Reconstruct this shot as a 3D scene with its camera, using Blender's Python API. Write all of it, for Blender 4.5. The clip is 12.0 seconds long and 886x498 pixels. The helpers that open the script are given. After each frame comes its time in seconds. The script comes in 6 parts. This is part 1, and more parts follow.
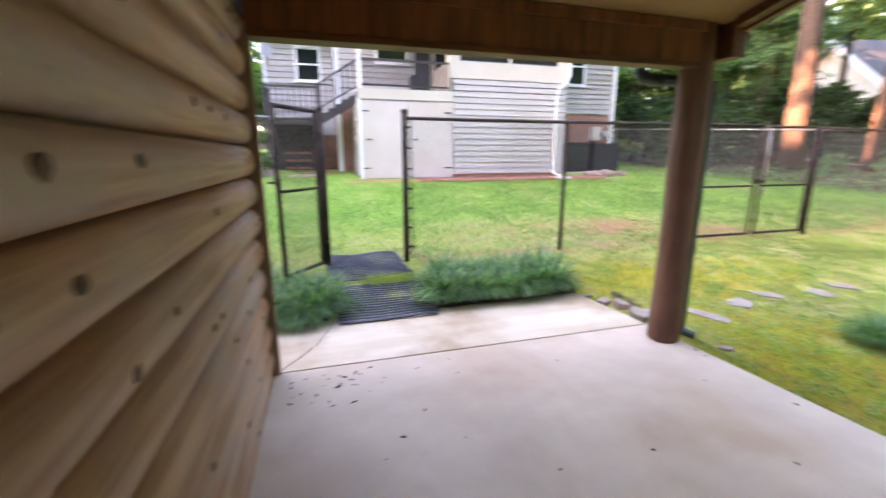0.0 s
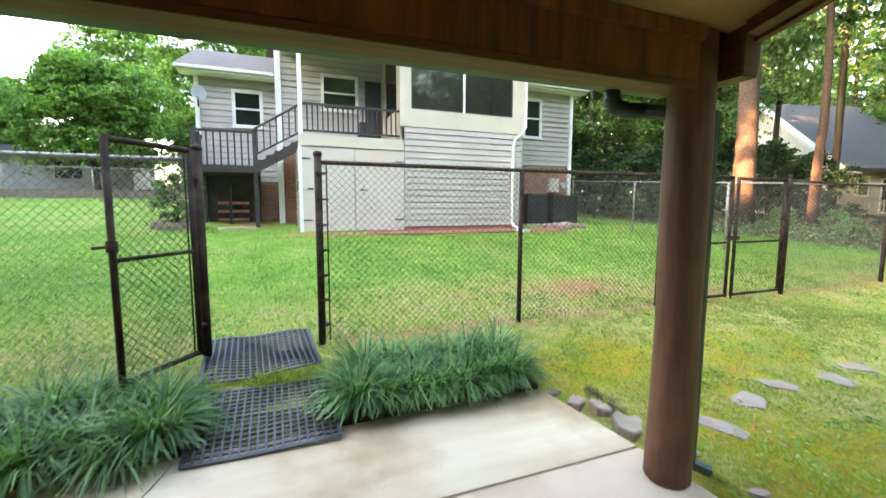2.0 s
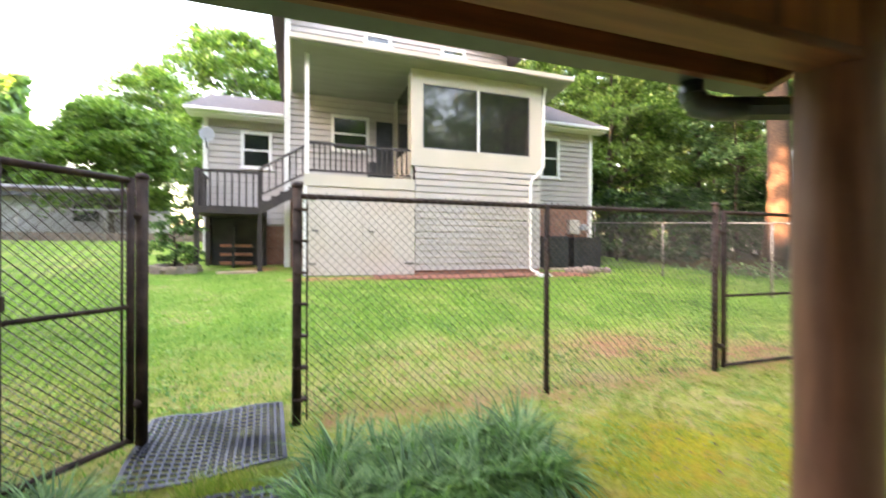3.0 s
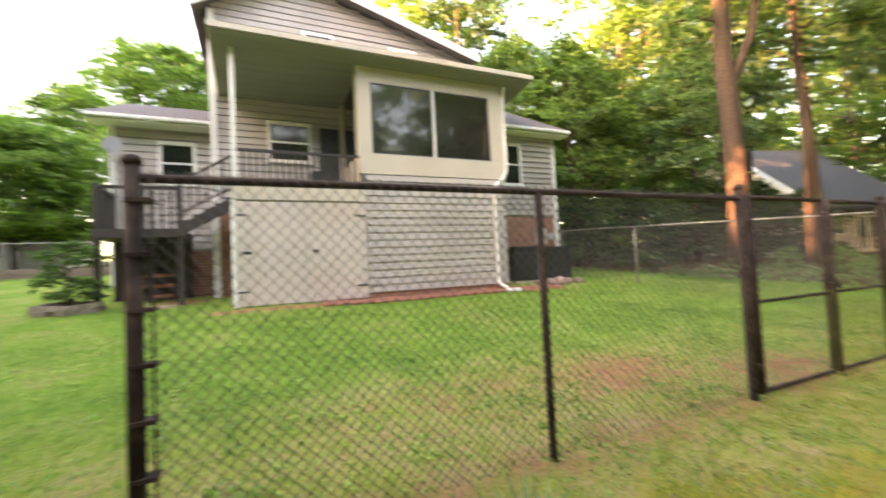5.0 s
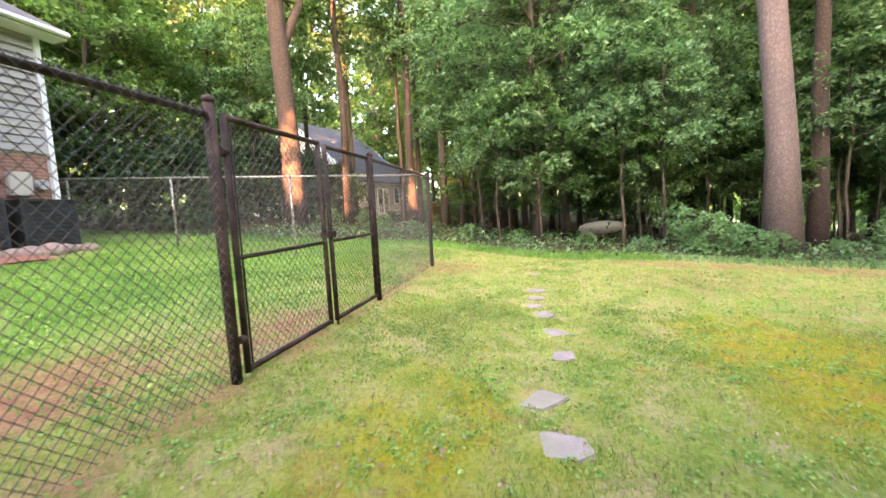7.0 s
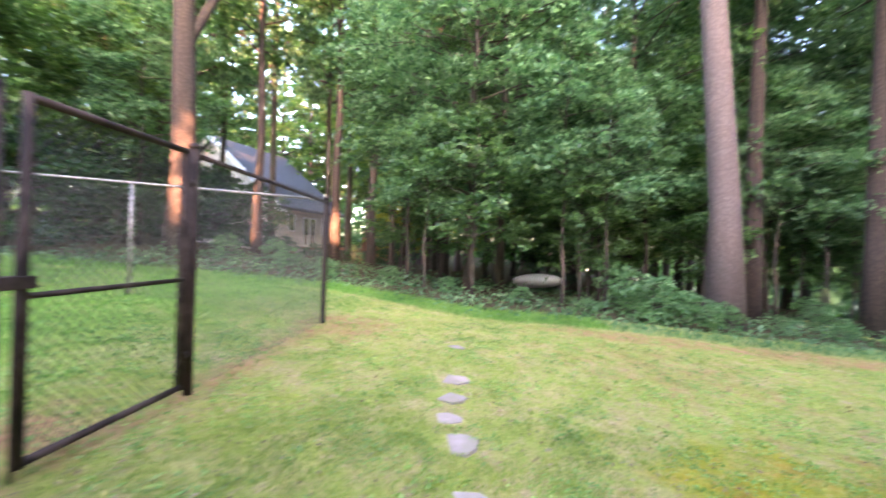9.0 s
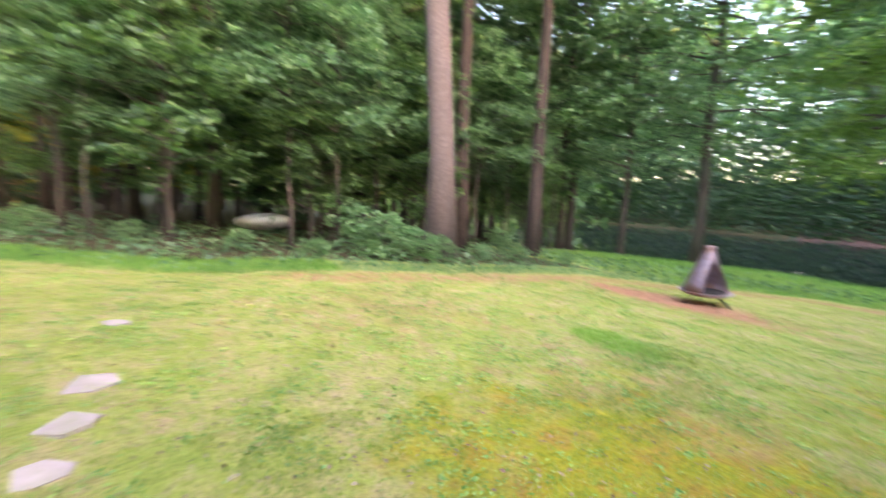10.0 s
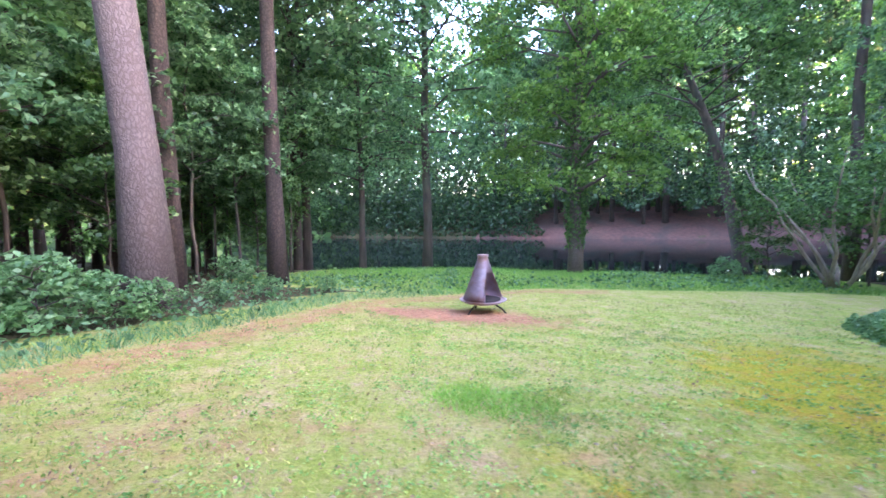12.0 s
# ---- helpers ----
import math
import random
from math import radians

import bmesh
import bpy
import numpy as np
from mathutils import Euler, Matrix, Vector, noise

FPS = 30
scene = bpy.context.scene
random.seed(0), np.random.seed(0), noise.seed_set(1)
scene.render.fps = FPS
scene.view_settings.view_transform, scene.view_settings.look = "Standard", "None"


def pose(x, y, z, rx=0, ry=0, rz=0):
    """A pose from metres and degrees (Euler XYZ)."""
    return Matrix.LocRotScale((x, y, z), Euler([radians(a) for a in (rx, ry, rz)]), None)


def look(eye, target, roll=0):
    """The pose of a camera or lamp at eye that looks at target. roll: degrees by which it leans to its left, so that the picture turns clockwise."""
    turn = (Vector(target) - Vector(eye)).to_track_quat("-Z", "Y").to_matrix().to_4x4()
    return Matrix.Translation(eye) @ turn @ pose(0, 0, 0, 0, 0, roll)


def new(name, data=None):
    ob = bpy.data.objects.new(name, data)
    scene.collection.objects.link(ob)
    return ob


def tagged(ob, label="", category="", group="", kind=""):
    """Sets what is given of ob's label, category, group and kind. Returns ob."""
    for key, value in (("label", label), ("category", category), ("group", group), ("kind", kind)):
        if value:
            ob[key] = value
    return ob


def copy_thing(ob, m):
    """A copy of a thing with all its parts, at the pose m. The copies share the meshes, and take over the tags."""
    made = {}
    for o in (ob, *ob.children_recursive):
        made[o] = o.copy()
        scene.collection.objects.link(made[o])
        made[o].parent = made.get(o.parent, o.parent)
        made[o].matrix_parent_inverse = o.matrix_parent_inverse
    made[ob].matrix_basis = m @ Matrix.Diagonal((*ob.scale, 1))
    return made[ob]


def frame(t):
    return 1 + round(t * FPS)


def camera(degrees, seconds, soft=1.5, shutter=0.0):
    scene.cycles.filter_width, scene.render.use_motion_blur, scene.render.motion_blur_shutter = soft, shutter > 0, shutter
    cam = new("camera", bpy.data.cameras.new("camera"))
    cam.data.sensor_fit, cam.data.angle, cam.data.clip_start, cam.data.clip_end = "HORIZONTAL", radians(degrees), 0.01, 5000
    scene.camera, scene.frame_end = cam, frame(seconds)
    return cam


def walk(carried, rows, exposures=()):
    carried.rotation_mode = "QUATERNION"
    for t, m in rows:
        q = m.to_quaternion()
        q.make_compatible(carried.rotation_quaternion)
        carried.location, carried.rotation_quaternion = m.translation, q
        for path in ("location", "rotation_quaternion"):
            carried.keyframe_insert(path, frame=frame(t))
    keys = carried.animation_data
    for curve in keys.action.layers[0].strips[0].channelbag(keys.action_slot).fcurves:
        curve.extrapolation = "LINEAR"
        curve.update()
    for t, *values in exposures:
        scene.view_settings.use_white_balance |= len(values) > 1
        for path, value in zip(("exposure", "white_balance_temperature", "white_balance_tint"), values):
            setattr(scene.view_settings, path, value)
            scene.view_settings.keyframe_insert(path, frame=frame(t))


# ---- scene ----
cam = camera(93.7, 12.0, 1.5, 0.4)
PATH = [
    (0, (0.331, 0.157, 1.519), (0.875, 2.031, 1.08), -0.1),
    (0.5, (0.541, 0.294, 1.556), (1.528, 1.98, 1.128), -0.2),
    (1, (0.757, 0.48, 1.561), (1.704, 2.208, 1.218), -0.4),
    (1.5, (0.927, 0.775, 1.562), (1.735, 2.576, 1.241), 0.4),
    (2, (1.028, 1.16, 1.551), (1.743, 3.017, 1.344), 0.2),
    (2.5, (1.267, 1.5, 1.55), (2.07, 3.329, 1.451), 0.7),
    (3, (1.388, 1.923, 1.556), (2.036, 3.815, 1.553), 0.2),
    (3.2, (1.377, 2.107, 1.575), (1.932, 4.024, 1.705), -0.4),
    (4.8, (1.765, 3.05, 1.48), (2.397, 4.943, 1.605), -1.7),
    (5, (1.866, 3.1, 1.487), (2.69, 4.921, 1.572), -2.9),
    (5.5, (2.24, 3.267, 1.443), (3.543, 4.785, 1.436), -1.7),
    (6, (2.645, 3.331, 1.399), (4.345, 4.38, 1.311), -2.4),
    (6.5, (3.054, 3.364, 1.277), (4.999, 3.793, 1.094), -3.5),
    (8.3, (4.812, 3.371, 1.31), (6.732, 3.879, 1.078), -2.2),
    (8.5, (5.034, 3.357, 1.325), (6.952, 3.829, 1.015), -3.3),
    (8.8, (5.322, 3.344, 1.302), (7.297, 3.647, 1.227), 0.4),
    (9, (5.524, 3.291, 1.315), (7.52, 3.418, 1.312), 1.9),
    (9.5, (5.91, 2.966, 1.319), (7.829, 2.404, 1.366), 1.3),
    (10, (6.487, 2.845, 1.222), (8.178, 1.806, 0.978), 2.3),
    (10.5, (6.881, 2.663, 1.273), (7.835, 0.928, 0.994), 1.2),
    (11, (7.401, 2.358, 1.259), (8.345, 0.616, 0.985), 0.9),
    (11.5, (7.896, 2.286, 1.295), (8.551, 0.402, 1.155), 0.4),
    (12, (8.354, 2.183, 1.25), (9.066, 0.32, 1.097), -0.7),
]
LIGHT = [(0.0, 5.10, 7050, 36), (0.6, 5.0, 7300, 24), (1.2, 4.93, 7600, 17), (2.0, 4.92, 7500, 12), (2.6, 5.0, 7800, 22), (3.2, 5.02, 8700, 26), (5.0, 4.5, 9700, 25), (5.6, 4.6, 9700, 25), (6.0, 4.7, 9400, 20), (6.5, 4.98, 8300, 23), (8.3, 4.85, 6700, 30), (9.1, 4.85, 6300, 31), (10.0, 4.95, 7200, 29), (10.5, 5.03, 8600, 33), (11.0, 5.05, 6900, 29), (11.5, 5.12, 6450, 32), (12.0, 5.10, 5850, 37)]
walk(cam, [(t, look(eye, target, roll)) for t, eye, target, roll in PATH], LIGHT)

# ---- light ----
SUN_AZ, SUN_EL = radians(186), radians(11)      # towards the sun, from +x turning to +y
world = bpy.data.worlds.new("world")
scene.world = world
world.use_nodes = True
wn = world.node_tree.nodes
sky = wn.new("ShaderNodeTexSky")
sky.sky_type, sky.sun_disc = "NISHITA", False
sky.sun_elevation, sky.sun_rotation = SUN_EL, radians(90) - SUN_AZ
sky.air_density, sky.dust_density, sky.ozone_density = 1.0, 3.0, 1.0
wn["Background"].inputs["Strength"].default_value = 0.15
world.node_tree.links.new(sky.outputs[0], wn["Background"].inputs["Color"])
sun = new("sun", bpy.data.lights.new("sun", "SUN"))
sun.data.energy, sun.data.angle, sun.data.color = 5.0, radians(0.5), (1.0, 0.52, 0.26)
sun_to = Vector((math.cos(SUN_AZ) * math.cos(SUN_EL), math.sin(SUN_AZ) * math.cos(SUN_EL), math.sin(SUN_EL)))
sun.matrix_basis = look(sun_to * 60, (0, 0, 0))
tagged(sun, kind="structure")


# ---- materials ----
def nodes_of(name):
    m = bpy.data.materials.new(name)
    m.use_nodes = True
    t = m.node_tree
    return m, t, t.nodes["Principled BSDF"]


def ramp_of(t, fac, stops):
    r = t.nodes.new("ShaderNodeValToRGB")
    while len(r.color_ramp.elements) < len(stops):
        r.color_ramp.elements.new(0.5)
    for e, (p, c) in zip(r.color_ramp.elements, stops):
        e.position, e.color = p, (*c, 1)
    t.links.new(fac, r.inputs[0])
    return r.outputs[0]


def noise_of(t, scale, detail=4, stretch=(1, 1, 1), rough=0.55, vary=False):
    co = t.nodes.new("ShaderNodeTexCoord")
    mp = t.nodes.new("ShaderNodeMapping")
    mp.inputs["Scale"].default_value = stretch
    t.links.new(co.outputs["Object"], mp.inputs[0])
    if vary:
        info = t.nodes.new("ShaderNodeObjectInfo")
        mul = t.nodes.new("ShaderNodeMath")
        mul.operation = "MULTIPLY"
        mul.inputs[1].default_value = 37.0
        t.links.new(info.outputs["Random"], mul.inputs[0])
        t.links.new(mul.outputs[0], mp.inputs["Location"])
    n = t.nodes.new("ShaderNodeTexNoise")
    n.inputs["Scale"].default_value, n.inputs["Detail"].default_value, n.inputs["Roughness"].default_value = scale, detail, rough
    t.links.new(mp.outputs[0], n.inputs["Vector"])
    return n.outputs[0]


def mix_of(t, fac, a, b, kind="MIX"):
    x = t.nodes.new("ShaderNodeMix")
    x.data_type, x.blend_type = "RGBA", kind
    for sock, v in ((x.inputs[0], fac), (x.inputs[6], a), (x.inputs[7], b)):
        if isinstance(v, (int, float)):
            sock.default_value = v
        elif isinstance(v, tuple):
            sock.default_value = (*v, 1)
        else:
            t.links.new(v, sock)
    return x.outputs[2]


def bump_of(t, p, height, strength, dist):
    b = t.nodes.new("ShaderNodeBump")
    b.inputs["Strength"].default_value, b.inputs["Distance"].default_value = strength, dist
    t.links.new(height, b.inputs["Height"])
    t.links.new(b.outputs[0], p.inputs["Normal"])


def surf(name, dark, light, scale=8.0, stretch=(1, 1, 1), rough=0.7, metal=0.0, bump=0.3, dist=0.004, fine=60.0, stain=None, stain_scale=1.2, vary=False, spec=0.5):
    """Two colours over a noise at one scale, stains at a larger one, fine grain in the relief."""
    m, t, p = nodes_of(name)
    n = noise_of(t, scale, 6, stretch, vary=vary)
    col = ramp_of(t, n, [(0.3, dark), (0.7, light)])
    if stain:
        s = ramp_of(t, noise_of(t, stain_scale, 5, vary=vary), [(0.45, (0, 0, 0)), (0.68, (1, 1, 1))])
        col = mix_of(t, s, col, stain)
    t.links.new(col, p.inputs["Base Color"])
    p.inputs["Roughness"].default_value, p.inputs["Metallic"].default_value = rough, metal
    p.inputs["Specular IOR Level"].default_value = spec
    if bump:
        bump_of(t, p, noise_of(t, fine, 4, stretch), bump, dist)
    return m


def leafy(name, stops, through_=0.35, rough=0.5):
    """Leaves: a shade for each leaf, some light let through."""
    m, t, p = nodes_of(name)
    g = t.nodes.new("ShaderNodeNewGeometry")
    col = ramp_of(t, g.outputs["Random Per Island"], stops)
    big = ramp_of(t, noise_of(t, 0.55, 3), [(0.35, (0.62, 0.68, 0.62)), (0.7, (1.2, 1.15, 1.0))])
    col = mix_of(t, 1.0, col, big, "MULTIPLY")
    t.links.new(col, p.inputs["Base Color"])
    p.inputs["Roughness"].default_value = rough
    tr = t.nodes.new("ShaderNodeBsdfTranslucent")
    t.links.new(mix_of(t, 1.0, col, (1.35, 1.6, 0.95), "MULTIPLY"), tr.inputs[0])
    mx = t.nodes.new("ShaderNodeMixShader")
    mx.inputs[0].default_value = through_
    t.links.new(p.outputs[0], mx.inputs[1])
    t.links.new(tr.outputs[0], mx.inputs[2])
    t.links.new(mx.outputs[0], t.nodes["Material Output"].inputs["Surface"])
    return m


def bark_mat(name, groove, plate, light):
    """Scaly pine bark: upright plates with dark grooves between."""
    m, t, p = nodes_of(name)
    co = t.nodes.new("ShaderNodeTexCoord")
    mp = t.nodes.new("ShaderNodeMapping")
    mp.inputs["Scale"].default_value = (1, 1, 0.45)
    wob = t.nodes.new("ShaderNodeVectorMath")
    wob.operation = "MULTIPLY_ADD"
    n = t.nodes.new("ShaderNodeTexNoise")
    n.inputs["Scale"].default_value, n.inputs["Detail"].default_value = 9, 4
    t.links.new(co.outputs["Object"], n.inputs["Vector"])
    t.links.new(n.outputs["Color"], wob.inputs[0])
    wob.inputs[1].default_value = (0.16, 0.16, 0.16)
    t.links.new(co.outputs["Object"], wob.inputs[2])
    t.links.new(wob.outputs[0], mp.inputs[0])
    v = t.nodes.new("ShaderNodeTexVoronoi")
    v.feature = "DISTANCE_TO_EDGE"
    v.inputs["Scale"].default_value = 15
    t.links.new(mp.outputs[0], v.inputs["Vector"])
    plates = ramp_of(t, v.outputs["Distance"], [(0.0, (0, 0, 0)), (0.22, (1, 1, 1))])
    col = ramp_of(t, noise_of(t, 19, 8, (1, 1, 0.35), 0.7), [(0.35, plate), (0.7, light)])
    col = mix_of(t, ramp_of(t, noise_of(t, 0.9, 4), [(0.42, (0, 0, 0)), (0.7, (0.7, 0.7, 0.7))]), col, plate)
    t.links.new(mix_of(t, plates, groove, col), p.inputs["Base Color"])
    p.inputs["Roughness"].default_value = 0.95
    bump_of(t, p, plates, 0.55, 0.012)
    return m


LEAF_MID = leafy("leaf_mid", [(0.0, (0.030, 0.080, 0.028)), (0.5, (0.088, 0.180, 0.066)), (1.0, (0.175, 0.285, 0.118))], 0.48)
LEAF_BLUE = leafy("leaf_blue", [(0.0, (0.034, 0.092, 0.048)), (0.5, (0.118, 0.230, 0.125)), (1.0, (0.24, 0.37, 0.225))], 0.48)
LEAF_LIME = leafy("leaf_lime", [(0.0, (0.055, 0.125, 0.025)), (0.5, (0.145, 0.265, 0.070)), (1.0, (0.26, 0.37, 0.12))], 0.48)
LEAF_YARD = leafy("leaf_yard", [(0.0, (0.036, 0.090, 0.022)), (0.5, (0.100, 0.195, 0.055)), (1.0, (0.20, 0.30, 0.10))], 0.42)
LEAF_DARK = leafy("leaf_dark", [(0.0, (0.012, 0.038, 0.014)), (0.6, (0.036, 0.095, 0.038)), (1.0, (0.075, 0.145, 0.060))], 0.35)
# low sunlight painted into the leaf colour, for yellow glimpses in the woods
LEAF_SUN_GOLD = leafy("leaf_sun_gold", [(0.0, (0.09, 0.12, 0.015)), (0.5, (0.22, 0.22, 0.025)), (1.0, (0.36, 0.30, 0.04))], 0.5)
BLADE = leafy("blade", [(0.0, (0.16, 0.265, 0.055)), (0.5, (0.28, 0.36, 0.075)), (0.8, (0.43, 0.40, 0.11)), (1.0, (0.55, 0.40, 0.26))], 0.5)
BLADE_LUSH = leafy("blade_lush", [(0.0, (0.085, 0.215, 0.045)), (0.5, (0.155, 0.32, 0.07)), (1.0, (0.27, 0.42, 0.12))], 0.5)
LILY = leafy("lilyturf", [(0.0, (0.020, 0.075, 0.018)), (0.5, (0.090, 0.225, 0.062)), (1.0, (0.29, 0.45, 0.20))], 0.35, 0.45)
CLOVER = leafy("clover", [(0.0, (0.12, 0.25, 0.06)), (0.5, (0.21, 0.37, 0.10)), (0.8, (0.33, 0.45, 0.13)), (1.0, (0.40, 0.47, 0.16))], 0.4)
GCOVER = leafy("groundcover_leaf", [(0.0, (0.075, 0.17, 0.075)), (0.5, (0.14, 0.27, 0.13)), (1.0, (0.25, 0.39, 0.22))], 0.45)
TUFT = leafy("tuft_blade", [(0.0, (0.16, 0.34, 0.06)), (0.5, (0.24, 0.44, 0.08)), (1.0, (0.36, 0.50, 0.13))], 0.5)
DEAD = leafy("dead_leaf", [(0.0, (0.16, 0.09, 0.055)), (0.6, (0.30, 0.19, 0.12)), (1.0, (0.42, 0.30, 0.20))], 0.1, 0.8)

BARK = bark_mat("bark", (0.092, 0.068, 0.063), (0.122, 0.091, 0.085), (0.185, 0.141, 0.131))
BARK_DARK = surf("bark_dark", (0.030, 0.022, 0.018), (0.105, 0.078, 0.060), 7, (1, 1, 0.22), 0.95, bump=1.0, dist=0.03, fine=22, stain=(0.06, 0.065, 0.045))
BARK_RED = bark_mat("bark_red", (0.026, 0.018, 0.015), (0.050, 0.034, 0.027), (0.085, 0.058, 0.044))
TWIG = surf("twig", (0.16, 0.13, 0.10), (0.34, 0.28, 0.22), 9, (1, 1, 0.3), 0.9, bump=0.5, dist=0.01)
CONCRETE = surf("concrete", (0.46, 0.35, 0.265), (0.60, 0.475, 0.37), 1.9, rough=0.72, bump=0.25, dist=0.003, fine=140, stain=(0.43, 0.30, 0.205), stain_scale=0.9)
CONCRETE_OLD = surf("concrete_old", (0.45, 0.35, 0.235), (0.64, 0.55, 0.43), 1.3, (0.45, 2.0, 1), 0.8, bump=0.3, dist=0.003, fine=140, stain=(0.34, 0.225, 0.13), stain_scale=1.1)
LOG = surf("log_wood", (0.33, 0.16, 0.085), (0.66, 0.41, 0.255), 4.2, (6, 0.30, 6), 0.55, bump=0.35, dist=0.004, fine=9, stain=(0.42, 0.31, 0.24), stain_scale=1.8, vary=True)
LOG_END = surf("board_wood", (0.20, 0.11, 0.06), (0.38, 0.24, 0.14), 4, (6, 6, 0.5), 0.7, bump=0.3, dist=0.003, fine=12)
KNOT = surf("knot", (0.045, 0.018, 0.008), (0.14, 0.06, 0.025), 30, rough=0.6, bump=0.2)
POSTWOOD = surf("post_wood", (0.080, 0.029, 0.015), (0.205, 0.086, 0.046), 5, (5, 5, 0.4), 0.6, bump=0.35, dist=0.004, fine=10, stain=(0.22, 0.112, 0.064), stain_scale=1.1)
PLY = surf("plywood_stained", (0.085, 0.024, 0.007), (0.285, 0.100, 0.030), 3, (5, 5, 0.5), 0.55, bump=0.2, dist=0.002, fine=14)
PLY_TAN = surf("plywood_tan", (0.30, 0.165, 0.062), (0.43, 0.26, 0.108), 2.0, (0.7, 3, 3), 0.6, bump=0.15, dist=0.002, fine=16, stain=(0.33, 0.19, 0.075))
TRIMWOOD = surf("trim_stained", (0.090, 0.028, 0.009), (0.18, 0.064, 0.021), 4, (0.5, 6, 6), 0.5, bump=0.2, dist=0.002)
GUTTER = surf("gutter_green", (0.030, 0.050, 0.040), (0.065, 0.090, 0.072), 5, rough=0.4, bump=0.05)
STEEL = surf("fence_brown", (0.016, 0.010, 0.008), (0.044, 0.026, 0.020), 14, (1, 1, 0.4), 0.7, bump=0.25, dist=0.002, fine=50, stain=(0.070, 0.045, 0.035), stain_scale=7, spec=0.2)
STEEL_GREY = surf("rail_galvanised", (0.24, 0.22, 0.20), (0.40, 0.37, 0.34), 10, rough=0.45, metal=0.6, bump=0.1)
WIRE = surf("wire_brown", (0.026, 0.016, 0.013), (0.066, 0.044, 0.036), 30, rough=0.5, bump=0)
WIRE_GREY = surf("wire_grey", (0.13, 0.115, 0.105), (0.24, 0.215, 0.20), 30, rough=0.45, bump=0)
RUBBER = surf("rubber_mat", (0.012, 0.014, 0.024), (0.035, 0.038, 0.058), 12, rough=0.45, bump=0.3, dist=0.002, stain=(0.055, 0.055, 0.065), stain_scale=6)
STONE = surf("flagstone", (0.22, 0.165, 0.145), (0.34, 0.26, 0.23), 6, rough=0.85, bump=0.5, dist=0.006, fine=40, stain=(0.20, 0.18, 0.11), stain_scale=4, vary=True)
STONE_DARK = surf("edging_stone", (0.19, 0.130, 0.110), (0.36, 0.26, 0.22), 7, rough=0.9, bump=0.6, dist=0.008, fine=30, vary=True)
VINYL = surf("vinyl_siding", (0.44, 0.40, 0.385), (0.51, 0.465, 0.445), 1.2, (0.3, 1, 2), 0.45, bump=0.12, dist=0.002, fine=40, stain=(0.39, 0.35, 0.33), stain_scale=0.7)
CREAM = surf("painted_panel", (0.50, 0.455, 0.39), (0.56, 0.51, 0.445), 1.5, rough=0.5, bump=0.08, stain=(0.56, 0.49, 0.41), stain_scale=0.8)
PINKWHITE = surf("painted_door", (0.54, 0.475, 0.44), (0.60, 0.53, 0.495), 1.5, rough=0.5, bump=0.1, stain=(0.55, 0.46, 0.40), stain_scale=0.9)
WHITE = surf("white_paint", (0.74, 0.73, 0.72), (0.82, 0.81, 0.80), 2, rough=0.45, bump=0.05)
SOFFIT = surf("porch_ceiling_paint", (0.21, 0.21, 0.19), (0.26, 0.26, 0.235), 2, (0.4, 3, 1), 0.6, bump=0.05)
DECKPAINT = surf("deck_dark_paint", (0.018, 0.013, 0.014), (0.038, 0.028, 0.028), 5, rough=0.55, bump=0.2, stain=(0.055, 0.043, 0.042))
SHINGLE = surf("roof_shingle", (0.070, 0.062, 0.066), (0.135, 0.118, 0.120), 9, (1, 3, 1), 0.95, bump=0.6, dist=0.01, fine=30)
SLATE = surf("roof_grey", (0.075, 0.075, 0.086), (0.135, 0.134, 0.150), 6, (1, 3, 1), 0.9, bump=0.5, dist=0.01, fine=20)
DARKMETAL = surf("condenser_metal", (0.030, 0.034, 0.042), (0.065, 0.070, 0.082), 5, rough=0.5, metal=0.3, bump=0.1)
RUST = surf("fireplace_metal", (0.29, 0.21, 0.25), (0.48, 0.38, 0.43), 5, rough=0.38, metal=0.3, bump=0.2, dist=0.003, stain=(0.30, 0.15, 0.085), stain_scale=3.2)
SOOT = surf("soot", (0.008, 0.007, 0.006), (0.030, 0.022, 0.018), 9, rough=0.95, bump=0.3)
REDWOOD = surf("red_deck", (0.20, 0.075, 0.045), (0.36, 0.15, 0.085), 4, (0.5, 4, 4), 0.7, bump=0.2)
MULCH = surf("red_mulch", (0.20, 0.075, 0.050), (0.42, 0.18, 0.125), 16, rough=0.95, bump=0.9, dist=0.02, fine=40)
STRAW = surf("pine_straw", (0.060, 0.026, 0.018), (0.135, 0.062, 0.044), 2.5, rough=0.95, bump=0.8, dist=0.05, fine=12, stain=(0.05, 0.035, 0.025), stain_scale=0.4)
SOIL = surf("bed_soil", (0.035, 0.022, 0.014), (0.085, 0.055, 0.036), 14, rough=0.95, bump=0.9, dist=0.02, fine=40)
BEIGE = surf("house_beige", (0.40, 0.35, 0.28), (0.48, 0.43, 0.35), 1.2, rough=0.6, bump=0.05)
# dark paint and openings, and the painted shade under the landing
DARKPAINT_SHADE = surf("dark_opening", (0.012, 0.013, 0.015), (0.035, 0.035, 0.038), 3, rough=0.4, bump=0)
BLACKPLASTIC = surf("dish_grey", (0.36, 0.37, 0.39), (0.46, 0.47, 0.49), 4, rough=0.5, bump=0.05)


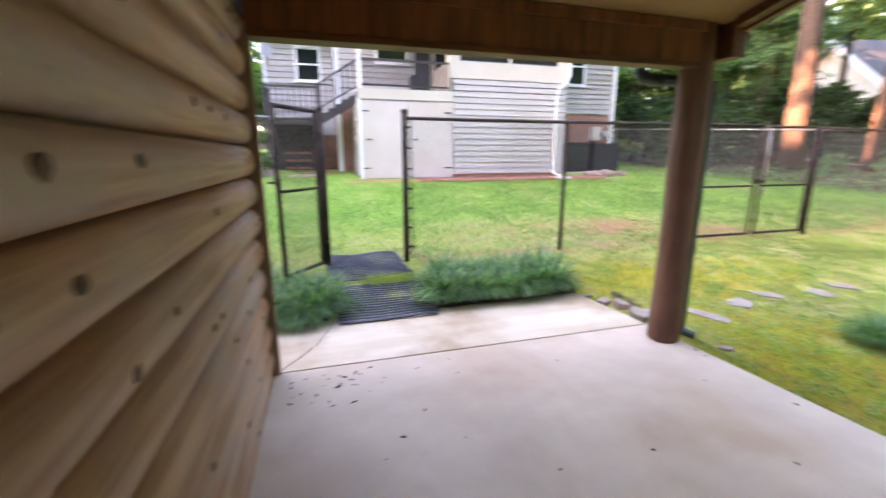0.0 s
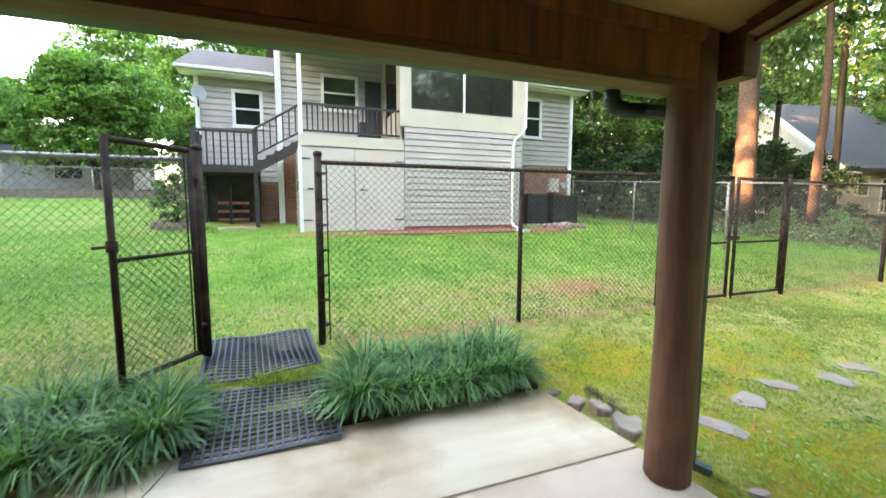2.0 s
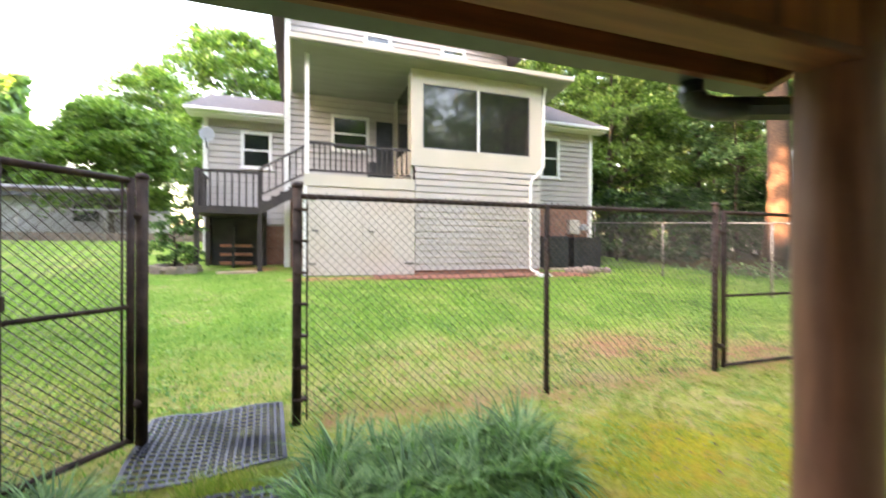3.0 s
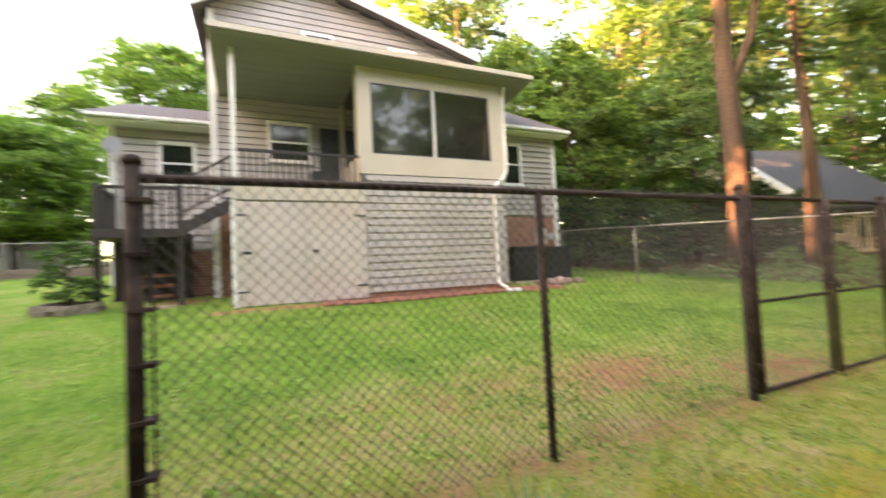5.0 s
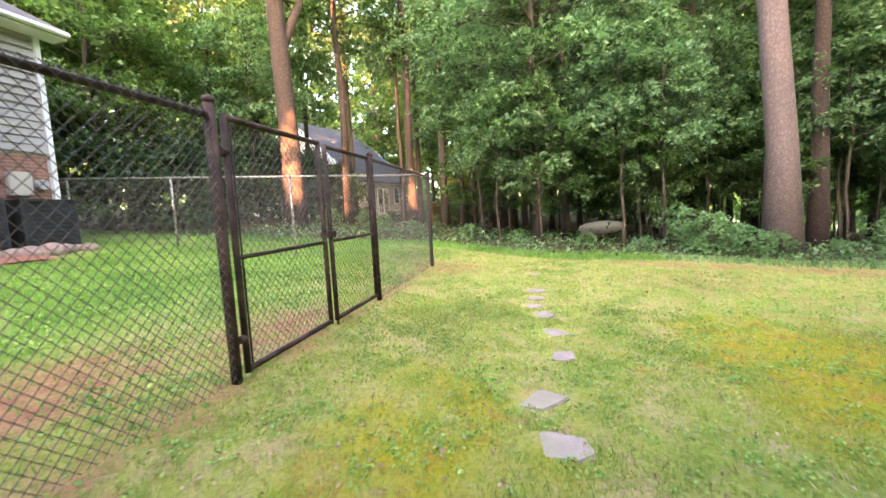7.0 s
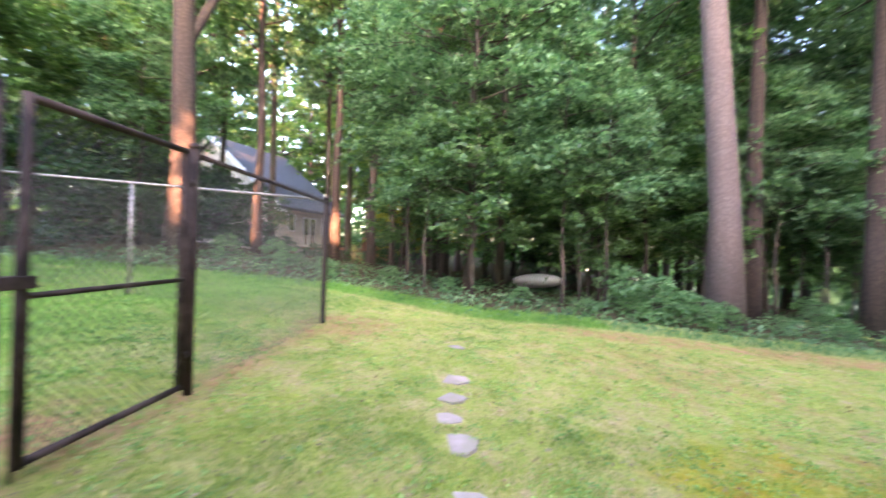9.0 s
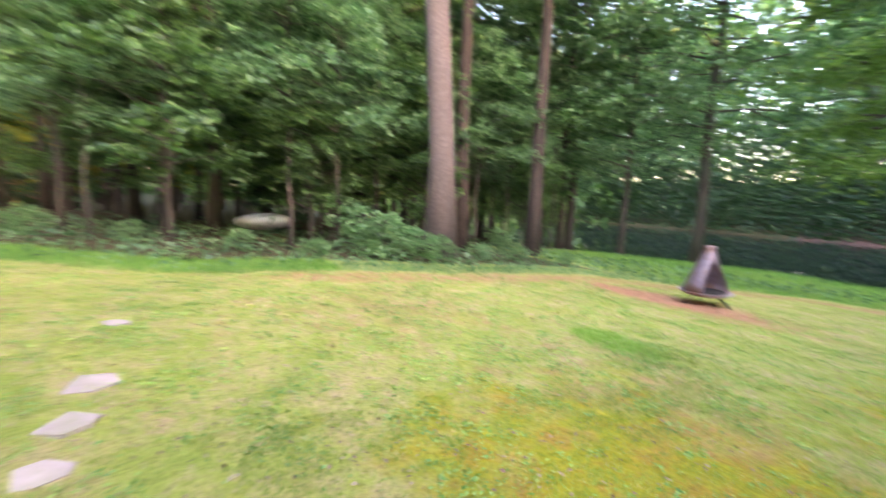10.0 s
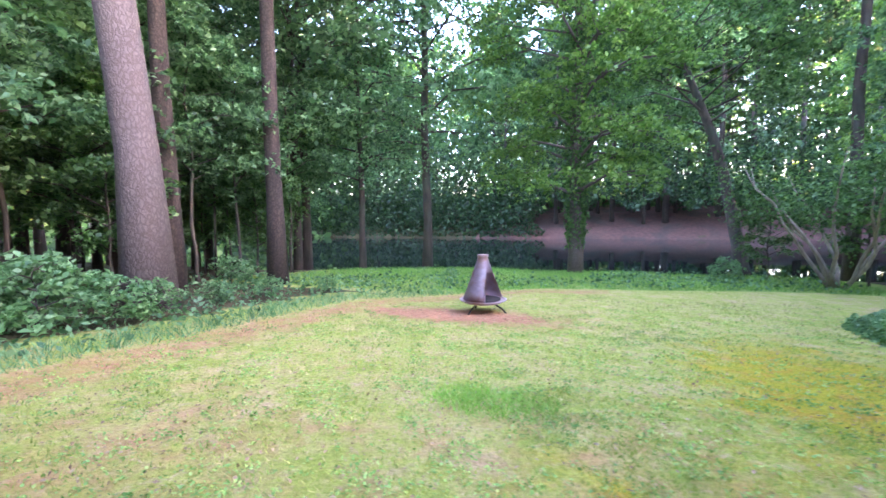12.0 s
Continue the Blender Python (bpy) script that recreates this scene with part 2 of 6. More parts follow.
def brick_mat():
    m, t, p = nodes_of("brick")
    co = t.nodes.new("ShaderNodeTexCoord")
    mp = t.nodes.new("ShaderNodeMapping")
    mp.inputs["Rotation"].default_value = (radians(90), 0, 0)
    t.links.new(co.outputs["Object"], mp.inputs[0])
    b = t.nodes.new("ShaderNodeTexBrick")
    b.inputs["Scale"].default_value = 1.0
    b.inputs["Brick Width"].default_value, b.inputs["Row Height"].default_value = 0.215, 0.075
    b.inputs["Mortar Size"].default_value = 0.008
    b.inputs["Color1"].default_value, b.inputs["Color2"].default_value = (0.27, 0.10, 0.065, 1), (0.37, 0.155, 0.10, 1)
    b.inputs["Mortar"].default_value = (0.36, 0.30, 0.26, 1)
    t.links.new(mp.outputs[0], b.inputs["Vector"])
    t.links.new(mix_of(t, 0.35, b.outputs[0], ramp_of(t, noise_of(t, 5, 4), [(0.3, (0.14, 0.06, 0.045)), (0.7, (0.42, 0.2, 0.14))])), p.inputs["Base Color"])
    p.inputs["Roughness"].default_value = 0.9
    bump_of(t, p, b.outputs["Fac"], -0.6, 0.01)
    return m


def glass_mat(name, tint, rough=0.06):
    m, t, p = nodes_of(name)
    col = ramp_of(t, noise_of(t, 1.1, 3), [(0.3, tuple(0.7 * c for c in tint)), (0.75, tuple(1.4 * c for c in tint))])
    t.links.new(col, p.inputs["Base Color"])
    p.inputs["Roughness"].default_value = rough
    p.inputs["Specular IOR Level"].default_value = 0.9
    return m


def water_mat():
    m, t, p = nodes_of("pond_water")
    p.inputs["Base Color"].default_value = (0.010, 0.016, 0.014, 1)
    p.inputs["Roughness"].default_value = 0.03
    p.inputs["IOR"].default_value = 1.33
    bump_of(t, p, noise_of(t, 1.3, 3, (1, 0.4, 1)), 0.05, 0.03)
    return m


def ground_mat():
    """Lawn, moss, bare red soil and woodland litter, told apart by the layers painted over the plan."""
    m, t, p = nodes_of("ground")
    att = t.nodes.new("ShaderNodeVertexColor")
    att.layer_name = "cover"
    sep = t.nodes.new("ShaderNodeSeparateColor")
    t.links.new(att.outputs[0], sep.inputs[0])
    lawn = ramp_of(t, noise_of(t, 2.2, 9, rough=0.75), [(0.30, (0.19, 0.27, 0.05)), (0.45, (0.31, 0.35, 0.075)), (0.57, (0.40, 0.35, 0.135)), (0.72, (0.48, 0.34, 0.215))])
    lush = ramp_of(t, noise_of(t, 1.1, 8, rough=0.7), [(0.3, (0.11, 0.235, 0.04)), (0.5, (0.18, 0.31, 0.055)), (0.64, (0.28, 0.31, 0.10)), (0.78, (0.40, 0.30, 0.17))])
    thatch = ramp_of(t, noise_of(t, 9, 8, rough=0.75), [(0.53, (0, 0, 0)), (0.68, (0.85, 0.85, 0.85))])
    lawn = mix_of(t, thatch, lawn, (0.47, 0.33, 0.225))
    moss = ramp_of(t, noise_of(t, 5, 8, rough=0.7), [(0.3, (0.24, 0.28, 0.022)), (0.48, (0.37, 0.33, 0.028)), (0.62, (0.42, 0.27, 0.04)), (0.75, (0.36, 0.20, 0.08))])
    dirt = ramp_of(t, noise_of(t, 7, 8, rough=0.7), [(0.3, (0.29, 0.13, 0.075)), (0.55, (0.43, 0.21, 0.125)), (0.75, (0.43, 0.28, 0.18))])
    wood = ramp_of(t, noise_of(t, 5, 8, rough=0.75), [(0.3, (0.028, 0.034, 0.016)), (0.5, (0.070, 0.060, 0.030)), (0.7, (0.125, 0.088, 0.052))])

    def masked(channel, scale, lo, hi):
        a = t.nodes.new("ShaderNodeMath")
        a.operation = "ADD"
        t.links.new(sep.outputs[channel], a.inputs[0])
        b = t.nodes.new("ShaderNodeMath")
        b.operation = "MULTIPLY_ADD"
        t.links.new(noise_of(t, scale, 6, rough=0.65), b.inputs[0])
        b.inputs[1].default_value, b.inputs[2].default_value = 1.3, -0.65
        t.links.new(b.outputs[0], a.inputs[1])
        r = t.nodes.new("ShaderNodeMapRange")
        r.inputs[1].default_value, r.inputs[2].default_value = lo, hi
        t.links.new(a.outputs[0], r.inputs[0])
        return r.outputs[0]

    col = mix_of(t, att.outputs["Alpha"], lawn, lush)
    col = mix_of(t, masked(1, 2.4, 0.30, 0.66), col, moss)
    col = mix_of(t, masked(0, 3.2, 0.32, 0.85), col, dirt)
    col = mix_of(t, masked(2, 1.5, 0.4, 0.6), col, wood)
    grit = ramp_of(t, noise_of(t, 34, 9, rough=0.8), [(0.34, (0.58, 0.62, 0.48)), (0.48, (1.08, 1.08, 1.05)), (0.66, (1.45, 1.40, 1.32))])
    col = mix_of(t, 1.0, col, grit, "MULTIPLY")
    t.links.new(col, p.inputs["Base Color"])
    p.inputs["Roughness"].default_value = 1.0
    p.inputs["Specular IOR Level"].default_value = 0.15
    bump_of(t, p, noise_of(t, 30, 9, rough=0.8), 1.0, 0.05)
    return m


BRICK, WATER, GROUND = brick_mat(), water_mat(), ground_mat()
PANE = glass_mat("window_glass", (0.012, 0.014, 0.017))
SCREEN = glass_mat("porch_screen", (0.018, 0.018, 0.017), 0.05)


# ---- mesh helpers ----
def mesh_of(name, verts, faces, mat, smooth=False):
    me = bpy.data.meshes.new(name)
    me.from_pydata(verts, [], faces)
    me.materials.append(mat)
    if smooth:
        me.polygons.foreach_set("use_smooth", [True] * len(me.polygons))
    me.update()
    return me


def link(name, me, parent=None, label=""):
    ob = new(name, me)
    if parent is not None:
        ob.parent = parent
    return tagged(ob, label)


def part(name, bm, mat, parent=None, label="", smooth=False):
    me = bpy.data.meshes.new(name)
    bm.to_mesh(me)
    bm.free()
    me.materials.append(mat)
    if smooth:
        me.polygons.foreach_set("use_smooth", [True] * len(me.polygons))
    return link(name, me, parent, label)


def thing(name, label, category, group="", at=(0, 0, 0)):
    ob = new(name)
    ob.location = at
    ob.empty_display_size = 0.1
    return tagged(ob, label, category, group)


def box(x0, x1, y0, y1, z0, z1, bevel=0.0, bm=None, turn=None):
    bm = bm or bmesh.new()
    m = Matrix.LocRotScale(((x0 + x1) / 2, (y0 + y1) / 2, (z0 + z1) / 2), None, (abs(x1 - x0), abs(y1 - y0), abs(z1 - z0)))
    r = bmesh.ops.create_cube(bm, size=1, matrix=(turn @ m) if turn else m)
    if bevel:
        es = list({e for v in r["verts"] for e in v.link_edges})
        bmesh.ops.bevel(bm, geom=es, offset=bevel, segments=2, affect="EDGES")
    return bm


def tube(points, radii, sides=10, bm=None, cap=True, squash=1.0):
    """A round bar through points with a radius at each."""
    bm = bm or bmesh.new()
    pts = [Vector(p) for p in points]
    if isinstance(radii, (int, float)):
        radii = [radii] * len(pts)
    rings, side = [], None
    for i, p in enumerate(pts):
        way = (pts[min(i + 1, len(pts) - 1)] - pts[max(i - 1, 0)]).normalized()
        if side is None:
            side = way.cross(Vector((0.31, 0.95, 0.05)) if abs(way.z) > 0.8 else Vector((0, 0, 1))).normalized()
        side = (side - way * side.dot(way)).normalized()
        up = way.cross(side)
        rings.append([bm.verts.new(p + (side * math.cos(a) + up * math.sin(a) * squash) * radii[i]) for a in [2 * math.pi * k / sides for k in range(sides)]])
    for a, b in zip(rings, rings[1:]):
        for k in range(sides):
            bm.faces.new((a[k], a[(k + 1) % sides], b[(k + 1) % sides], b[k]))
    if cap:
        bm.faces.new(rings[0][::-1])
        bm.faces.new(rings[-1])
    return bm


def prism(outline, z0, z1, bevel=0.0):
    bm = bmesh.new()
    f = bm.faces.new([bm.verts.new((x, y, z0)) for x, y in outline])
    top = bmesh.ops.extrude_face_region(bm, geom=[f])
    for v in top["geom"]:
        if isinstance(v, bmesh.types.BMVert):
            v.co.z = z1
    bmesh.ops.recalc_face_normals(bm, faces=bm.faces)
    if bevel:
        bmesh.ops.bevel(bm, geom=[e for e in bm.edges if all(v.co.z == z1 for v in e.verts)], offset=bevel, segments=2, affect="EDGES")
    return bm


def extrude_xz(outline, y0, y1):
    """An outline in x and z, drawn out along y."""
    bm = bmesh.new()
    f = bm.faces.new([bm.verts.new((x, y0, z)) for x, z in outline])
    top = bmesh.ops.extrude_face_region(bm, geom=[f])
    for v in top["geom"]:
        if isinstance(v, bmesh.types.BMVert):
            v.co.y = y1
    bmesh.ops.recalc_face_normals(bm, faces=bm.faces)
    return bm


def quads(name, v, mat, per=4):
    """A mesh of loose polygons with `per` corners each, from an array of corners."""
    n = len(v) // per
    me = bpy.data.meshes.new(name)
    me.vertices.add(n * per)
    me.vertices.foreach_set("co", np.ascontiguousarray(v, dtype=np.float32).ravel())
    me.loops.add(n * per)
    me.loops.foreach_set("vertex_index", np.arange(n * per, dtype=np.int32))
    me.polygons.add(n)
    me.polygons.foreach_set("loop_start", np.arange(0, n * per, per, dtype=np.int32))
    me.polygons.foreach_set("loop_total", np.full(n, per, dtype=np.int32))
    me.update(calc_edges=True)
    me.materials.append(mat)
    return me


def leaves(name, centre, size, mat, rng, lie=1.0, slim=0.5):
    """One folded leaf at each centre; lie above 1 turns them flatter."""
    n = len(centre)
    nor = rng.normal(size=(n, 3))
    nor[:, 2] = np.abs(nor[:, 2]) * lie + 0.15
    nor /= np.linalg.norm(nor, axis=1)[:, None]
    t = rng.normal(size=(n, 3))
    t -= nor * (t * nor).sum(1)[:, None]
    t /= np.linalg.norm(t, axis=1)[:, None]
    b = np.cross(nor, t)
    s = (np.ones(n) * size * rng.uniform(0.6, 1.3, n))[:, None]
    v = np.empty((n, 4, 3))
    v[:, 0] = centre - t * s * 0.5
    v[:, 1] = centre + b * s * slim * 0.5 + nor * s * 0.10 + t * s * 0.06
    v[:, 2] = centre + t * s * 0.5 - nor * s * 0.08
    v[:, 3] = centre - b * s * slim * 0.5 + nor * s * 0.10 + t * s * 0.06
    return quads(name, v.reshape(-1, 3), mat)


# ---- the lie of the land ----
POND_Z = -1.6
LAND_Y = [-400, -120, -75, -58, -53, -49, -23, -18.5, -16.2, -9.0, -5.4, -1.1, 3.3, 5.4, 12.4, 16.0, 30.0, 60.0, 120.0, 400.0]
LAND_Z = [9.0, 8.0, 4.2, 1.3, -0.6, -2.5, -2.5, -2.0, -1.12, -0.72, -0.58, -0.26, 0.0, 0.16, 0.84, 1.15, 2.35, 4.0, 6.0, 9.0]


def land(x, y):
    """Height of the ground."""
    x, y = np.asarray(x, float), np.asarray(y, float)
    shift = 4.0 * np.clip((x - 11) / 12, 0, 1) ** 2 + np.clip((x - 30) / 3, 0, 6)   # the shore comes nearer, then ends in woods
    yy = np.where(y < -9, y - shift * np.clip((-9 - y) / 5, 0, 1) * np.where(y > -30, 1, 0), y)
    z = np.interp(yy, LAND_Y, LAND_Z)
    z = z - 1.3 * np.clip((x - 26) / 8, 0, 1) * np.clip((y - 3) / 8, 0, 1) * np.clip((90 - x) / 30, 0, 1)   # the woods fall away to the far house
    z = z + 0.03 * np.sin(x * 0.9 + y * 0.5) * np.sin(y * 0.7 - x * 0.3) * np.clip((np.hypot(x - 1.5, y - 2) - 4) / 4, 0, 1)
    slab = np.clip((3.30 - x) / 0.16, 0, 1) * np.clip((4.15 - y) / 0.2, 0, 1) * np.clip((y + 5.0) / 1.5, 0, 1)
    return z - slab * (z + 0.10)


def gz(x, y):
    return float(land(x, y))


# ---- ground ----
def steps(*runs):
    out = []
    for a, b, s in runs:
        out += list(np.arange(a, b - 1e-6, s))
    return np.array(out + [runs[-1][1]])


def smooth(a, b, v):
    k = np.clip((v - a) / (b - a), 0, 1)
    return k * k * (3 - 2 * k)


# the edge of the mown lawn towards the woods and the pond
EDGE_Y = [-14.0, -11.6, -11.0, -9.2, -7.5, -5.6, -2.6, -0.8, 3.0, 6.7, 9.0, 12.0, 30.0]
EDGE_X = [0.0, 1.0, 4.0, 10.4, 12.8, 13.6, 13.6, 13.7, 13.7, 15.0, 14.4, 12.6, 12.6]


def beyond(x, y):
    """How far outside the mown lawn, in metres."""
    return np.maximum(x - np.interp(y, EDGE_Y, EDGE_X), np.interp(np.clip(x, 0, 14), [0, 4, 9.9, 12, 14], [-11.8, -11.2, -9.2, -7.2, -5.5]) - y)


def cover(x, y):
    """How bare, and how mossy, the ground is."""
    dirt = np.exp(-((x - 10.9) / 2.3) ** 2 - ((y + 4.9) / 0.95) ** 2) * 1.2
    dirt = np.maximum(dirt, 0.82 * np.exp(-((x - 5.4) / 1.25) ** 2 - ((y - 6.45) / 0.75) ** 2))
    dirt = np.maximum(dirt, 0.66 * np.exp(-((beyond(x, y) + 0.50) / 0.75) ** 2) * (x > 8) * (1 - smooth(1.0, 3.5, y)))
    dirt = np.maximum(dirt, 0.62 * np.exp(-((y - 5.4) / 0.30) ** 2) * (x > 1.4) * (x < 12))
    dirt = np.maximum(dirt, 0.78 * np.exp(-((y - 5.75) / 0.75) ** 2 - ((x - 7.0) / 1.5) ** 2))
    dirt = np.maximum(dirt, 0.5 * np.exp(-((y - 6.6) / 0.9) ** 2 - ((x - 3.6) / 2.2) ** 2))
    dirt = np.maximum(dirt, 0.7 * np.exp(-((y - 5.0) / 1.0) ** 2 - ((x - 11.6) / 1.3) ** 2))
    dirt = np.maximum(dirt, 0.9 * np.exp(-((y - 12.0) / 0.28) ** 2) * (x > 1.0) * (x < 9.5))
    dirt = np.maximum(dirt, 0.9 * np.exp(-((y - 14.2) / 0.8) ** 2 - ((x - 0.3) / 0.8) ** 2))
    dirt = np.maximum(dirt, 0.44 * np.exp(-((x - 8.2) / 2.4) ** 2 - ((y + 0.2) / 2.0) ** 2))
    dirt = np.maximum(dirt, 0.46 * np.exp(-((x - 11.0) / 2.2) ** 2 - ((y - 0.8) / 2.5) ** 2))
    moss = 0.85 * np.exp(-((x - 3.9) / 0.9) ** 2 - ((y - 4.2) / 0.7) ** 2)
    moss = np.maximum(moss, 0.88 * np.exp(-((x - 7.2) / 2.0) ** 2 - ((y - 0.9) / 1.5) ** 2))
    moss = np.maximum(moss, 0.62 * np.exp(-((x - 5.0) / 2.4) ** 2 - ((y - 3.9) / 0.9) ** 2))
    moss = np.maximum(moss, 0.82 * np.exp(-((x - 6.3) / 1.5) ** 2 - ((y + 2.4) / 2.8) ** 2))
    moss = np.maximum(moss, 0.72 * np.exp(-((x - 4.0) / 1.3) ** 2 - ((y - 2.0) / 2.2) ** 2))
    moss = np.maximum(moss, 0.5 * np.exp(-((x - 4.6) / 0.7) ** 2 - ((y - 2.6) / 0.5) ** 2))
    return dirt, moss


def make_ground():
    xs = steps((-400, -60, 40), (-60, -14, 4), (-14, -5, 0.6), (-5, 16, 0.22), (16, 30, 0.7), (30, 60, 3), (60, 400, 34))
    ys = steps((-400, -80, 32), (-80, -24, 3), (-24, -12, 0.6), (-12, 14, 0.22), (14, 34, 0.9), (34, 70, 4), (70, 400, 33))
    X, Y = np.meshgrid(xs, ys)
    Z = land(X, Y)
    nx, ny = len(xs), len(ys)
    idx = np.arange(nx * ny).reshape(ny, nx)
    f = np.stack([idx[:-1, :-1], idx[:-1, 1:], idx[1:, 1:], idx[1:, :-1]], -1).reshape(-1, 4)
    me = mesh_of("ground", np.stack([X, Y, Z], -1).reshape(-1, 3).tolist(), f.tolist(), GROUND, True)
    x, y = X.ravel(), Y.ravel()
    out = beyond(x, y)
    dirt, moss = cover(x, y)
    wood = np.where((y > 17) & (x < 12), 0.0, smooth(0.4, 2.2, out))
    wood = np.where((y < -7) & (x < 20) & (x > 0), wood * smooth(-16.4, -17.5, y), wood)
    wood = np.maximum(wood, 0.5 * np.exp(-((x - 3.36) / 0.12) ** 2) * (y < 4) * (y > -3))
    wood = np.where((x > -32) & (x < -8) & (y < -52) & (y > -80), 0.0, wood)
    wood = np.where((y > 22) & (x > -14) & (x < 12), smooth(24, 27, y) * 0.8, wood)
    lush = smooth(5.4, 8.0, y) * (x < 15) * (1 - 0.75 * np.exp(-((x - 5.2) / 2.6) ** 2 - ((y - 6.2) / 1.3) ** 2))
    lush = np.maximum(lush, smooth(-0.15, 0.3, out) * np.where((y < 0.5) & (y > -7.5), 0.35, 1.0) * np.maximum(1 - smooth(1.2, 2.2, out), 0.7 * ((y < -7) & (x < 20))))
    lush = np.maximum(lush, 0.9 * np.exp(-((x - 9.15) / 0.5) ** 2 - ((y + 0.97) / 0.3) ** 2))
    lush = np.where((x > -32) & (x < -8) & (y < -52) & (y > -80), 1.0, lush)
    bank = (x > -8) & (x < 20) & (y < -48) & (y > -62)
    dirt, wood, lush = np.where(bank, 0.3, dirt), np.where(bank, 1.3, wood), np.where(bank, 0.0, lush)
    col = np.stack([dirt, moss, wood, lush], -1).astype(np.float32)
    layer = me.color_attributes.new("cover", "FLOAT_COLOR", "POINT")
    layer.data.foreach_set("color", col.ravel())
    return tagged(new("ground", me), "mown lawn with moss, bare red soil and leaf litter", "ground", kind="structure")


make_ground()
water = bmesh.new()
bmesh.ops.create_grid(water, x_segments=8, y_segments=8, size=0.5, matrix=Matrix.Translation((20, -36.5, POND_Z)) @ Matrix.Diagonal((180, 41, 1, 1)))
tagged(part("water", water, WATER), "dark still pond reflecting the trees", "pond", kind="structure")

# ---- patio and log building ----
SLAB = [(-0.45, -2.6), (3.42, -2.6), (3.29, 0.7), (3.135, 3.085), (-0.45, 3.085)]
tagged(part("patio", prism(SLAB, -0.14, 0.0, 0.012), CONCRETE), "smooth pale concrete patio slab under the porch", "patio", kind="structure")
APRON = [(-0.95, 3.095), (3.133, 3.095), (3.03, 4.05), (-0.95, 3.97)]
tagged(part("patio_apron", prism(APRON, -0.14, -0.002, 0.012), CONCRETE_OLD), "stained weathered concrete strip along the patio's edge", "patio", kind="structure")
crack = tube([(-0.05, 3.10, 0), (0.10, 3.30, 0), (0.22, 3.5, 0), (0.30, 3.72, 0), (0.36, 3.95, 0)], [0.002, 0.004, 0.003, 0.004, 0.002], 4)
part("crack", crack, SOIL, bpy.data.objects["patio_apron"], "thin dark crack in the concrete")

WALL_X, LOG_H, WALL_END = -0.058, 0.194, 3.03
LOG_0 = 1.39 - 8 * LOG_H
tagged(part("wall_west", box(-0.48, WALL_X - 0.10, -2.6, WALL_END - 0.06, -0.1, 3.9), LOG), "log building's wall behind the log siding", "wall", kind="structure")
wall = bpy.data.objects["wall_west"]


def log_course(z):
    """A half-round log along y: an arc in x and z."""
    bm = bmesh.new()
    rows = []
    for j in range(15):
        y = -2.6 + (WALL_END + 2.6) * j / 14
        row = []
        for k in range(9):
            a = -math.pi / 2 + math.pi * k / 8
            wob = 0.004 * noise.noise((y * 1.7, z * 9, k * 0.6))
            row.append(bm.verts.new((WALL_X - 0.085 + 0.085 * max(0, math.cos(a)) ** 0.8 + wob if 0 < k < 8 else WALL_X - 0.095, y, z + LOG_H / 2 * (1 + 0.97 * math.sin(a)))))
        rows.append(row)
    for a, b in zip(rows, rows[1:]):
        for k in range(8):
            bm.faces.new((a[k], b[k], b[k + 1], a[k + 1]))
    bm.faces.new(rows[-1])
    return bm


rng = random.Random(5)
for i in range(21):
    course = part("log", log_course(LOG_0 + i * LOG_H), LOG, wall, smooth=True)
    for _ in range(5):
        y, zz = rng.uniform(-0.2, 3.0), LOG_0 + (i + rng.uniform(0.35, 0.65)) * LOG_H
        if i < 14:
            k = bmesh.new()
            bmesh.ops.create_uvsphere(k, u_segments=10, v_segments=6, radius=1, matrix=pose(WALL_X - 0.004, y, zz) @ Matrix.Diagonal((0.006, rng.uniform(0.015, 0.032), rng.uniform(0.012, 0.022), 1)))
            part("knot", k, KNOT, course, smooth=True)
tagged(part("trim", box(-0.22, WALL_X + 0.030, WALL_END + 0.02, WALL_END + 0.065, -0.02, 2.3, 0.004), LOG_END), "weathered vertical board closing the log ends", "trim", kind="structure")
tagged(part("trim", box(-0.34, WALL_X - 0.103, WALL_END - 0.058, WALL_END + 0.018, -0.05, 2.3), TRIMWOOD), "dark board behind the log ends", "trim", kind="structure")
# rest of the building, behind the way
tagged(part("wall_north", box(-7.5, -0.345, WALL_END - 0.25, WALL_END - 0.061, -0.1, 4.6), LOG), "log building's end wall", "wall", kind="structure")
tagged(part("wall_south", box(-7.5, 3.4, -2.9, -2.61, -0.1, 4.2), LOG), "log building's wall behind the porch", "wall", kind="structure")
roof = extrude_xz([(-8.2, 3.7), (-3.6, 6.9), (-0.1, 4.6), (-0.1, 4.4), (-3.6, 6.7), (-8.2, 3.5)], -9.0, 3.6)
tagged(part("roof", roof, SHINGLE), "dark shingled roof of the log building", "roof", kind="structure")
tagged(part("wall_gable", extrude_xz([(-7.5, -0.1), (-0.3, -0.1), (-0.3, 4.5), (-3.6, 6.7), (-7.5, 4.0)], -8.8, -8.5), LOG), "log building's far gable", "wall", kind="structure")

SLOPE, RAKE_X = 0.24, 3.24


def roof_z(y):
    return 2.40 + SLOPE * (2.72 - y)


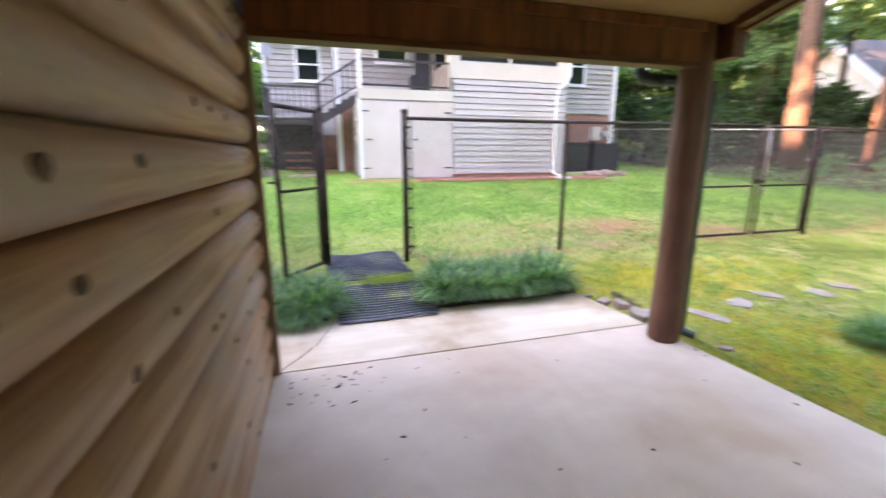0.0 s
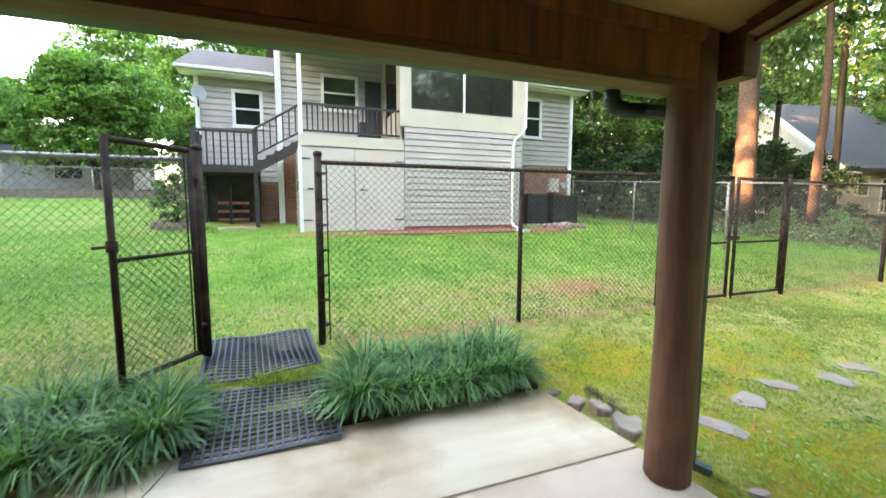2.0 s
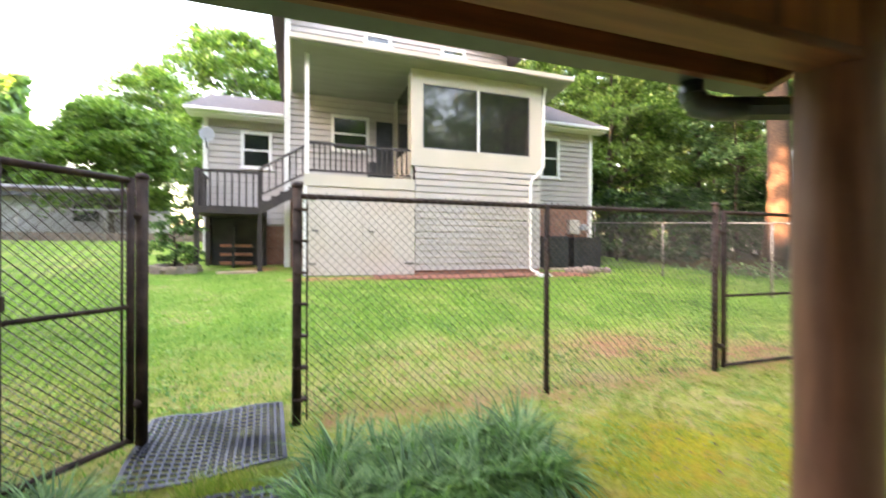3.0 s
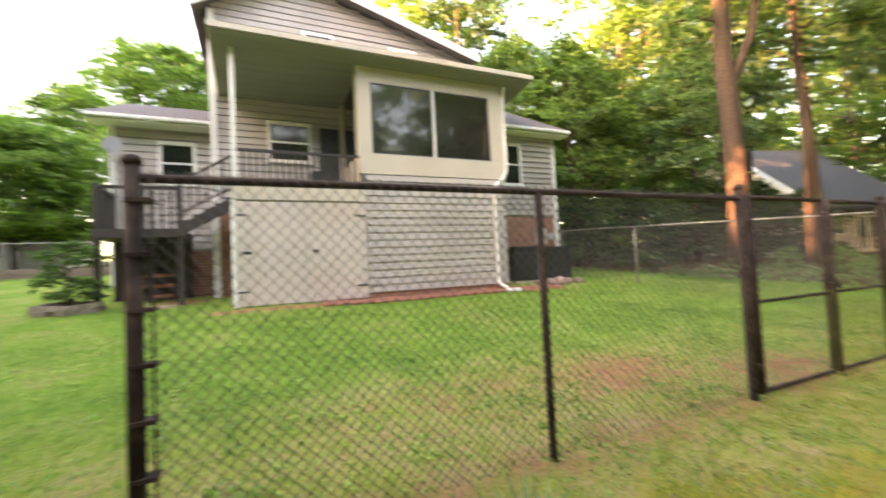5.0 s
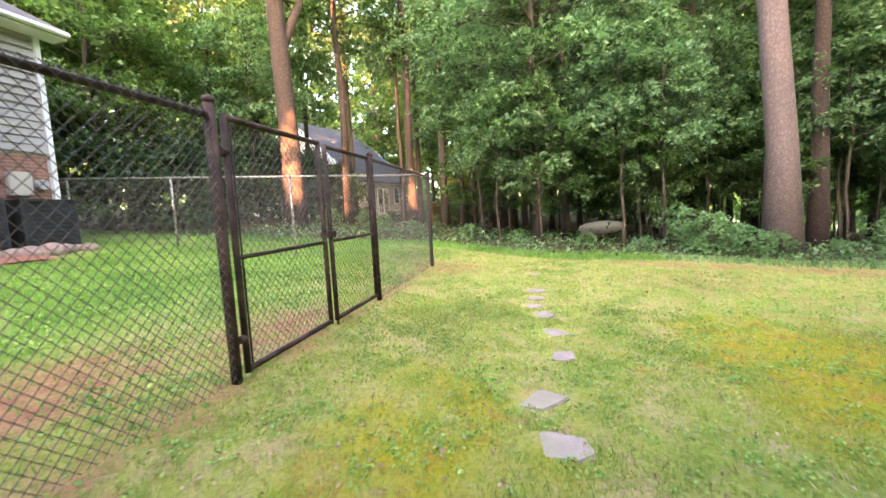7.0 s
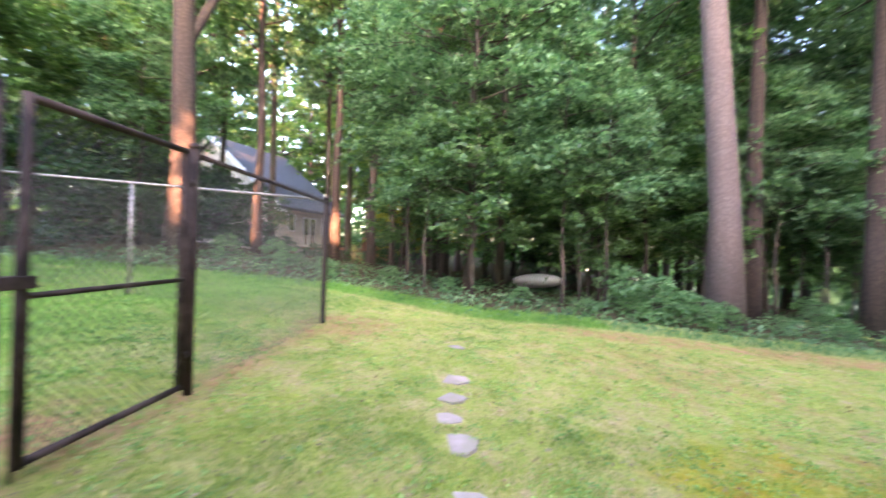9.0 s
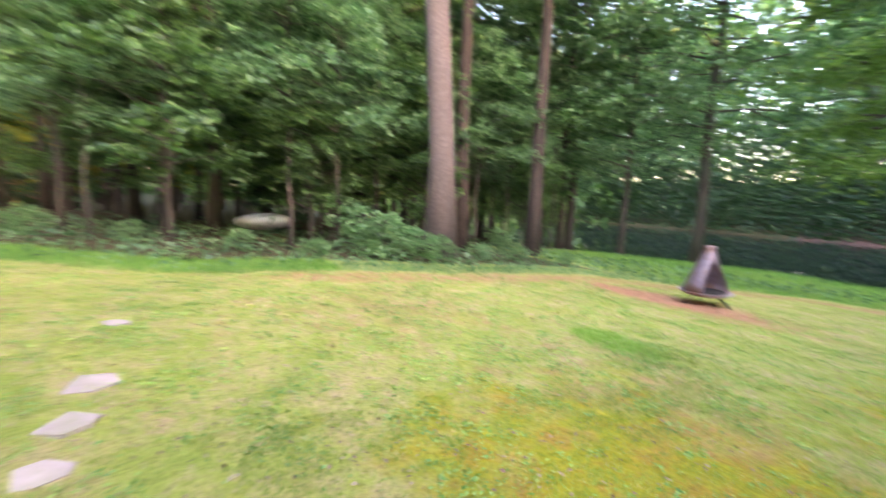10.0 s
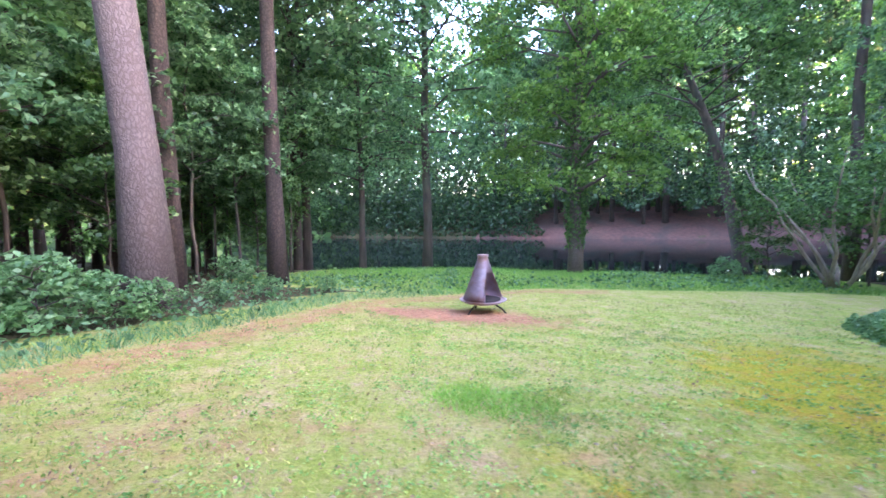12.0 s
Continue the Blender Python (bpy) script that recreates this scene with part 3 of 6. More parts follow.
def sloped(x0, x1, y0, y1, lift0, lift1, mat, name, label):
    bm = bmesh.new()
    v = [bm.verts.new((x, y, roof_z(y) + l)) for l in (lift0, lift1) for x, y in ((x0, y0), (x1, y0), (x1, y1), (x0, y1))]
    for q in ((3, 2, 1, 0), (4, 5, 6, 7), (0, 1, 5, 4), (1, 2, 6, 5), (2, 3, 7, 6), (3, 0, 4, 7)):
        bm.faces.new([v[k] for k in q])
    return tagged(part(name, bm, mat), label, name, kind="structure")


sloped(-0.02, RAKE_X, -2.6, 2.70, 0.02, 0.05, PLY_TAN, "ceiling", "tan plywood porch ceiling under the sloping roof")
sloped(-0.02, RAKE_X, 2.82, 3.12, 0.02, 0.05, PLY_TAN, "ceiling", "tan plywood soffit under the porch eave")
sloped(-0.3, RAKE_X + 0.10, -2.9, 3.22, 0.055, 0.16, SHINGLE, "roof", "shingled porch roof")
sloped(RAKE_X + 0.003, RAKE_X + 0.045, -2.6, 3.16, -0.06, 0.05, TRIMWOOD, "trim", "dark stained board along the roof's sloping edge")
tagged(part("trim", box(-0.3, RAKE_X, 3.123, 3.16, 2.24, 2.345, 0.003), TRIMWOOD), "dark stained fascia board along the eave", "trim", kind="structure")

beam = thing("porch_beam", "stained plywood-faced porch beam on the log post", "beam")
part("board", box(0.0, 2.98, 2.70, 2.815, 2.165, 2.435, 0.003), PLY, beam, "brown plywood facing with dark grain")
part("ledger", box(0.0, 2.98, 2.665, 2.699, 2.36, 2.425, 0.003), PLY, beam)
part("cap", box(0.0, 2.98, 2.69, 2.825, 2.13, 2.163, 0.003), TRIMWOOD, beam, "dark strip under the beam")
part("beam_end", box(3.17, 3.30, 2.62, 2.86, 2.20, 2.44, 0.01), TRIMWOOD, beam, "dark stained beam end beyond the post")
side = thing("porch_side_beam", "dark stained beam under the roof's sloping edge", "beam")
bm = bmesh.new()
v = [bm.verts.new((x, y, roof_z(y) + l)) for l in (-0.045, 0.018) for x, y in ((3.15, -2.6), (3.235, -2.6), (3.235, 2.60), (3.15, 2.60))]
for q in ((3, 2, 1, 0), (4, 5, 6, 7), (0, 1, 5, 4), (1, 2, 6, 5), (2, 3, 7, 6), (3, 0, 4, 7)):
    bm.faces.new([v[k] for k in q])
part("rafter", bm, TRIMWOOD, side)

post = thing("log_post", "peeled round log post standing on the patio's edge", "post")
ring = [(3.045 + 0.006 * math.sin(3.1 * z), 2.79 + 0.005 * math.cos(2.3 * z), z) for z in [0.012 + 0.22 * k for k in range(12)]]
part("log", tube(ring, [0.121 + 0.004 * math.sin(4 * p[2] + 1) - 0.004 * p[2] for p in ring], 24), POSTWOOD, post, smooth=True)
part("base_plate", tube([(3.045, 2.79, 0.0), (3.045, 2.79, 0.012)], 0.112, 20), DARKMETAL, post, "dark foot under the post")

gut = thing("roof_gutter", "dark green metal gutter along the porch eave", "gutter")
bm = bmesh.new()
prof = [(3.165, 2.345), (3.165, 2.245), (3.255, 2.245), (3.285, 2.30), (3.285, 2.345), (3.275, 2.345), (3.275, 2.305), (3.25, 2.255), (3.175, 2.255), (3.175, 2.345)]
a = [bm.verts.new((-0.3, y, z)) for y, z in prof]
b = [bm.verts.new((RAKE_X + 0.08, y, z)) for y, z in prof]
for i in range(len(prof)):
    bm.faces.new((a[i], a[(i + 1) % 10], b[(i + 1) % 10], b[i]))
bm.faces.new(a[::-1]), bm.faces.new(b)
bmesh.ops.recalc_face_normals(bm, faces=bm.faces)
part("trough", bm, GUTTER, gut)
for x in (0.1, 1.0, 1.9, 2.8):
    part("hanger", box(x, x + 0.025, 3.166, 3.284, 2.347, 2.353), GUTTER, gut)
part("end_cap", box(RAKE_X + 0.081, RAKE_X + 0.086, 3.163, 3.288, 2.243, 2.347), GUTTER, gut)
spout = thing("downspout", "dark green corrugated downspout beside the log post", "downspout")
part("elbow", tube([(2.92, 3.22, 2.25), (2.92, 3.22, 2.19), (2.935, 3.20, 2.145), (2.98, 3.15, 2.12), (3.05, 3.08, 2.11)], [0.045, 0.048, 0.05, 0.048, 0.045], 12), GUTTER, spout, "ribbed elbow", True)
for k in range(6):
    a = radians(18 * k)
    p = Vector((2.92 + 0.10 * (1 - math.cos(a)), 3.22 - 0.09 * (1 - math.cos(a)), 2.20 - 0.085 * math.sin(a)))
    d = Vector((0.7 * math.sin(a), -0.7 * math.sin(a), -math.cos(a)))
    part("rib", tube([p, p + d * 0.006], 0.054, 12), GUTTER, spout)
part("pipe", tube([(3.05, 3.08, 2.11), (3.185, 2.90, 2.07), (3.215, 2.79, 2.02)], 0.045, 8), GUTTER, spout)
part("pipe", tube([(3.215, 2.79, 2.06), (3.215, 2.79, 0.10), (3.225, 2.78, 0.05), (3.30, 2.72, 0.02)], [0.034, 0.034, 0.036, 0.036], 8), GUTTER, spout)

# dead leaves and bits on the slab
rng = random.Random(11)
litter = [(0.02 + abs(rng.gauss(0, 0.35)), 2.95 - abs(rng.gauss(0, 0.3))) for _ in range(30)] + [(rng.uniform(0.3, 3.2), rng.uniform(0.6, 3.0)) for _ in range(24)]
for x, y in litter:
    a, l, w = rng.uniform(0, 6.28), rng.uniform(0.006, 0.028), rng.uniform(0.003, 0.010)
    d, e = Vector((math.cos(a), math.sin(a), 0)) * l, Vector((-math.sin(a), math.cos(a), 0)) * w
    c = Vector((x, y, 0.004))
    me = mesh_of("dead_leaf", [c - d, c + e + Vector((0, 0, 0.006)), c + d + Vector((0, 0, 0.004)), c - e, c + Vector((0, 0, 0.009))], [(0, 3, 4), (3, 2, 4), (2, 1, 4), (1, 0, 4)], SOIL)
    tagged(new("dead_leaf", me), "curled dark dead leaf lying on the patio", "leaf", "litter on the patio")

# ---- chain-link fence ----
FENCE_Y = 5.40
COLS = 0.072


def netting(p0, p1, z0a, z0b, ha, hb, mat, r=0.0025, pitch=COLS):
    """Woven wire between two posts: two families of slanting wires, clipped to the panel, hooked at the top."""
    p0, p1 = Vector((*p0, 0)), Vector((*p1, 0))
    length = (p1 - p0).length
    way = (p1 - p0) / length
    out = Vector((-way.y, way.x, 0))
    top = max(ha, hb)
    bm = bmesh.new()

    def at(s, h, o):
        k = s / length
        return p0 + way * s + out * o + Vector((0, 0, z0a + (z0b - z0a) * k + h * (ha + (hb - ha) * k) / top))

    rise = top * 1.0
    n = int((length + rise) / pitch) + 1
    for fam in (1, -1):
        for i in range(n):
            s0 = i * pitch - rise
            a, b = max(0.0, s0), min(length, s0 + rise)
            if b - a < 0.02:
                continue
            q = [(s, (s - s0)) for s in (a, b)]
            if fam < 0:
                q = [(length - s, h) for s, h in q]
            pts = [at(s, h, 0.003 * fam) for s, h in q]
            d = (pts[1] - pts[0]).normalized()
            u, w = out * r, d.cross(out) * r
            ring = [[bm.verts.new(p + u * math.cos(k) + w * math.sin(k)) for k in (0.5, 2.6, 4.7)] for p in pts]
            for k in range(3):
                bm.faces.new((ring[0][k], ring[0][(k + 1) % 3], ring[1][(k + 1) % 3], ring[1][k]))
    return bm


def bar(name, a, b, r, mat, parent, label="", sides=10):
    return part(name, tube([a, b], r, sides), mat, parent, label, True)


def fence_post(parent, x, y, z1, r=0.030, cap=True, mat=STEEL):
    z0 = gz(x, y)
    p = bar("post", (x, y, z0 - 0.05), (x, y, z1), r, mat, parent)
    if cap:
        part("cap", tube([(x, y, z1 - 0.02), (x, y, z1), (x, y, z1 + 0.018), (x, y, z1 + 0.026)], [r * 1.18, r * 1.18, r * 0.9, r * 0.3], 10), mat, p, smooth=True)
    return p


fence = thing("chain_link_fence", "brown coated chain-link fence with steel posts and top rail", "fence")
RAIL = 1.965
pa = fence_post(fence, 1.36, FENCE_Y, 2.05, 0.037)
fence_post(fence, 3.64, FENCE_Y, 1.96, 0.027, False)
fence_post(fence, 5.865, FENCE_Y, 2.07, 0.037)
fence_post(fence, 0.36, 5.28, 2.04, 0.037)
fence_post(fence, 8.56, FENCE_Y, 2.03, 0.035)
fence_post(fence, 11.48, FENCE_Y, 1.99, 0.037)
for x in (-1.6,):
    fence_post(fence, x, 5.3, 1.96, 0.027, False)
bar("rail", (1.36, FENCE_Y, RAIL), (5.865, FENCE_Y, RAIL), 0.021, STEEL, fence)
bar("rail", (8.56, FENCE_Y, RAIL), (11.48, FENCE_Y, RAIL - 0.03), 0.021, STEEL, fence)
bar("rail", (0.36, 5.28, 1.93), (-5.0, 5.3, 1.93), 0.021, STEEL_GREY, fence)
for x0, x1 in ((1.40, 3.64), (3.64, 5.84), (8.6, 11.45)):
    part("wire_mesh", netting((x0, FENCE_Y - 0.028), (x1, FENCE_Y - 0.028), gz(x0, 5.4) + 0.03, gz(x1, 5.4) + 0.03, 1.80, 1.80, WIRE), WIRE, fence)
part("wire_mesh", netting((0.32, 5.26), (-5.0, 5.28), 0.2, 0.2, 1.75, 1.75, WIRE_GREY), WIRE_GREY, fence)
bar("tension_bar", (1.435, FENCE_Y - 0.03, 0.2), (1.435, FENCE_Y - 0.03, 1.95), 0.007, STEEL, fence, sides=6)
for k in range(7):
    z = 0.35 + k * 0.25
    part("tie_band", box(1.335, 1.445, FENCE_Y - 0.044, FENCE_Y + 0.04, z, z + 0.02), STEEL, pa)
# the knuckled wire ends along the top
bm = bmesh.new()
for i in range(int(4.4 / COLS)):
    x = 1.44 + i * COLS
    tube([(x - 0.012, FENCE_Y - 0.03, RAIL + 0.012), (x, FENCE_Y - 0.03, RAIL + 0.034), (x + 0.012, FENCE_Y - 0.03, RAIL + 0.012)], 0.003, 3, bm)
tagged(part("knuckle_strip", bm, WIRE, fence), kind="stuff")
# the side of the neighbour's yard
back = thing("side_fence", "weathered chain-link fence along the neighbour's side yard", "fence")
tops = lambda y: 1.97 + 0.06 * (y - 5.4)
for y in (8.4, 11.4, 14.4, 17.4):
    fence_post(back, 11.48, y, tops(y), 0.026, False, STEEL_GREY)
bar("rail", (11.48, 5.4, tops(5.4)), (11.48, 17.4, tops(17.4)), 0.020, STEEL_GREY, back)
part("wire_mesh", netting((11.46, 5.45), (11.46, 17.4), gz(11.46, 5.4), gz(11.46, 17.4), 1.75, 1.4, WIRE_GREY, 0.0022, 0.09), WIRE_GREY, back)


def gate(name, label, hinge, free, z0, z1, mid, mat=STEEL, latch=True):
    """A gate leaf: a tube frame with a middle rail, netting, hinges and a latch."""
    g = thing(name, label, "gate")
    h, f = Vector((*hinge, 0)), Vector((*free, 0))
    up = Vector((0, 0, 1))
    for p in (h, f):
        bar("stile", p + up * z0, p + up * z1, 0.024, mat, g)
    for z in (z0 + 0.02, z1 - 0.02):
        bar("rail", h + up * z, f + up * z, 0.022, mat, g)
    side = (f - h).normalized() * 0.055
    bar("tension_bar", h + side + up * (z0 + 0.04), h + side + up * (z1 - 0.04), 0.008, mat, g, sides=6)
    bar("rail", h + up * mid, f + up * mid, 0.016, mat, g)
    part("wire_mesh", netting((h.x, h.y), (f.x, f.y), z0 + 0.02, z0 + 0.02, z1 - z0 - 0.04, z1 - z0 - 0.04, WIRE), WIRE, g)
    d = (f - h).normalized()
    for z in (z0 + 0.25, z1 - 0.25):
        part("hinge", tube([h - d * 0.06 + up * z, h + up * z], 0.03, 8), mat, g)
    if latch:
        part("latch", tube([f - d * 0.03 + up * (mid + 0.1), f + d * 0.13 + up * (mid + 0.1)], 0.012, 6), mat, g, "fork latch sticking out")
        part("latch_collar", tube([f + up * (mid + 0.06), f + up * (mid + 0.14)], 0.036, 8), mat, g)
    return g


gate("garden_gate", "open brown chain-link gate with a fork latch", (0.315, 5.215), (-0.085, 4.66), 0.25, 2.02, 1.16)
gate("drive_gate", "closed leaf of the brown chain-link double gate", (5.985, FENCE_Y), (7.235, FENCE_Y), 0.20, 2.0, 1.02, latch=False)
gate("drive_gate", "second closed leaf of the chain-link double gate", (8.48, FENCE_Y), (7.365, FENCE_Y), 0.20, 1.99, 1.02, latch=False)
rod = thing("drop_rod", "steel drop rod between the closed gate leaves", "latch")
bar("rod", (7.30, FENCE_Y - 0.04, 0.17), (7.30, FENCE_Y - 0.04, 1.3), 0.011, STEEL, rod, sides=6)
part("clasp", box(7.21, 7.39, FENCE_Y - 0.055, FENCE_Y + 0.03, 1.06, 1.12, 0.005), STEEL, rod)

# ---- rubber mats at the gate ----
def mat_mesh(w, l, lump):
    """A rubber grid, cell by cell, sagging over the lumps of the ground; edges are broader."""
    cell = 0.051
    nx, ny = int(w / cell), int(l / cell)
    v, f = [], []

    def bar_piece(x0, x1, y0, y1, z0, z1):
        n = len(v)
        for z in (z0, z1):
            for x, y in ((x0, y0), (x1, y0), (x1, y1), (x0, y1)):
                v.append((x, y, z + lump * (math.sin(5.1 * x + 2.3 * y + 0.4) * math.sin(4.3 * y - 1.7 * x) + 0.5 * math.sin(9.7 * x + 1.1) * math.sin(8.3 * y))))
        for q in ((3, 2, 1, 0), (4, 5, 6, 7), (0, 1, 5, 4), (1, 2, 6, 5), (2, 3, 7, 6), (3, 0, 4, 7)):
            f.append([n + k for k in q])

    for i in range(nx + 1):
        t = 0.028 if i in (0, nx) else 0.013
        for j in range(ny):
            bar_piece(i * cell - t / 2, i * cell + t / 2, j * cell, (j + 1) * cell, 0, 0.016)
    for j in range(ny + 1):
        t = 0.028 if j in (0, ny) else 0.013
        for i in range(nx):
            bar_piece(i * cell, (i + 1) * cell, j * cell - t / 2, j * cell + t / 2, 0.002, 0.014)
    return mesh_of("grid", v, f, RUBBER)


for x, y, z, tilt, turn in ((0.42, 3.85, 0.008, 8.2, 0.5), (0.38, 4.76, 0.150, 4.0, 4.0)):
    m = thing("rubber_mat", "black perforated rubber mat lying at the gate", "mat", "mats at the gate")
    m.matrix_basis = pose(x, y, z, tilt, 0, turn)
    tagged(link("grid", mat_mesh(0.92, 0.8 if y < 4 else 0.95, 0.008 if y < 4 else 0.028), m), kind="stuff")

# ---- stepping stones and edging ----
def flag(name, x, y, a, b, turn, thick, mat, label, group, seed, lift=0.012):
    rng = random.Random(seed)
    n = rng.choice((6, 7, 8))
    pts = []
    for k in range(n):
        w, s = 2 * math.pi * (k + rng.uniform(-0.25, 0.25)) / n, rng.uniform(0.78, 1.15)
        pts.append((a * s * math.cos(w), b * s * math.sin(w)))
    bm = prism(pts, -thick, 0.0, 0.008)
    ob = part(name, bm, mat)
    ob.matrix_basis = pose(x, y, gz(x, y) + lift, rng.uniform(-2, 2), rng.uniform(-2, 2), turn)
    return tagged(ob, label, "stone", group)


steps_at = [(3.32, 3.36), (3.89, 3.16), (4.48, 3.33), (5.02, 3.42), (5.64, 3.33), (6.18, 3.41), (6.98, 3.24), (7.66, 3.26), (8.30, 3.36), (8.70, 3.43), (9.17, 3.45), (9.64, 3.43), (10.93, 3.47)]
for i, (x, y) in enumerate(steps_at):
    flag("stepping_stone", x, y, (0.115 + 0.03 * ((i * 7) % 3)) * (1.3 if i in (3, 6) else 1), (0.18 + 0.03 * ((i * 5) % 3)) * (1.2 if i in (3, 6) else 1), 12 * ((i * 3) % 5) - 24, 0.06, STONE, "flat buff stepping stone set in the lawn", "stepping stones across the lawn", 40 + i, 0.003)
for i, (x, y, s) in enumerate([(3.15, 4.02, 0.11), (3.22, 3.80, 0.12), (3.28, 3.60, 0.10), (3.42, 2.95, 0.08), (3.45, 2.55, 0.07)]):
    flag("edging_stone", x, y, s, s * 0.7, 40 * i, 0.08, STONE_DARK, "rough brown edging stone beside the patio", "stones along the patio", 70 + i, 0.016)
for i, (x, y) in enumerate([(4.35, 1.15), (4.3, 0.9)]):
    flag("edging_stone", x, y, 0.09, 0.06, 50 * i, 0.06, STONE_DARK, "small grey stone lying in the grass", "stones in the lawn", 90 + i, 0.004)

# ---- the neighbour's house ----
house = thing("neighbor_house", "pale vinyl-sided house with a raised screened porch on a brick foundation", "house")
PY, GY, LY, RY = 12.45, 14.6, 15.2, 14.0      # fronts of the porch, the gable part, the low wing and the far wing
EXPO, GAP, PROUD = 0.172, 0.030, 0.050


def siding(parent, x0, x1, z0, z1, y, holes=(), left=None, right=None):
    """Lapped boards on a wall that faces -y: each a wedge, cut round the openings; left and right give the wall's edges at a height."""
    n = int(math.ceil((z1 - z0) / EXPO))
    for i in range(n):
        a, b = z0 + i * EXPO, min(z0 + (i + 1) * EXPO, z1)
        m = (a + b) / 2
        runs = [(left(m) if left else x0, right(m) if right else x1)]
        for hx0, hx1, hz0, hz1 in holes:
            if a < hz1 - 0.02 and b > hz0 + 0.02:
                runs = [r for p, q in runs for r in ((p, min(q, hx0)), (max(p, hx1), q)) if r[1] - r[0] > 0.02]
        for p, q in runs:
            b = b - GAP
            if b - a < 0.02:
                continue
            v = [(p, y, a), (q, y, a), (q, y, b), (p, y, b), (p, y - PROUD, a), (q, y - PROUD, a), (q, y - PROUD + 0.012, b), (p, y - PROUD + 0.012, b)]
            link("siding_board", mesh_of("siding_board", v, [(4, 5, 6, 7), (0, 4, 7, 3), (5, 1, 2, 6), (0, 1, 5, 4), (3, 7, 6, 2)], VINYL), parent)


def window(parent, x0, x1, z0, z1, y, split=True, pane=None, frame=0.09, name="window"):
    """A framed window in a wall that faces -y."""
    pane = pane or PANE
    w = link(name, mesh_of("window_frame", *frame_of(x0, x1, z0, z1, y - 0.075, y + 0.02, frame), WHITE), parent, "white window frame")
    zs = [z0 + frame, (z0 + z1) / 2, z1 - frame] if split else [z0 + frame, z1 - frame]
    for i, (a, b) in enumerate(zip(zs, zs[1:])):
        part("pane", box(x0 + frame, x1 - frame, y - 0.040 + 0.014 * i, y - 0.034 + 0.014 * i, a, b), pane, w)
    if split:
        part("sash_rail", box(x0 + frame, x1 - frame, y - 0.060, y - 0.042, (z0 + z1) / 2 - 0.025, (z0 + z1) / 2 + 0.025), WHITE, w)
    part("sill", box(x0 - 0.03, x1 + 0.03, y - 0.10, y - 0.076, z0 - 0.01, z0 + 0.04), WHITE, w)
    return w


def frame_of(x0, x1, z0, z1, y0, y1, f):
    v = [(x, y, z) for y in (y0, y1) for x, z in ((x0, z0), (x1, z0), (x1, z1), (x0, z1), (x0 + f, z0 + f), (x1 - f, z0 + f), (x1 - f, z1 - f), (x0 + f, z1 - f))]
    q = []
    for k in range(4):
        n = (k + 1) % 4
        q += [(k, n, 4 + n, 4 + k), (8 + n, 8 + k, 12 + k, 12 + n), (n, k, 8 + k, 8 + n), (4 + k, 4 + n, 12 + n, 12 + k)]
    return v, q


# gable part, two storeys
GX0, GX1, GEAVE, GAPEX, GRIDGE = 1.0, 8.0, 7.6, 9.45, 3.05
part("wall", extrude_xz([(GX0, 0.6), (GX1, 0.6), (GX1, 8.05), (GRIDGE, GAPEX - 0.1), (GX0, 8.2)], GY, 22.0), VINYL, house)
slope_r = (GAPEX - 0.1 - 8.05) / (GX1 - GRIDGE)
at1, at2 = (3.18, 4.02, 7.72, 8.06), (5.62, 6.46, 7.72, 8.02)
siding(house, GX0, GX1, 3.3, 9.25, GY, [at1, at2, (2.22, 3.34, 4.40, 5.50)], None, lambda z: min(GX1, GRIDGE + (GAPEX - 0.1 - z) / slope_r))
for a in (at1, at2):
    window(house, *a, GY, False)
# its roof, with rake boards
slab_l = [(GX0 - 0.42, 8.10), (GRIDGE, GAPEX), (GRIDGE, GAPEX + 0.14), (GX0 - 0.42, 8.24)]
slab_r = [(GRIDGE, GAPEX), (GX1 + 0.45, 7.95), (GX1 + 0.45, 8.09), (GRIDGE, GAPEX + 0.14)]
for s in (slab_l, slab_r):
    part("roof", extrude_xz(s, GY - 0.40, 22.4), SHINGLE, house)
    part("rake_board", extrude_xz([(x, z - (0.10 if i < 2 else 0.02)) for i, (x, z) in enumerate(s)], GY - 0.44, GY - 0.403), WHITE, house, "white board along the gable's edge")
part("corner_board", box(GX0 - 0.06, GX0 + 0.10, GY - 0.09, GY - 0.053, 0.8, 8.2), WHITE, house, "white corner board and downspout")
part("corner_board", box(GX0 - 0.05, GX0 - 0.004, GY - 0.02, GY + 0.12, 0.8, 8.1), WHITE, house)
# low wing with a window
LX0 = -1.15
part("wall", box(LX0, GX0 - 0.06, LY, 21.5, 2.2, 5.3), VINYL, house)
siding(house, LX0, GX0 - 0.06, 2.25, 5.25, LY, [(-0.26, 0.58, 3.84, 4.94)])
window(house, -0.26, 0.58, 3.84, 4.94, LY)
part("foundation", box(LX0, GX0, LY - 0.02, 21.4, 0.6, 2.2), BRICK, house, "red brick foundation")
part("foundation", box(GX0, GX1, GY - 0.02, 21.9, 0.4, 3.2), BRICK, house, "red brick foundation under the gable part")
part("corner_board", box(LX0 - 0.06, LX0 + 0.05, LY - 0.09, LY + 0.1, 1.4, 5.3), WHITE, house)
bm = bmesh.new()
v = [bm.verts.new(p) for p in ((LX0 - 0.45, LY - 0.5, 5.28), (GX0 - 0.07, LY - 0.5, 5.28), (GX0 - 0.07, 18.4, 6.85), (LX0 - 0.45, 18.4, 6.85), (LX0 - 0.45, LY - 0.5, 5.40), (GX0 - 0.07, LY - 0.5, 5.40), (GX0 - 0.07, 18.4, 6.97), (LX0 - 0.45, 18.4, 6.97))]
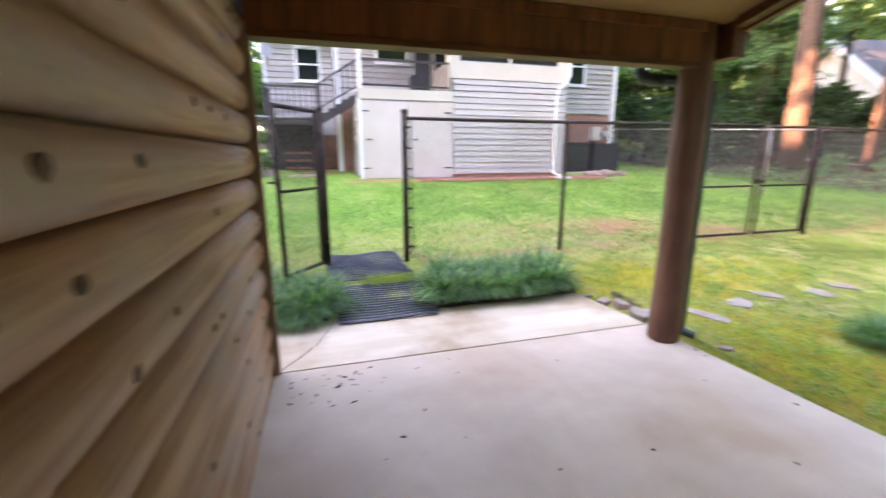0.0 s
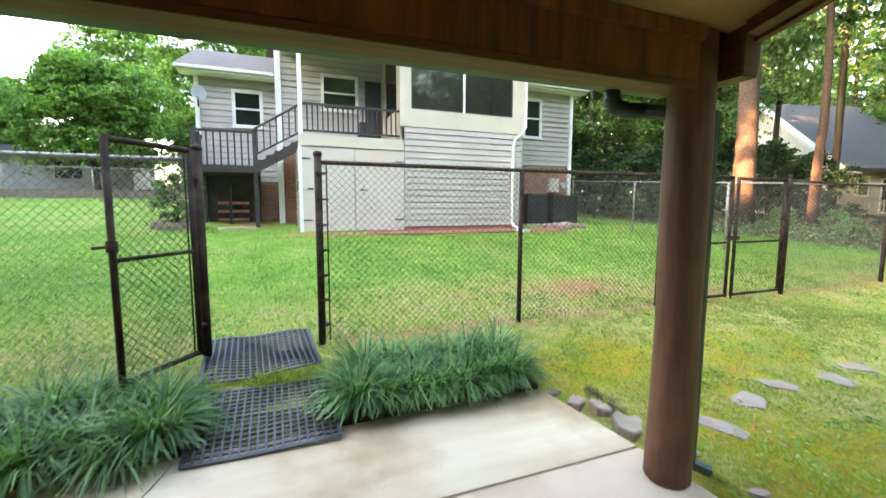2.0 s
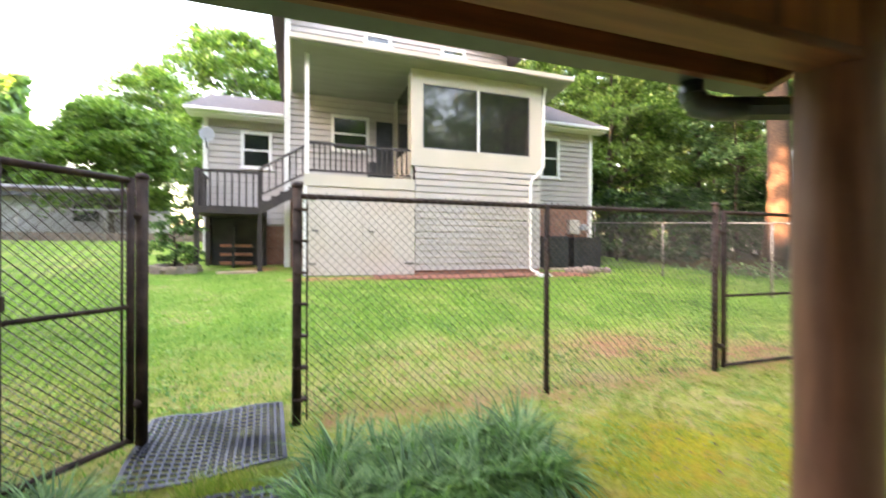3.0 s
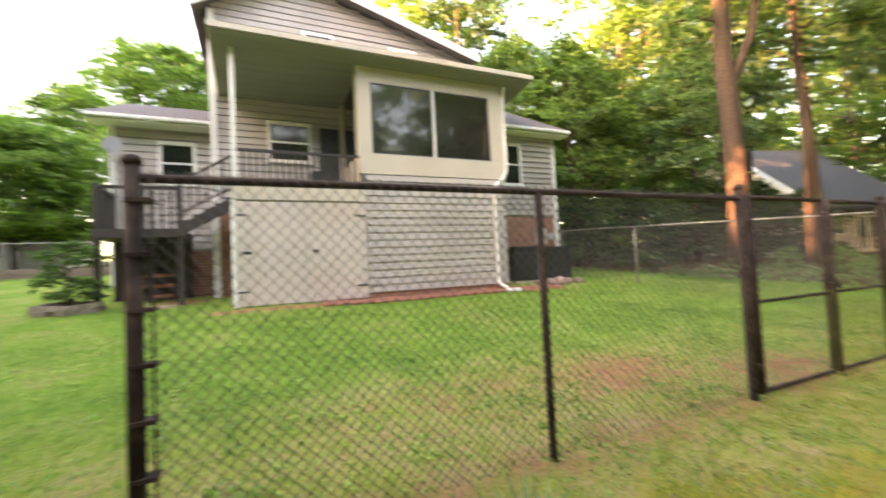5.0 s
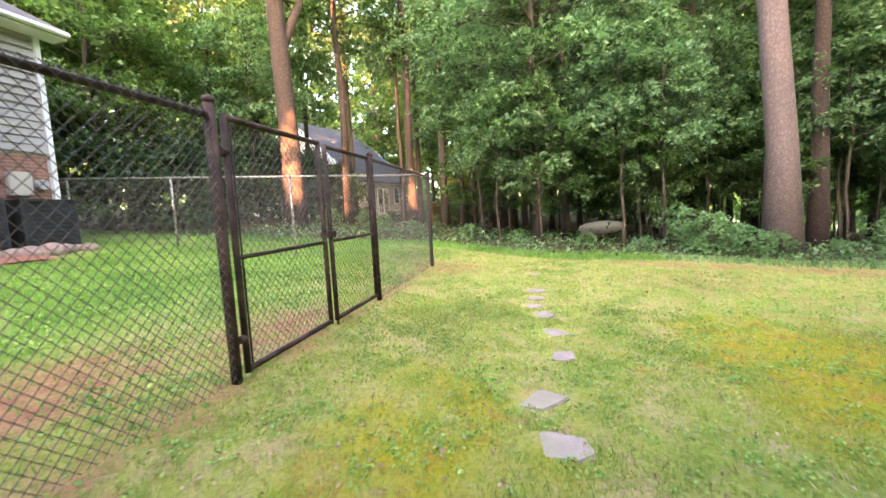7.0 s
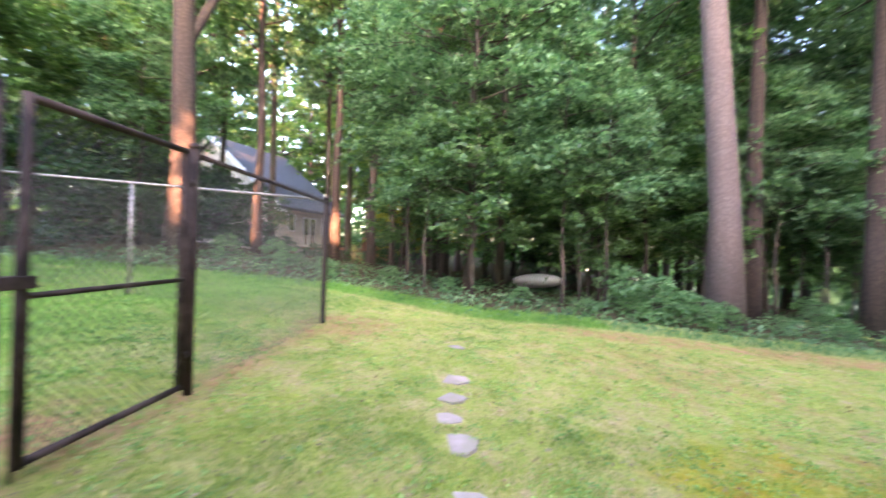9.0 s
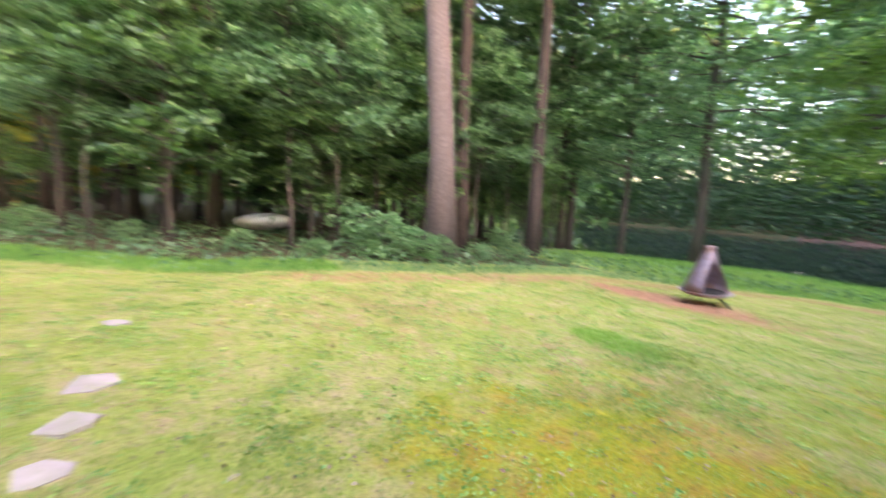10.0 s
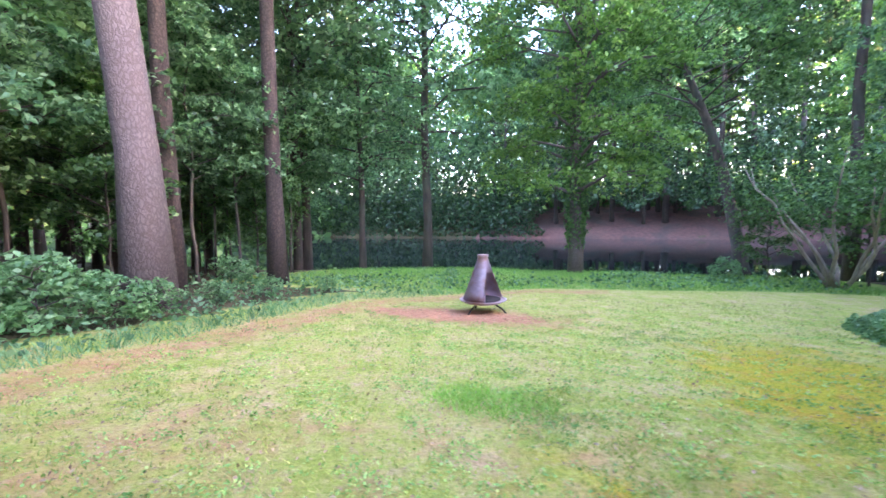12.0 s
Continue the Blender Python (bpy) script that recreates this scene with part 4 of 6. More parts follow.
for q in ((3, 2, 1, 0), (4, 5, 6, 7), (0, 1, 5, 4), (1, 2, 6, 5), (2, 3, 7, 6), (3, 0, 4, 7)):
    bm.faces.new([v[k] for k in q])
part("roof", bm, SHINGLE, house)
part("gutter", box(LX0 - 0.45, GX0 - 0.07, LY - 0.60, LY - 0.503, 5.28, 5.37, 0.02), WHITE, house, "white gutter")
part("soffit", box(LX0 - 0.4, GX0 - 0.07, LY - 0.5, LY - 0.003, 5.23, 5.272), WHITE, house)
# far wing
RX1 = 10.9
part("wall", box(GX1 + 0.003, RX1, RY, 21.5, 2.95, 5.55), VINYL, house)
siding(house, 7.9, RX1, 3.0, 5.5, RY, [(8.9, 9.66, 3.90, 5.27)])
window(house, 8.9, 9.66, 3.90, 5.27, RY)
part("foundation", box(GX1 + 0.003, RX1 - 0.03, RY + 0.01, 21.4, 0.4, 2.95), BRICK, house, "red brick foundation")
part("corner_board", box(RX1 - 0.05, RX1 + 0.06, RY - 0.09, RY + 0.1, 0.75, 5.6), WHITE, house, "white corner board")
bm = bmesh.new()
v = [bm.verts.new(p) for p in ((7.9, RY - 0.42, 5.60), (RX1 + 0.42, RY - 0.42, 5.60), (RX1 - 1.6, 18.2, 8.4), (7.9, 18.2, 8.4), (7.9, RY - 0.42, 5.73), (RX1 + 0.42, RY - 0.42, 5.73), (RX1 - 1.6, 18.2, 8.53), (7.9, 18.2, 8.53))]
for q in ((3, 2, 1, 0), (4, 5, 6, 7), (0, 1, 5, 4), (1, 2, 6, 5), (2, 3, 7, 6), (3, 0, 4, 7)):
    bm.faces.new([v[k] for k in q])
part("roof", bm, SHINGLE, house)
part("gutter", box(7.9, RX1 + 0.42, RY - 0.53, RY - 0.423, 5.59, 5.69, 0.02), WHITE, house, "white gutter")
part("soffit", box(7.9, RX1 + 0.40, RY - 0.42, RY - 0.003, 5.53, 5.575), WHITE, house)

# porch: store below with doors and siding, screened room and open balcony above
PX0, PXM, PX1 = 1.47, 4.20, 7.95
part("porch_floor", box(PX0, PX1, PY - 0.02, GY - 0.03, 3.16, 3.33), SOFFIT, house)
part("rim_board", box(PX0 - 0.02, PXM, PY - 0.06, PY - 0.023, 3.06, 3.34), CREAM, house, "cream painted rim board")
part("store_wall", box(PX0, PX1, PY, GY - 0.03, 0.72, 3.158), CREAM, house)
siding(house, PXM + 0.02, PX1, 0.98, 3.72, PY)
part("skirt", box(PXM, PX1, PY - 0.012, PY - 0.002, 0.80, 0.975), BRICK, house, "strip of brick under the siding")
side_boards = [(PX0 - 0.024, a) for a in np.arange(0.95, 3.0, EXPO)]
for x, a in side_boards:
    b = a + EXPO - GAP
    v = [(PX0, PY, a), (PX0, GY - 0.04, a), (PX0, GY - 0.04, b), (PX0, PY, b), (PX0 - PROUD, PY, a), (PX0 - PROUD, GY - 0.04, a), (PX0 - PROUD + 0.012, GY - 0.04, b), (PX0 - PROUD + 0.012, PY, b)]
    link("siding_board", mesh_of("siding_board", v, [(5, 4, 7, 6), (0, 3, 7, 4), (1, 5, 6, 2), (0, 4, 5, 1), (3, 2, 6, 7)], VINYL), house)
for x0, x1 in ((PX0 + 0.01, 2.84), (2.86, PXM - 0.01)):
    d = part("door", box(x0, x1, PY - 0.055, PY - 0.004, 0.88, 3.02, 0.006), PINKWHITE, house, "plain painted store door")
    hx = x0 + 0.02 if x0 < 2 else x1 - 0.26
    for z in (1.15, 2.72):
        part("strap_hinge", box(hx, hx + 0.24, PY - 0.068, PY - 0.056, z, z + 0.035), DARKMETAL, d)
    kx = x0 + 0.16 if x0 < 2 else x0 + 0.12
    part("handle", box(kx, kx + 0.15, PY - 0.085, PY - 0.057, 1.95, 1.99, 0.008), DARKMETAL, d)
part("corner_post", box(PX0 - 0.03, PX0 + 0.055, PY - 0.07, PY - 0.022, 0.85, 3.06), WHITE, house)
# screened room
part("room_wall", box(PXM - 0.10, PX1 + 0.05, PY - 0.03, PY + 0.07, 3.72, 4.20), CREAM, house, "cream painted wall under the screens")
part("room_wall", box(PXM - 0.10, 4.42, PY - 0.03, PY + 0.07, 4.202, 6.25), CREAM, house)
part("room_wall", box(7.60, PX1 + 0.05, PY - 0.03, PY + 0.07, 4.202, 6.25), CREAM, house)
part("room_wall", box(4.422, 7.598, PY - 0.03, PY + 0.07, 5.89, 6.25), CREAM, house)
part("room_side", box(PXM - 0.10, PXM - 0.03, PY + 0.072, GY - 0.05, 3.34, 4.2), CREAM, house)
part("room_side", box(PXM - 0.10, PXM - 0.03, PY + 0.072, PY + 0.35, 4.202, 6.2), CREAM, house)
part("room_side", box(PXM - 0.10, PXM - 0.03, GY - 0.4, GY - 0.06, 4.202, 5.995), CREAM, house)
part("room_side", box(PX1 - 0.02, PX1 + 0.05, PY + 0.072, RY - 0.03, 3.34, 6.05), CREAM, house)
part("screen_frame", box(5.97, 6.03, PY - 0.045, PY + 0.03, 4.202, 5.888), WHITE, house, "white mullion between the porch screens")
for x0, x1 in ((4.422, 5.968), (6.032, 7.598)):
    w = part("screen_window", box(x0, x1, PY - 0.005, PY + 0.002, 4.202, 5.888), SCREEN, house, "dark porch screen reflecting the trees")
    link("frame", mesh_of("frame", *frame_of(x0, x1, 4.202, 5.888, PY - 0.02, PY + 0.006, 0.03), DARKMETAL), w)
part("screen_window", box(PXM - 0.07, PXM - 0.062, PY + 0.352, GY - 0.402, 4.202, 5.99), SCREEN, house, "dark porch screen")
# balcony, with its window, door and rail
window(house, 2.22, 3.34, 4.40, 5.50, GY)
part("balcony_door", box(3.55, 4.05, GY - 0.08, GY - 0.053, 3.34, 5.4), DARKPAINT_SHADE, house, "dark doorway at the back of the balcony")
part("porch_post", box(PX0 + 0.0, PX0 + 0.10, PY - 0.02, PY + 0.08, 3.342, 6.24, 0.004), WHITE, house, "white porch post")
rail = part("railing", box(PX0 + 0.10, PXM - 0.10, PY + 0.01, PY + 0.06, 4.08, 4.14), DECKPAINT, house, "dark painted balcony railing")
part("bottom_rail", box(PX0 + 0.10, PXM - 0.10, PY + 0.015, PY + 0.055, 3.42, 3.47), DECKPAINT, rail)
for i in range(19):
    x = PX0 + 0.2 + i * 0.128
    part("baluster", box(x, x + 0.035, PY + 0.018, PY + 0.053, 3.47, 4.08), DECKPAINT, rail)
part("porch_chair", box(3.1, 3.6, PY + 0.5, PY + 0.95, 3.34, 3.85, 0.02), DARKPAINT_SHADE, house)
# porch roof: one plane falling to the front
bm = bmesh.new()
v = [bm.verts.new(p) for p in ((1.16, 11.98, 6.31), (8.72, 11.98, 6.31), (8.72, GY - 0.06, 6.0), (1.16, GY - 0.06, 6.0), (1.16, 11.98, 6.34), (8.72, 11.98, 6.34), (8.72, GY - 0.06, 6.03), (1.16, GY - 0.06, 6.03))]
for q in ((3, 2, 1, 0), (4, 5, 6, 7), (0, 1, 5, 4), (1, 2, 6, 5), (2, 3, 7, 6), (3, 0, 4, 7)):
    bm.faces.new([v[k] for k in q])
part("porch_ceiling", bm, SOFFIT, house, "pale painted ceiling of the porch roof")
bm = bmesh.new()
v = [bm.verts.new(p) for p in ((1.12, 11.94, 6.345), (8.76, 11.94, 6.345), (8.76, GY - 0.06, 6.035), (1.12, GY - 0.06, 6.035), (1.12, 11.94, 6.46), (8.76, 11.94, 6.46), (8.76, GY - 0.06, 7.30), (1.12, GY - 0.06, 7.30))]
for q in ((3, 2, 1, 0), (4, 5, 6, 7), (0, 1, 5, 4), (1, 2, 6, 5), (2, 3, 7, 6), (3, 0, 4, 7)):
    bm.faces.new([v[k] for k in q])
part("porch_roof", bm, CREAM, house, "pale metal porch roof edge")
part("downspout", tube([(8.05, 12.3, 6.2), (8.05, 12.40, 5.9), (8.05, 12.40, 3.95), (7.95, 12.39, 3.78), (7.66, 12.37, 3.52), (7.62, 12.37, 3.35), (7.62, 12.37, 1.05), (7.62, 12.30, 0.95), (7.68, 12.05, 0.88)], 0.042, 8), WHITE, house, "white downspout")
part("splash_block", box(7.52, 7.95, 11.75, 12.05, 0.78, 0.86, 0.02), WHITE, house)

# stair and landing in dark paint
deck = thing("back_deck", "dark painted landing with stairs up to the porch", "deck")
part("platform", box(-1.15, 0.45, 13.6, 15.1, 2.42, 2.60), DECKPAINT, deck)
for x in (-1.12, 0.33):
    for y in (13.62, 14.95):
        part("post", box(x, x + 0.11, y, y + 0.11, gz(x, y) - 0.05, 3.55 if y < 14 else 2.42), DECKPAINT, deck)
top = part("railing", box(-1.12, 0.44, 13.64, 13.71, 3.46, 3.52), DECKPAINT, deck)
for i in range(8):
    part("baluster", box(-0.95 + i * 0.165, -0.91 + i * 0.165, 13.65, 13.69, 2.6, 3.46), DECKPAINT, top)
left_rail = part("railing", box(-1.12, -1.05, 13.72, 15.0, 3.46, 3.52), DECKPAINT, deck)
for i in range(7):
    part("baluster", box(-1.11, -1.07, 13.85 + i * 0.17, 13.89 + i * 0.17, 2.6, 3.46), DECKPAINT, left_rail)
n = 5
for i in range(n):
    x, z = 0.46 + i * 0.21, 2.62 + (i + 1) * 0.125
    part("tread", box(x, x + 0.26, 13.3, 14.3, z - 0.05, z), DECKPAINT, deck)
part("stringer", extrude_xz([(0.40, 2.38), (0.46, 2.66), (1.52, 3.32), (1.52, 3.02)], 13.26, 13.30), DECKPAINT, deck)
srail = part("railing", tube([(0.40, 13.28, 3.52), (1.50, 13.28, 4.22)], 0.032, 6), DECKPAINT, deck)
part("railing", tube([(0.40, 13.28, 2.86), (1.50, 13.28, 3.50)], 0.025, 6), DECKPAINT, deck)
for i in range(7):
    x = 0.47 + i * 0.16
    part("baluster", tube([(x, 13.28, 2.9 + i * 0.10), (x, 13.28, 3.55 + i * 0.10)], 0.018, 4), DECKPAINT, srail)
bench = thing("wood_rack", "stacked reddish boards under the landing", "boards")
for i in range(3):
    part("board", box(-0.70, 0.1, 14.6, 14.8, gz(0, 14) + 0.12 + i * 0.24, gz(0, 14) + 0.20 + i * 0.24, 0.01), REDWOOD, bench)
part("upright", box(-0.40, -0.33, 14.54, 14.596, gz(0, 14), gz(0, 14) + 1.15), DARKPAINT_SHADE, bench)
# no boards here: a dark sheet paints the shade under the landing
part("shade_panel", box(-1.0, 0.32, 15.06, 15.12, gz(0, 15) - 0.05, 2.41), DARKPAINT_SHADE, deck, "near-black sheet standing in for the shade below the landing")
pad = part("step_slab", box(-0.55, 0.35, 13.2, 13.55, gz(0, 13.3) - 0.05, gz(0, 13.3) + 0.05, 0.01), CONCRETE)
tagged(pad, "pale concrete slab lying before the landing", "slab")
dish = thing("satellite_dish", "grey satellite dish on the low wing's corner", "antenna")
bm = bmesh.new()
rings = [[bm.verts.new((r * math.cos(k * math.pi / 10), r * 1.1 * math.sin(k * math.pi / 10), 0.55 * r * r)) for k in range(20)] for r in (0.02, 0.07, 0.12, 0.17, 0.19)]
for a, b in zip(rings, rings[1:]):
    for k in range(20):
        bm.faces.new((a[k], a[(k + 1) % 20], b[(k + 1) % 20], b[k]))
bm.faces.new(rings[0][::-1])
bmesh.ops.solidify(bm, geom=bm.faces[:], thickness=0.012)
bmesh.ops.transform(bm, matrix=look((-1.02, 14.6, 4.62), (-1.4, 16.0, 4.3)), verts=bm.verts)
part("reflector", bm, BLACKPLASTIC, dish, smooth=True)
part("arm", tube([(-1.12, 15.15, 4.35), (-1.05, 14.62, 4.5)], 0.02, 6), DARKMETAL, dish)
part("feed_arm", tube([(-1.02, 14.55, 4.40), (-0.98, 14.18, 4.42)], 0.012, 6), DARKMETAL, dish)

# condensers and meter beside the far wing
def condenser(x, y, w, h):
    z = gz(x, y)
    c = thing("air_conditioner", "dark grey louvred condenser unit on a pad beside the house", "air conditioner", "condensers by the house")
    part("body", box(x, x + w, y, y + w, z + 0.06, z + h, 0.02), DARKPAINT_SHADE, c)
    part("pad", box(x - 0.06, x + w + 0.06, y - 0.06, y + w + 0.06, z - 0.05, z + 0.055), CONCRETE, c)
    part("lid", box(x - 0.015, x + w + 0.015, y - 0.015, y + w + 0.015, z + h + 0.002, z + h + 0.05, 0.015), DARKMETAL, c)
    for k in range(9):
        part("louvre", box(x + 0.04, x + w - 0.04, y - 0.02, y - 0.003, z + 0.12 + k * (h - 0.2) / 9, z + 0.16 + k * (h - 0.2) / 9), DARKMETAL, c)
    for k in (0, 1):
        part("corner", box(x - 0.01 + k * (w - 0.03), x + 0.04 + k * (w - 0.03), y - 0.024, y - 0.0215, z + 0.06, z + h), DARKMETAL, c)
    return c


condenser(8.62, 13.05, 0.74, 1.0)
condenser(9.62, 13.05, 0.98, 0.98)
meter = thing("electric_meter", "beige utility box on the brick wall", "meter")
part("case", box(10.0, 10.42, RY - 0.16, RY - 0.003, 2.05, 2.55, 0.02), CREAM, meter)
part("dial", tube([(10.62, RY - 0.15, 2.3), (10.62, RY - 0.003, 2.3)], 0.11, 14), BLACKPLASTIC, meter)
for i, (x, y, s) in enumerate([(9.3, 12.45, 0.22), (9.62, 12.38, 0.26), (9.95, 12.5, 0.2), (9.05, 12.5, 0.18), (10.3, 12.4, 0.17)]):
    bm = bmesh.new()
    bmesh.ops.create_icosphere(bm, subdivisions=2, radius=1, matrix=Matrix.Diagonal((s, s * 0.8, s * 0.65, 1)))
    for v in bm.verts:
        v.co *= 1 + 0.22 * noise.noise(v.co * 5 + Vector((i * 3, 0, 0)))
    ob = part("rock", bm, STONE_DARK)
    ob.location = (x, y, gz(x, y) + s * 0.25)
    tagged(ob, "rough brown rock beside the house", "rock", "rocks by the house")
mulch = bmesh.new()
bmesh.ops.create_grid(mulch, x_segments=40, y_segments=4, size=0.5, matrix=Matrix.Translation((6.2, 12.12, 0)) @ Matrix.Diagonal((6.2, 0.62, 1, 1)))
for v in mulch.verts:
    v.co.z = gz(v.co.x, v.co.y) + 0.03 + 0.03 * noise.noise(v.co * 4)
tagged(part("mulch_bed", mulch, MULCH), "strip of red mulch at the house's foot", "mulch", kind="stuff")

# stone ring with a plant before the landing, retaining wall and shed beyond
rng = random.Random(8)
for i in range(16):
    x, y, k = -1.5 + 0.42 * math.cos(i * 0.8), 13.6 + 0.35 * math.sin(i * 0.8), i // 8
    flag("planter_stone", x, y, 0.2, 0.15, rng.uniform(0, 180), 0.09, STONE, "flat stone of the dry-laid planter ring", "stones of the planter ring", 200 + i, 0.09 + 0.09 * k)
rw = thing("retaining_wall", "low brown stone retaining wall across the yard's back", "wall")
for i in range(34):
    for k in range(2):
        x = -16.0 + i * 0.46 + 0.2 * k
        if x < -1.6:
            part("block", box(x, x + 0.44, 24.0, 24.35, gz(x, 24) + 0.2 * k - 0.05, gz(x, 24) + 0.2 * k + 0.15, 0.02), STONE_DARK, rw)
shed = thing("long_shed", "long low grey building with a dark roof behind the yard", "shed")
part("wall", box(-22, -7.0, 30.5, 35, 2.2, 4.3), surf("shed_wall", (0.34, 0.33, 0.33), (0.44, 0.43, 0.43), 2), shed)
part("roof", extrude_xz([(-22.6, 4.3), (-6.6, 4.3), (-6.6, 4.42), (-22.6, 5.1)], 30.0, 35.5), SLATE, shed)
part("window", box(-10.6, -9.4, 30.44, 30.498, 3.0, 3.9), PANE, shed)
yard = thing("back_fence", "galvanised chain-link fence across the far yard", "fence")
for i in range(7):
    x = -18 + i * 2.9
    fence_post(yard, x, 23.0, gz(x, 23) + 1.35, 0.028, False, STEEL_GREY)
bar("rail", (-18, 23.0, gz(0, 23) + 1.33), (-0.6, 23.0, gz(0, 23) + 1.33), 0.022, STEEL_GREY, yard)
part("wire_mesh", netting((-18, 23.0), (-0.6, 23.0), gz(0, 23), gz(0, 23), 1.3, 1.3, WIRE_GREY, 0.002, 0.1), WIRE_GREY, yard)

# ---- second house in the woods ----
far = thing("wood_house", "beige house with grey roof and white gable among trees", "house")
LONG, DEEP, EAVE, RIDGE = 8.2, 13.2, 4.45, 9.9
MID = DEEP / 2


def slab_of(corners, thick):
    """A sheet through four corners, thickened upwards."""
    bm = bmesh.new()
    v = [bm.verts.new((x, y, z + h)) for h in (0, thick) for x, y, z in corners]
    for q in ((3, 2, 1, 0), (4, 5, 6, 7), (0, 1, 5, 4), (1, 2, 6, 5), (2, 3, 7, 6), (3, 0, 4, 7)):
        bm.faces.new([v[k] for k in q])
    bmesh.ops.recalc_face_normals(bm, faces=bm.faces)
    return bm


GABLE_PAINT = surf("gable_paint", (0.50, 0.50, 0.50), (0.58, 0.58, 0.58), 2)
part("wall", box(0, LONG, 0, DEEP, 0.3, EAVE), BEIGE, far)
for x in (0.0, LONG - 0.2):
    bm = bmesh.new()
    v = [bm.verts.new(p) for p in ((x, 0, EAVE), (x, DEEP, EAVE), (x, MID, RIDGE), (x + 0.2, 0, EAVE), (x + 0.2, DEEP, EAVE), (x + 0.2, MID, RIDGE))]
    for q in ((0, 2, 1), (3, 4, 5), (0, 3, 5, 2), (2, 5, 4, 1), (1, 4, 3, 0)):
        bm.faces.new([v[k] for k in q])
    part("gable", bm, GABLE_PAINT, far, "white gable wall")
for y0 in (-0.6, DEEP + 0.6):
    z0 = EAVE - 0.45
    part("roof", slab_of([(-0.5, y0, z0), (LONG + 0.5, y0, z0), (LONG + 0.5, MID, RIDGE), (-0.5, MID, RIDGE)], 0.22), SLATE, far)
    part("rake_board", tube([(-0.56, y0, z0 + 0.05), (-0.56, MID, RIDGE + 0.05)], 0.26, 4), WHITE, far, "white board along the gable")
part("eave_return", box(-0.6, 0.9, -0.62, -0.02, EAVE - 0.62, EAVE - 0.47, 0.02), WHITE, far, "white boxed eave at the gable's foot")
for x, w, z0, z1 in ((1.3, 0.95, 2.3, 3.75), (3.2, 0.9, 1.15, 3.6), (4.15, 0.9, 1.15, 3.6), (5.9, 0.95, 2.1, 3.75)):
    wn2 = link("window", mesh_of("window_frame", *frame_of(x, x + w, z0, z1, -0.06, 0.0, 0.09), WHITE), far)
    part("pane", box(x + 0.09, x + w - 0.09, -0.03, -0.01, z0 + 0.09, z1 - 0.09), PANE, wn2)
far.matrix_basis = pose(37.3, 18.5, 0, 0, 0, -15)
wdeck = thing("wood_deck", "wooden deck with a pale railing before the house in the woods", "deck")
part("platform", box(0, 10.6, -1.7, -0.07, 0.85, 1.05), REDWOOD, wdeck)
r1 = part("railing", box(0, 6.4, -1.7, -1.6, 1.95, 2.03), BEIGE, wdeck, "pale railing")
for i in range(24):
    part("baluster", box(0.1 + i * 0.27, 0.17 + i * 0.27, -1.68, -1.62, 1.05, 1.95), BEIGE, r1)
part("platform", box(6.5, 10.6, -4.0, -1.71, 0.85, 1.05), REDWOOD, wdeck, "red-stained landing")
r2 = part("railing", box(6.5, 10.6, -4.0, -3.9, 1.95, 2.05), REDWOOD, wdeck, "red-stained close-boarded railing")
for i in range(16):
    part("board", box(6.52 + i * 0.255, 6.74 + i * 0.255, -3.98, -3.92, 1.06, 1.94), REDWOOD, r2)
for x in (0.1, 3.4, 6.6, 8.6, 10.3):
    part("post", box(x, x + 0.15, -3.85 if x > 6 else -1.6, -3.70 if x > 6 else -1.45, -0.2, 0.85), REDWOOD, wdeck)
wdeck.matrix_basis = far.matrix_basis.copy()
stair = thing("deck_stair", "reddish wooden stair with pale rails going down into the woods", "stair")
for i in range(6):
    part("tread", box(8.3, 10.2, -4.35 - i * 0.32, -4.02 - i * 0.32, 0.72 - i * 0.18, 0.78 - i * 0.18), REDWOOD, stair)
    part("riser", box(8.3, 10.2, -4.05 - i * 0.32, -4.02 - i * 0.32, 0.60 - i * 0.18, 0.718 - i * 0.18), REDWOOD, stair)
for x in (8.25, 10.25):
    part("stringer", tube([(x, -4.05, 0.75), (x, -6.1, -0.35)], 0.12, 4), REDWOOD, stair)
    part("handrail", tube([(x, -4.02, 1.95), (x, -6.1, 0.85)], 0.06, 4), WHITE, stair, "pale handrail")
    part("newel", box(x - 0.05, x + 0.05, -6.15, -6.05, -0.35, 0.9), REDWOOD, stair)
stair.matrix_basis = far.matrix_basis.copy()
boat = thing("upturned_boat", "white upturned hull lying in the undergrowth", "boat")
bm = bmesh.new()
bmesh.ops.create_uvsphere(bm, u_segments=16, v_segments=8, radius=1, matrix=Matrix.Diagonal((0.85, 0.38, 0.22, 1)))
ob = part("hull", bm, WHITE, boat, smooth=True)
boat.matrix_basis = pose(21.2, 0.75, gz(21.2, 0.75) + 0.36, 12, 4, 62) @ Matrix.Diagonal((1.15, 1.15, 1.2, 1))

# ---- outdoor fireplace ----
FX, FYY = 10.46, -5.45
FZ = gz(FX, FYY)
fire = thing("outdoor_fireplace", "rusty purple-brown steel cone fireplace standing on bare soil", "fireplace", at=(FX, FYY, FZ))
open_dir = math.atan2(2.3 + 5.45, 8.0 - FX) + radians(49)
bm = bmesh.new()
N = 48
rows = [(0.27, 0.385), (0.40, 0.335), (0.53, 0.285), (0.66, 0.235), (0.79, 0.19), (0.92, 0.145), (1.03, 0.105), (1.09, 0.095)]
ringv = [[bm.verts.new((r * math.cos(2 * math.pi * k / N), r * math.sin(2 * math.pi * k / N), z)) for k in range(N)] for z, r in rows]
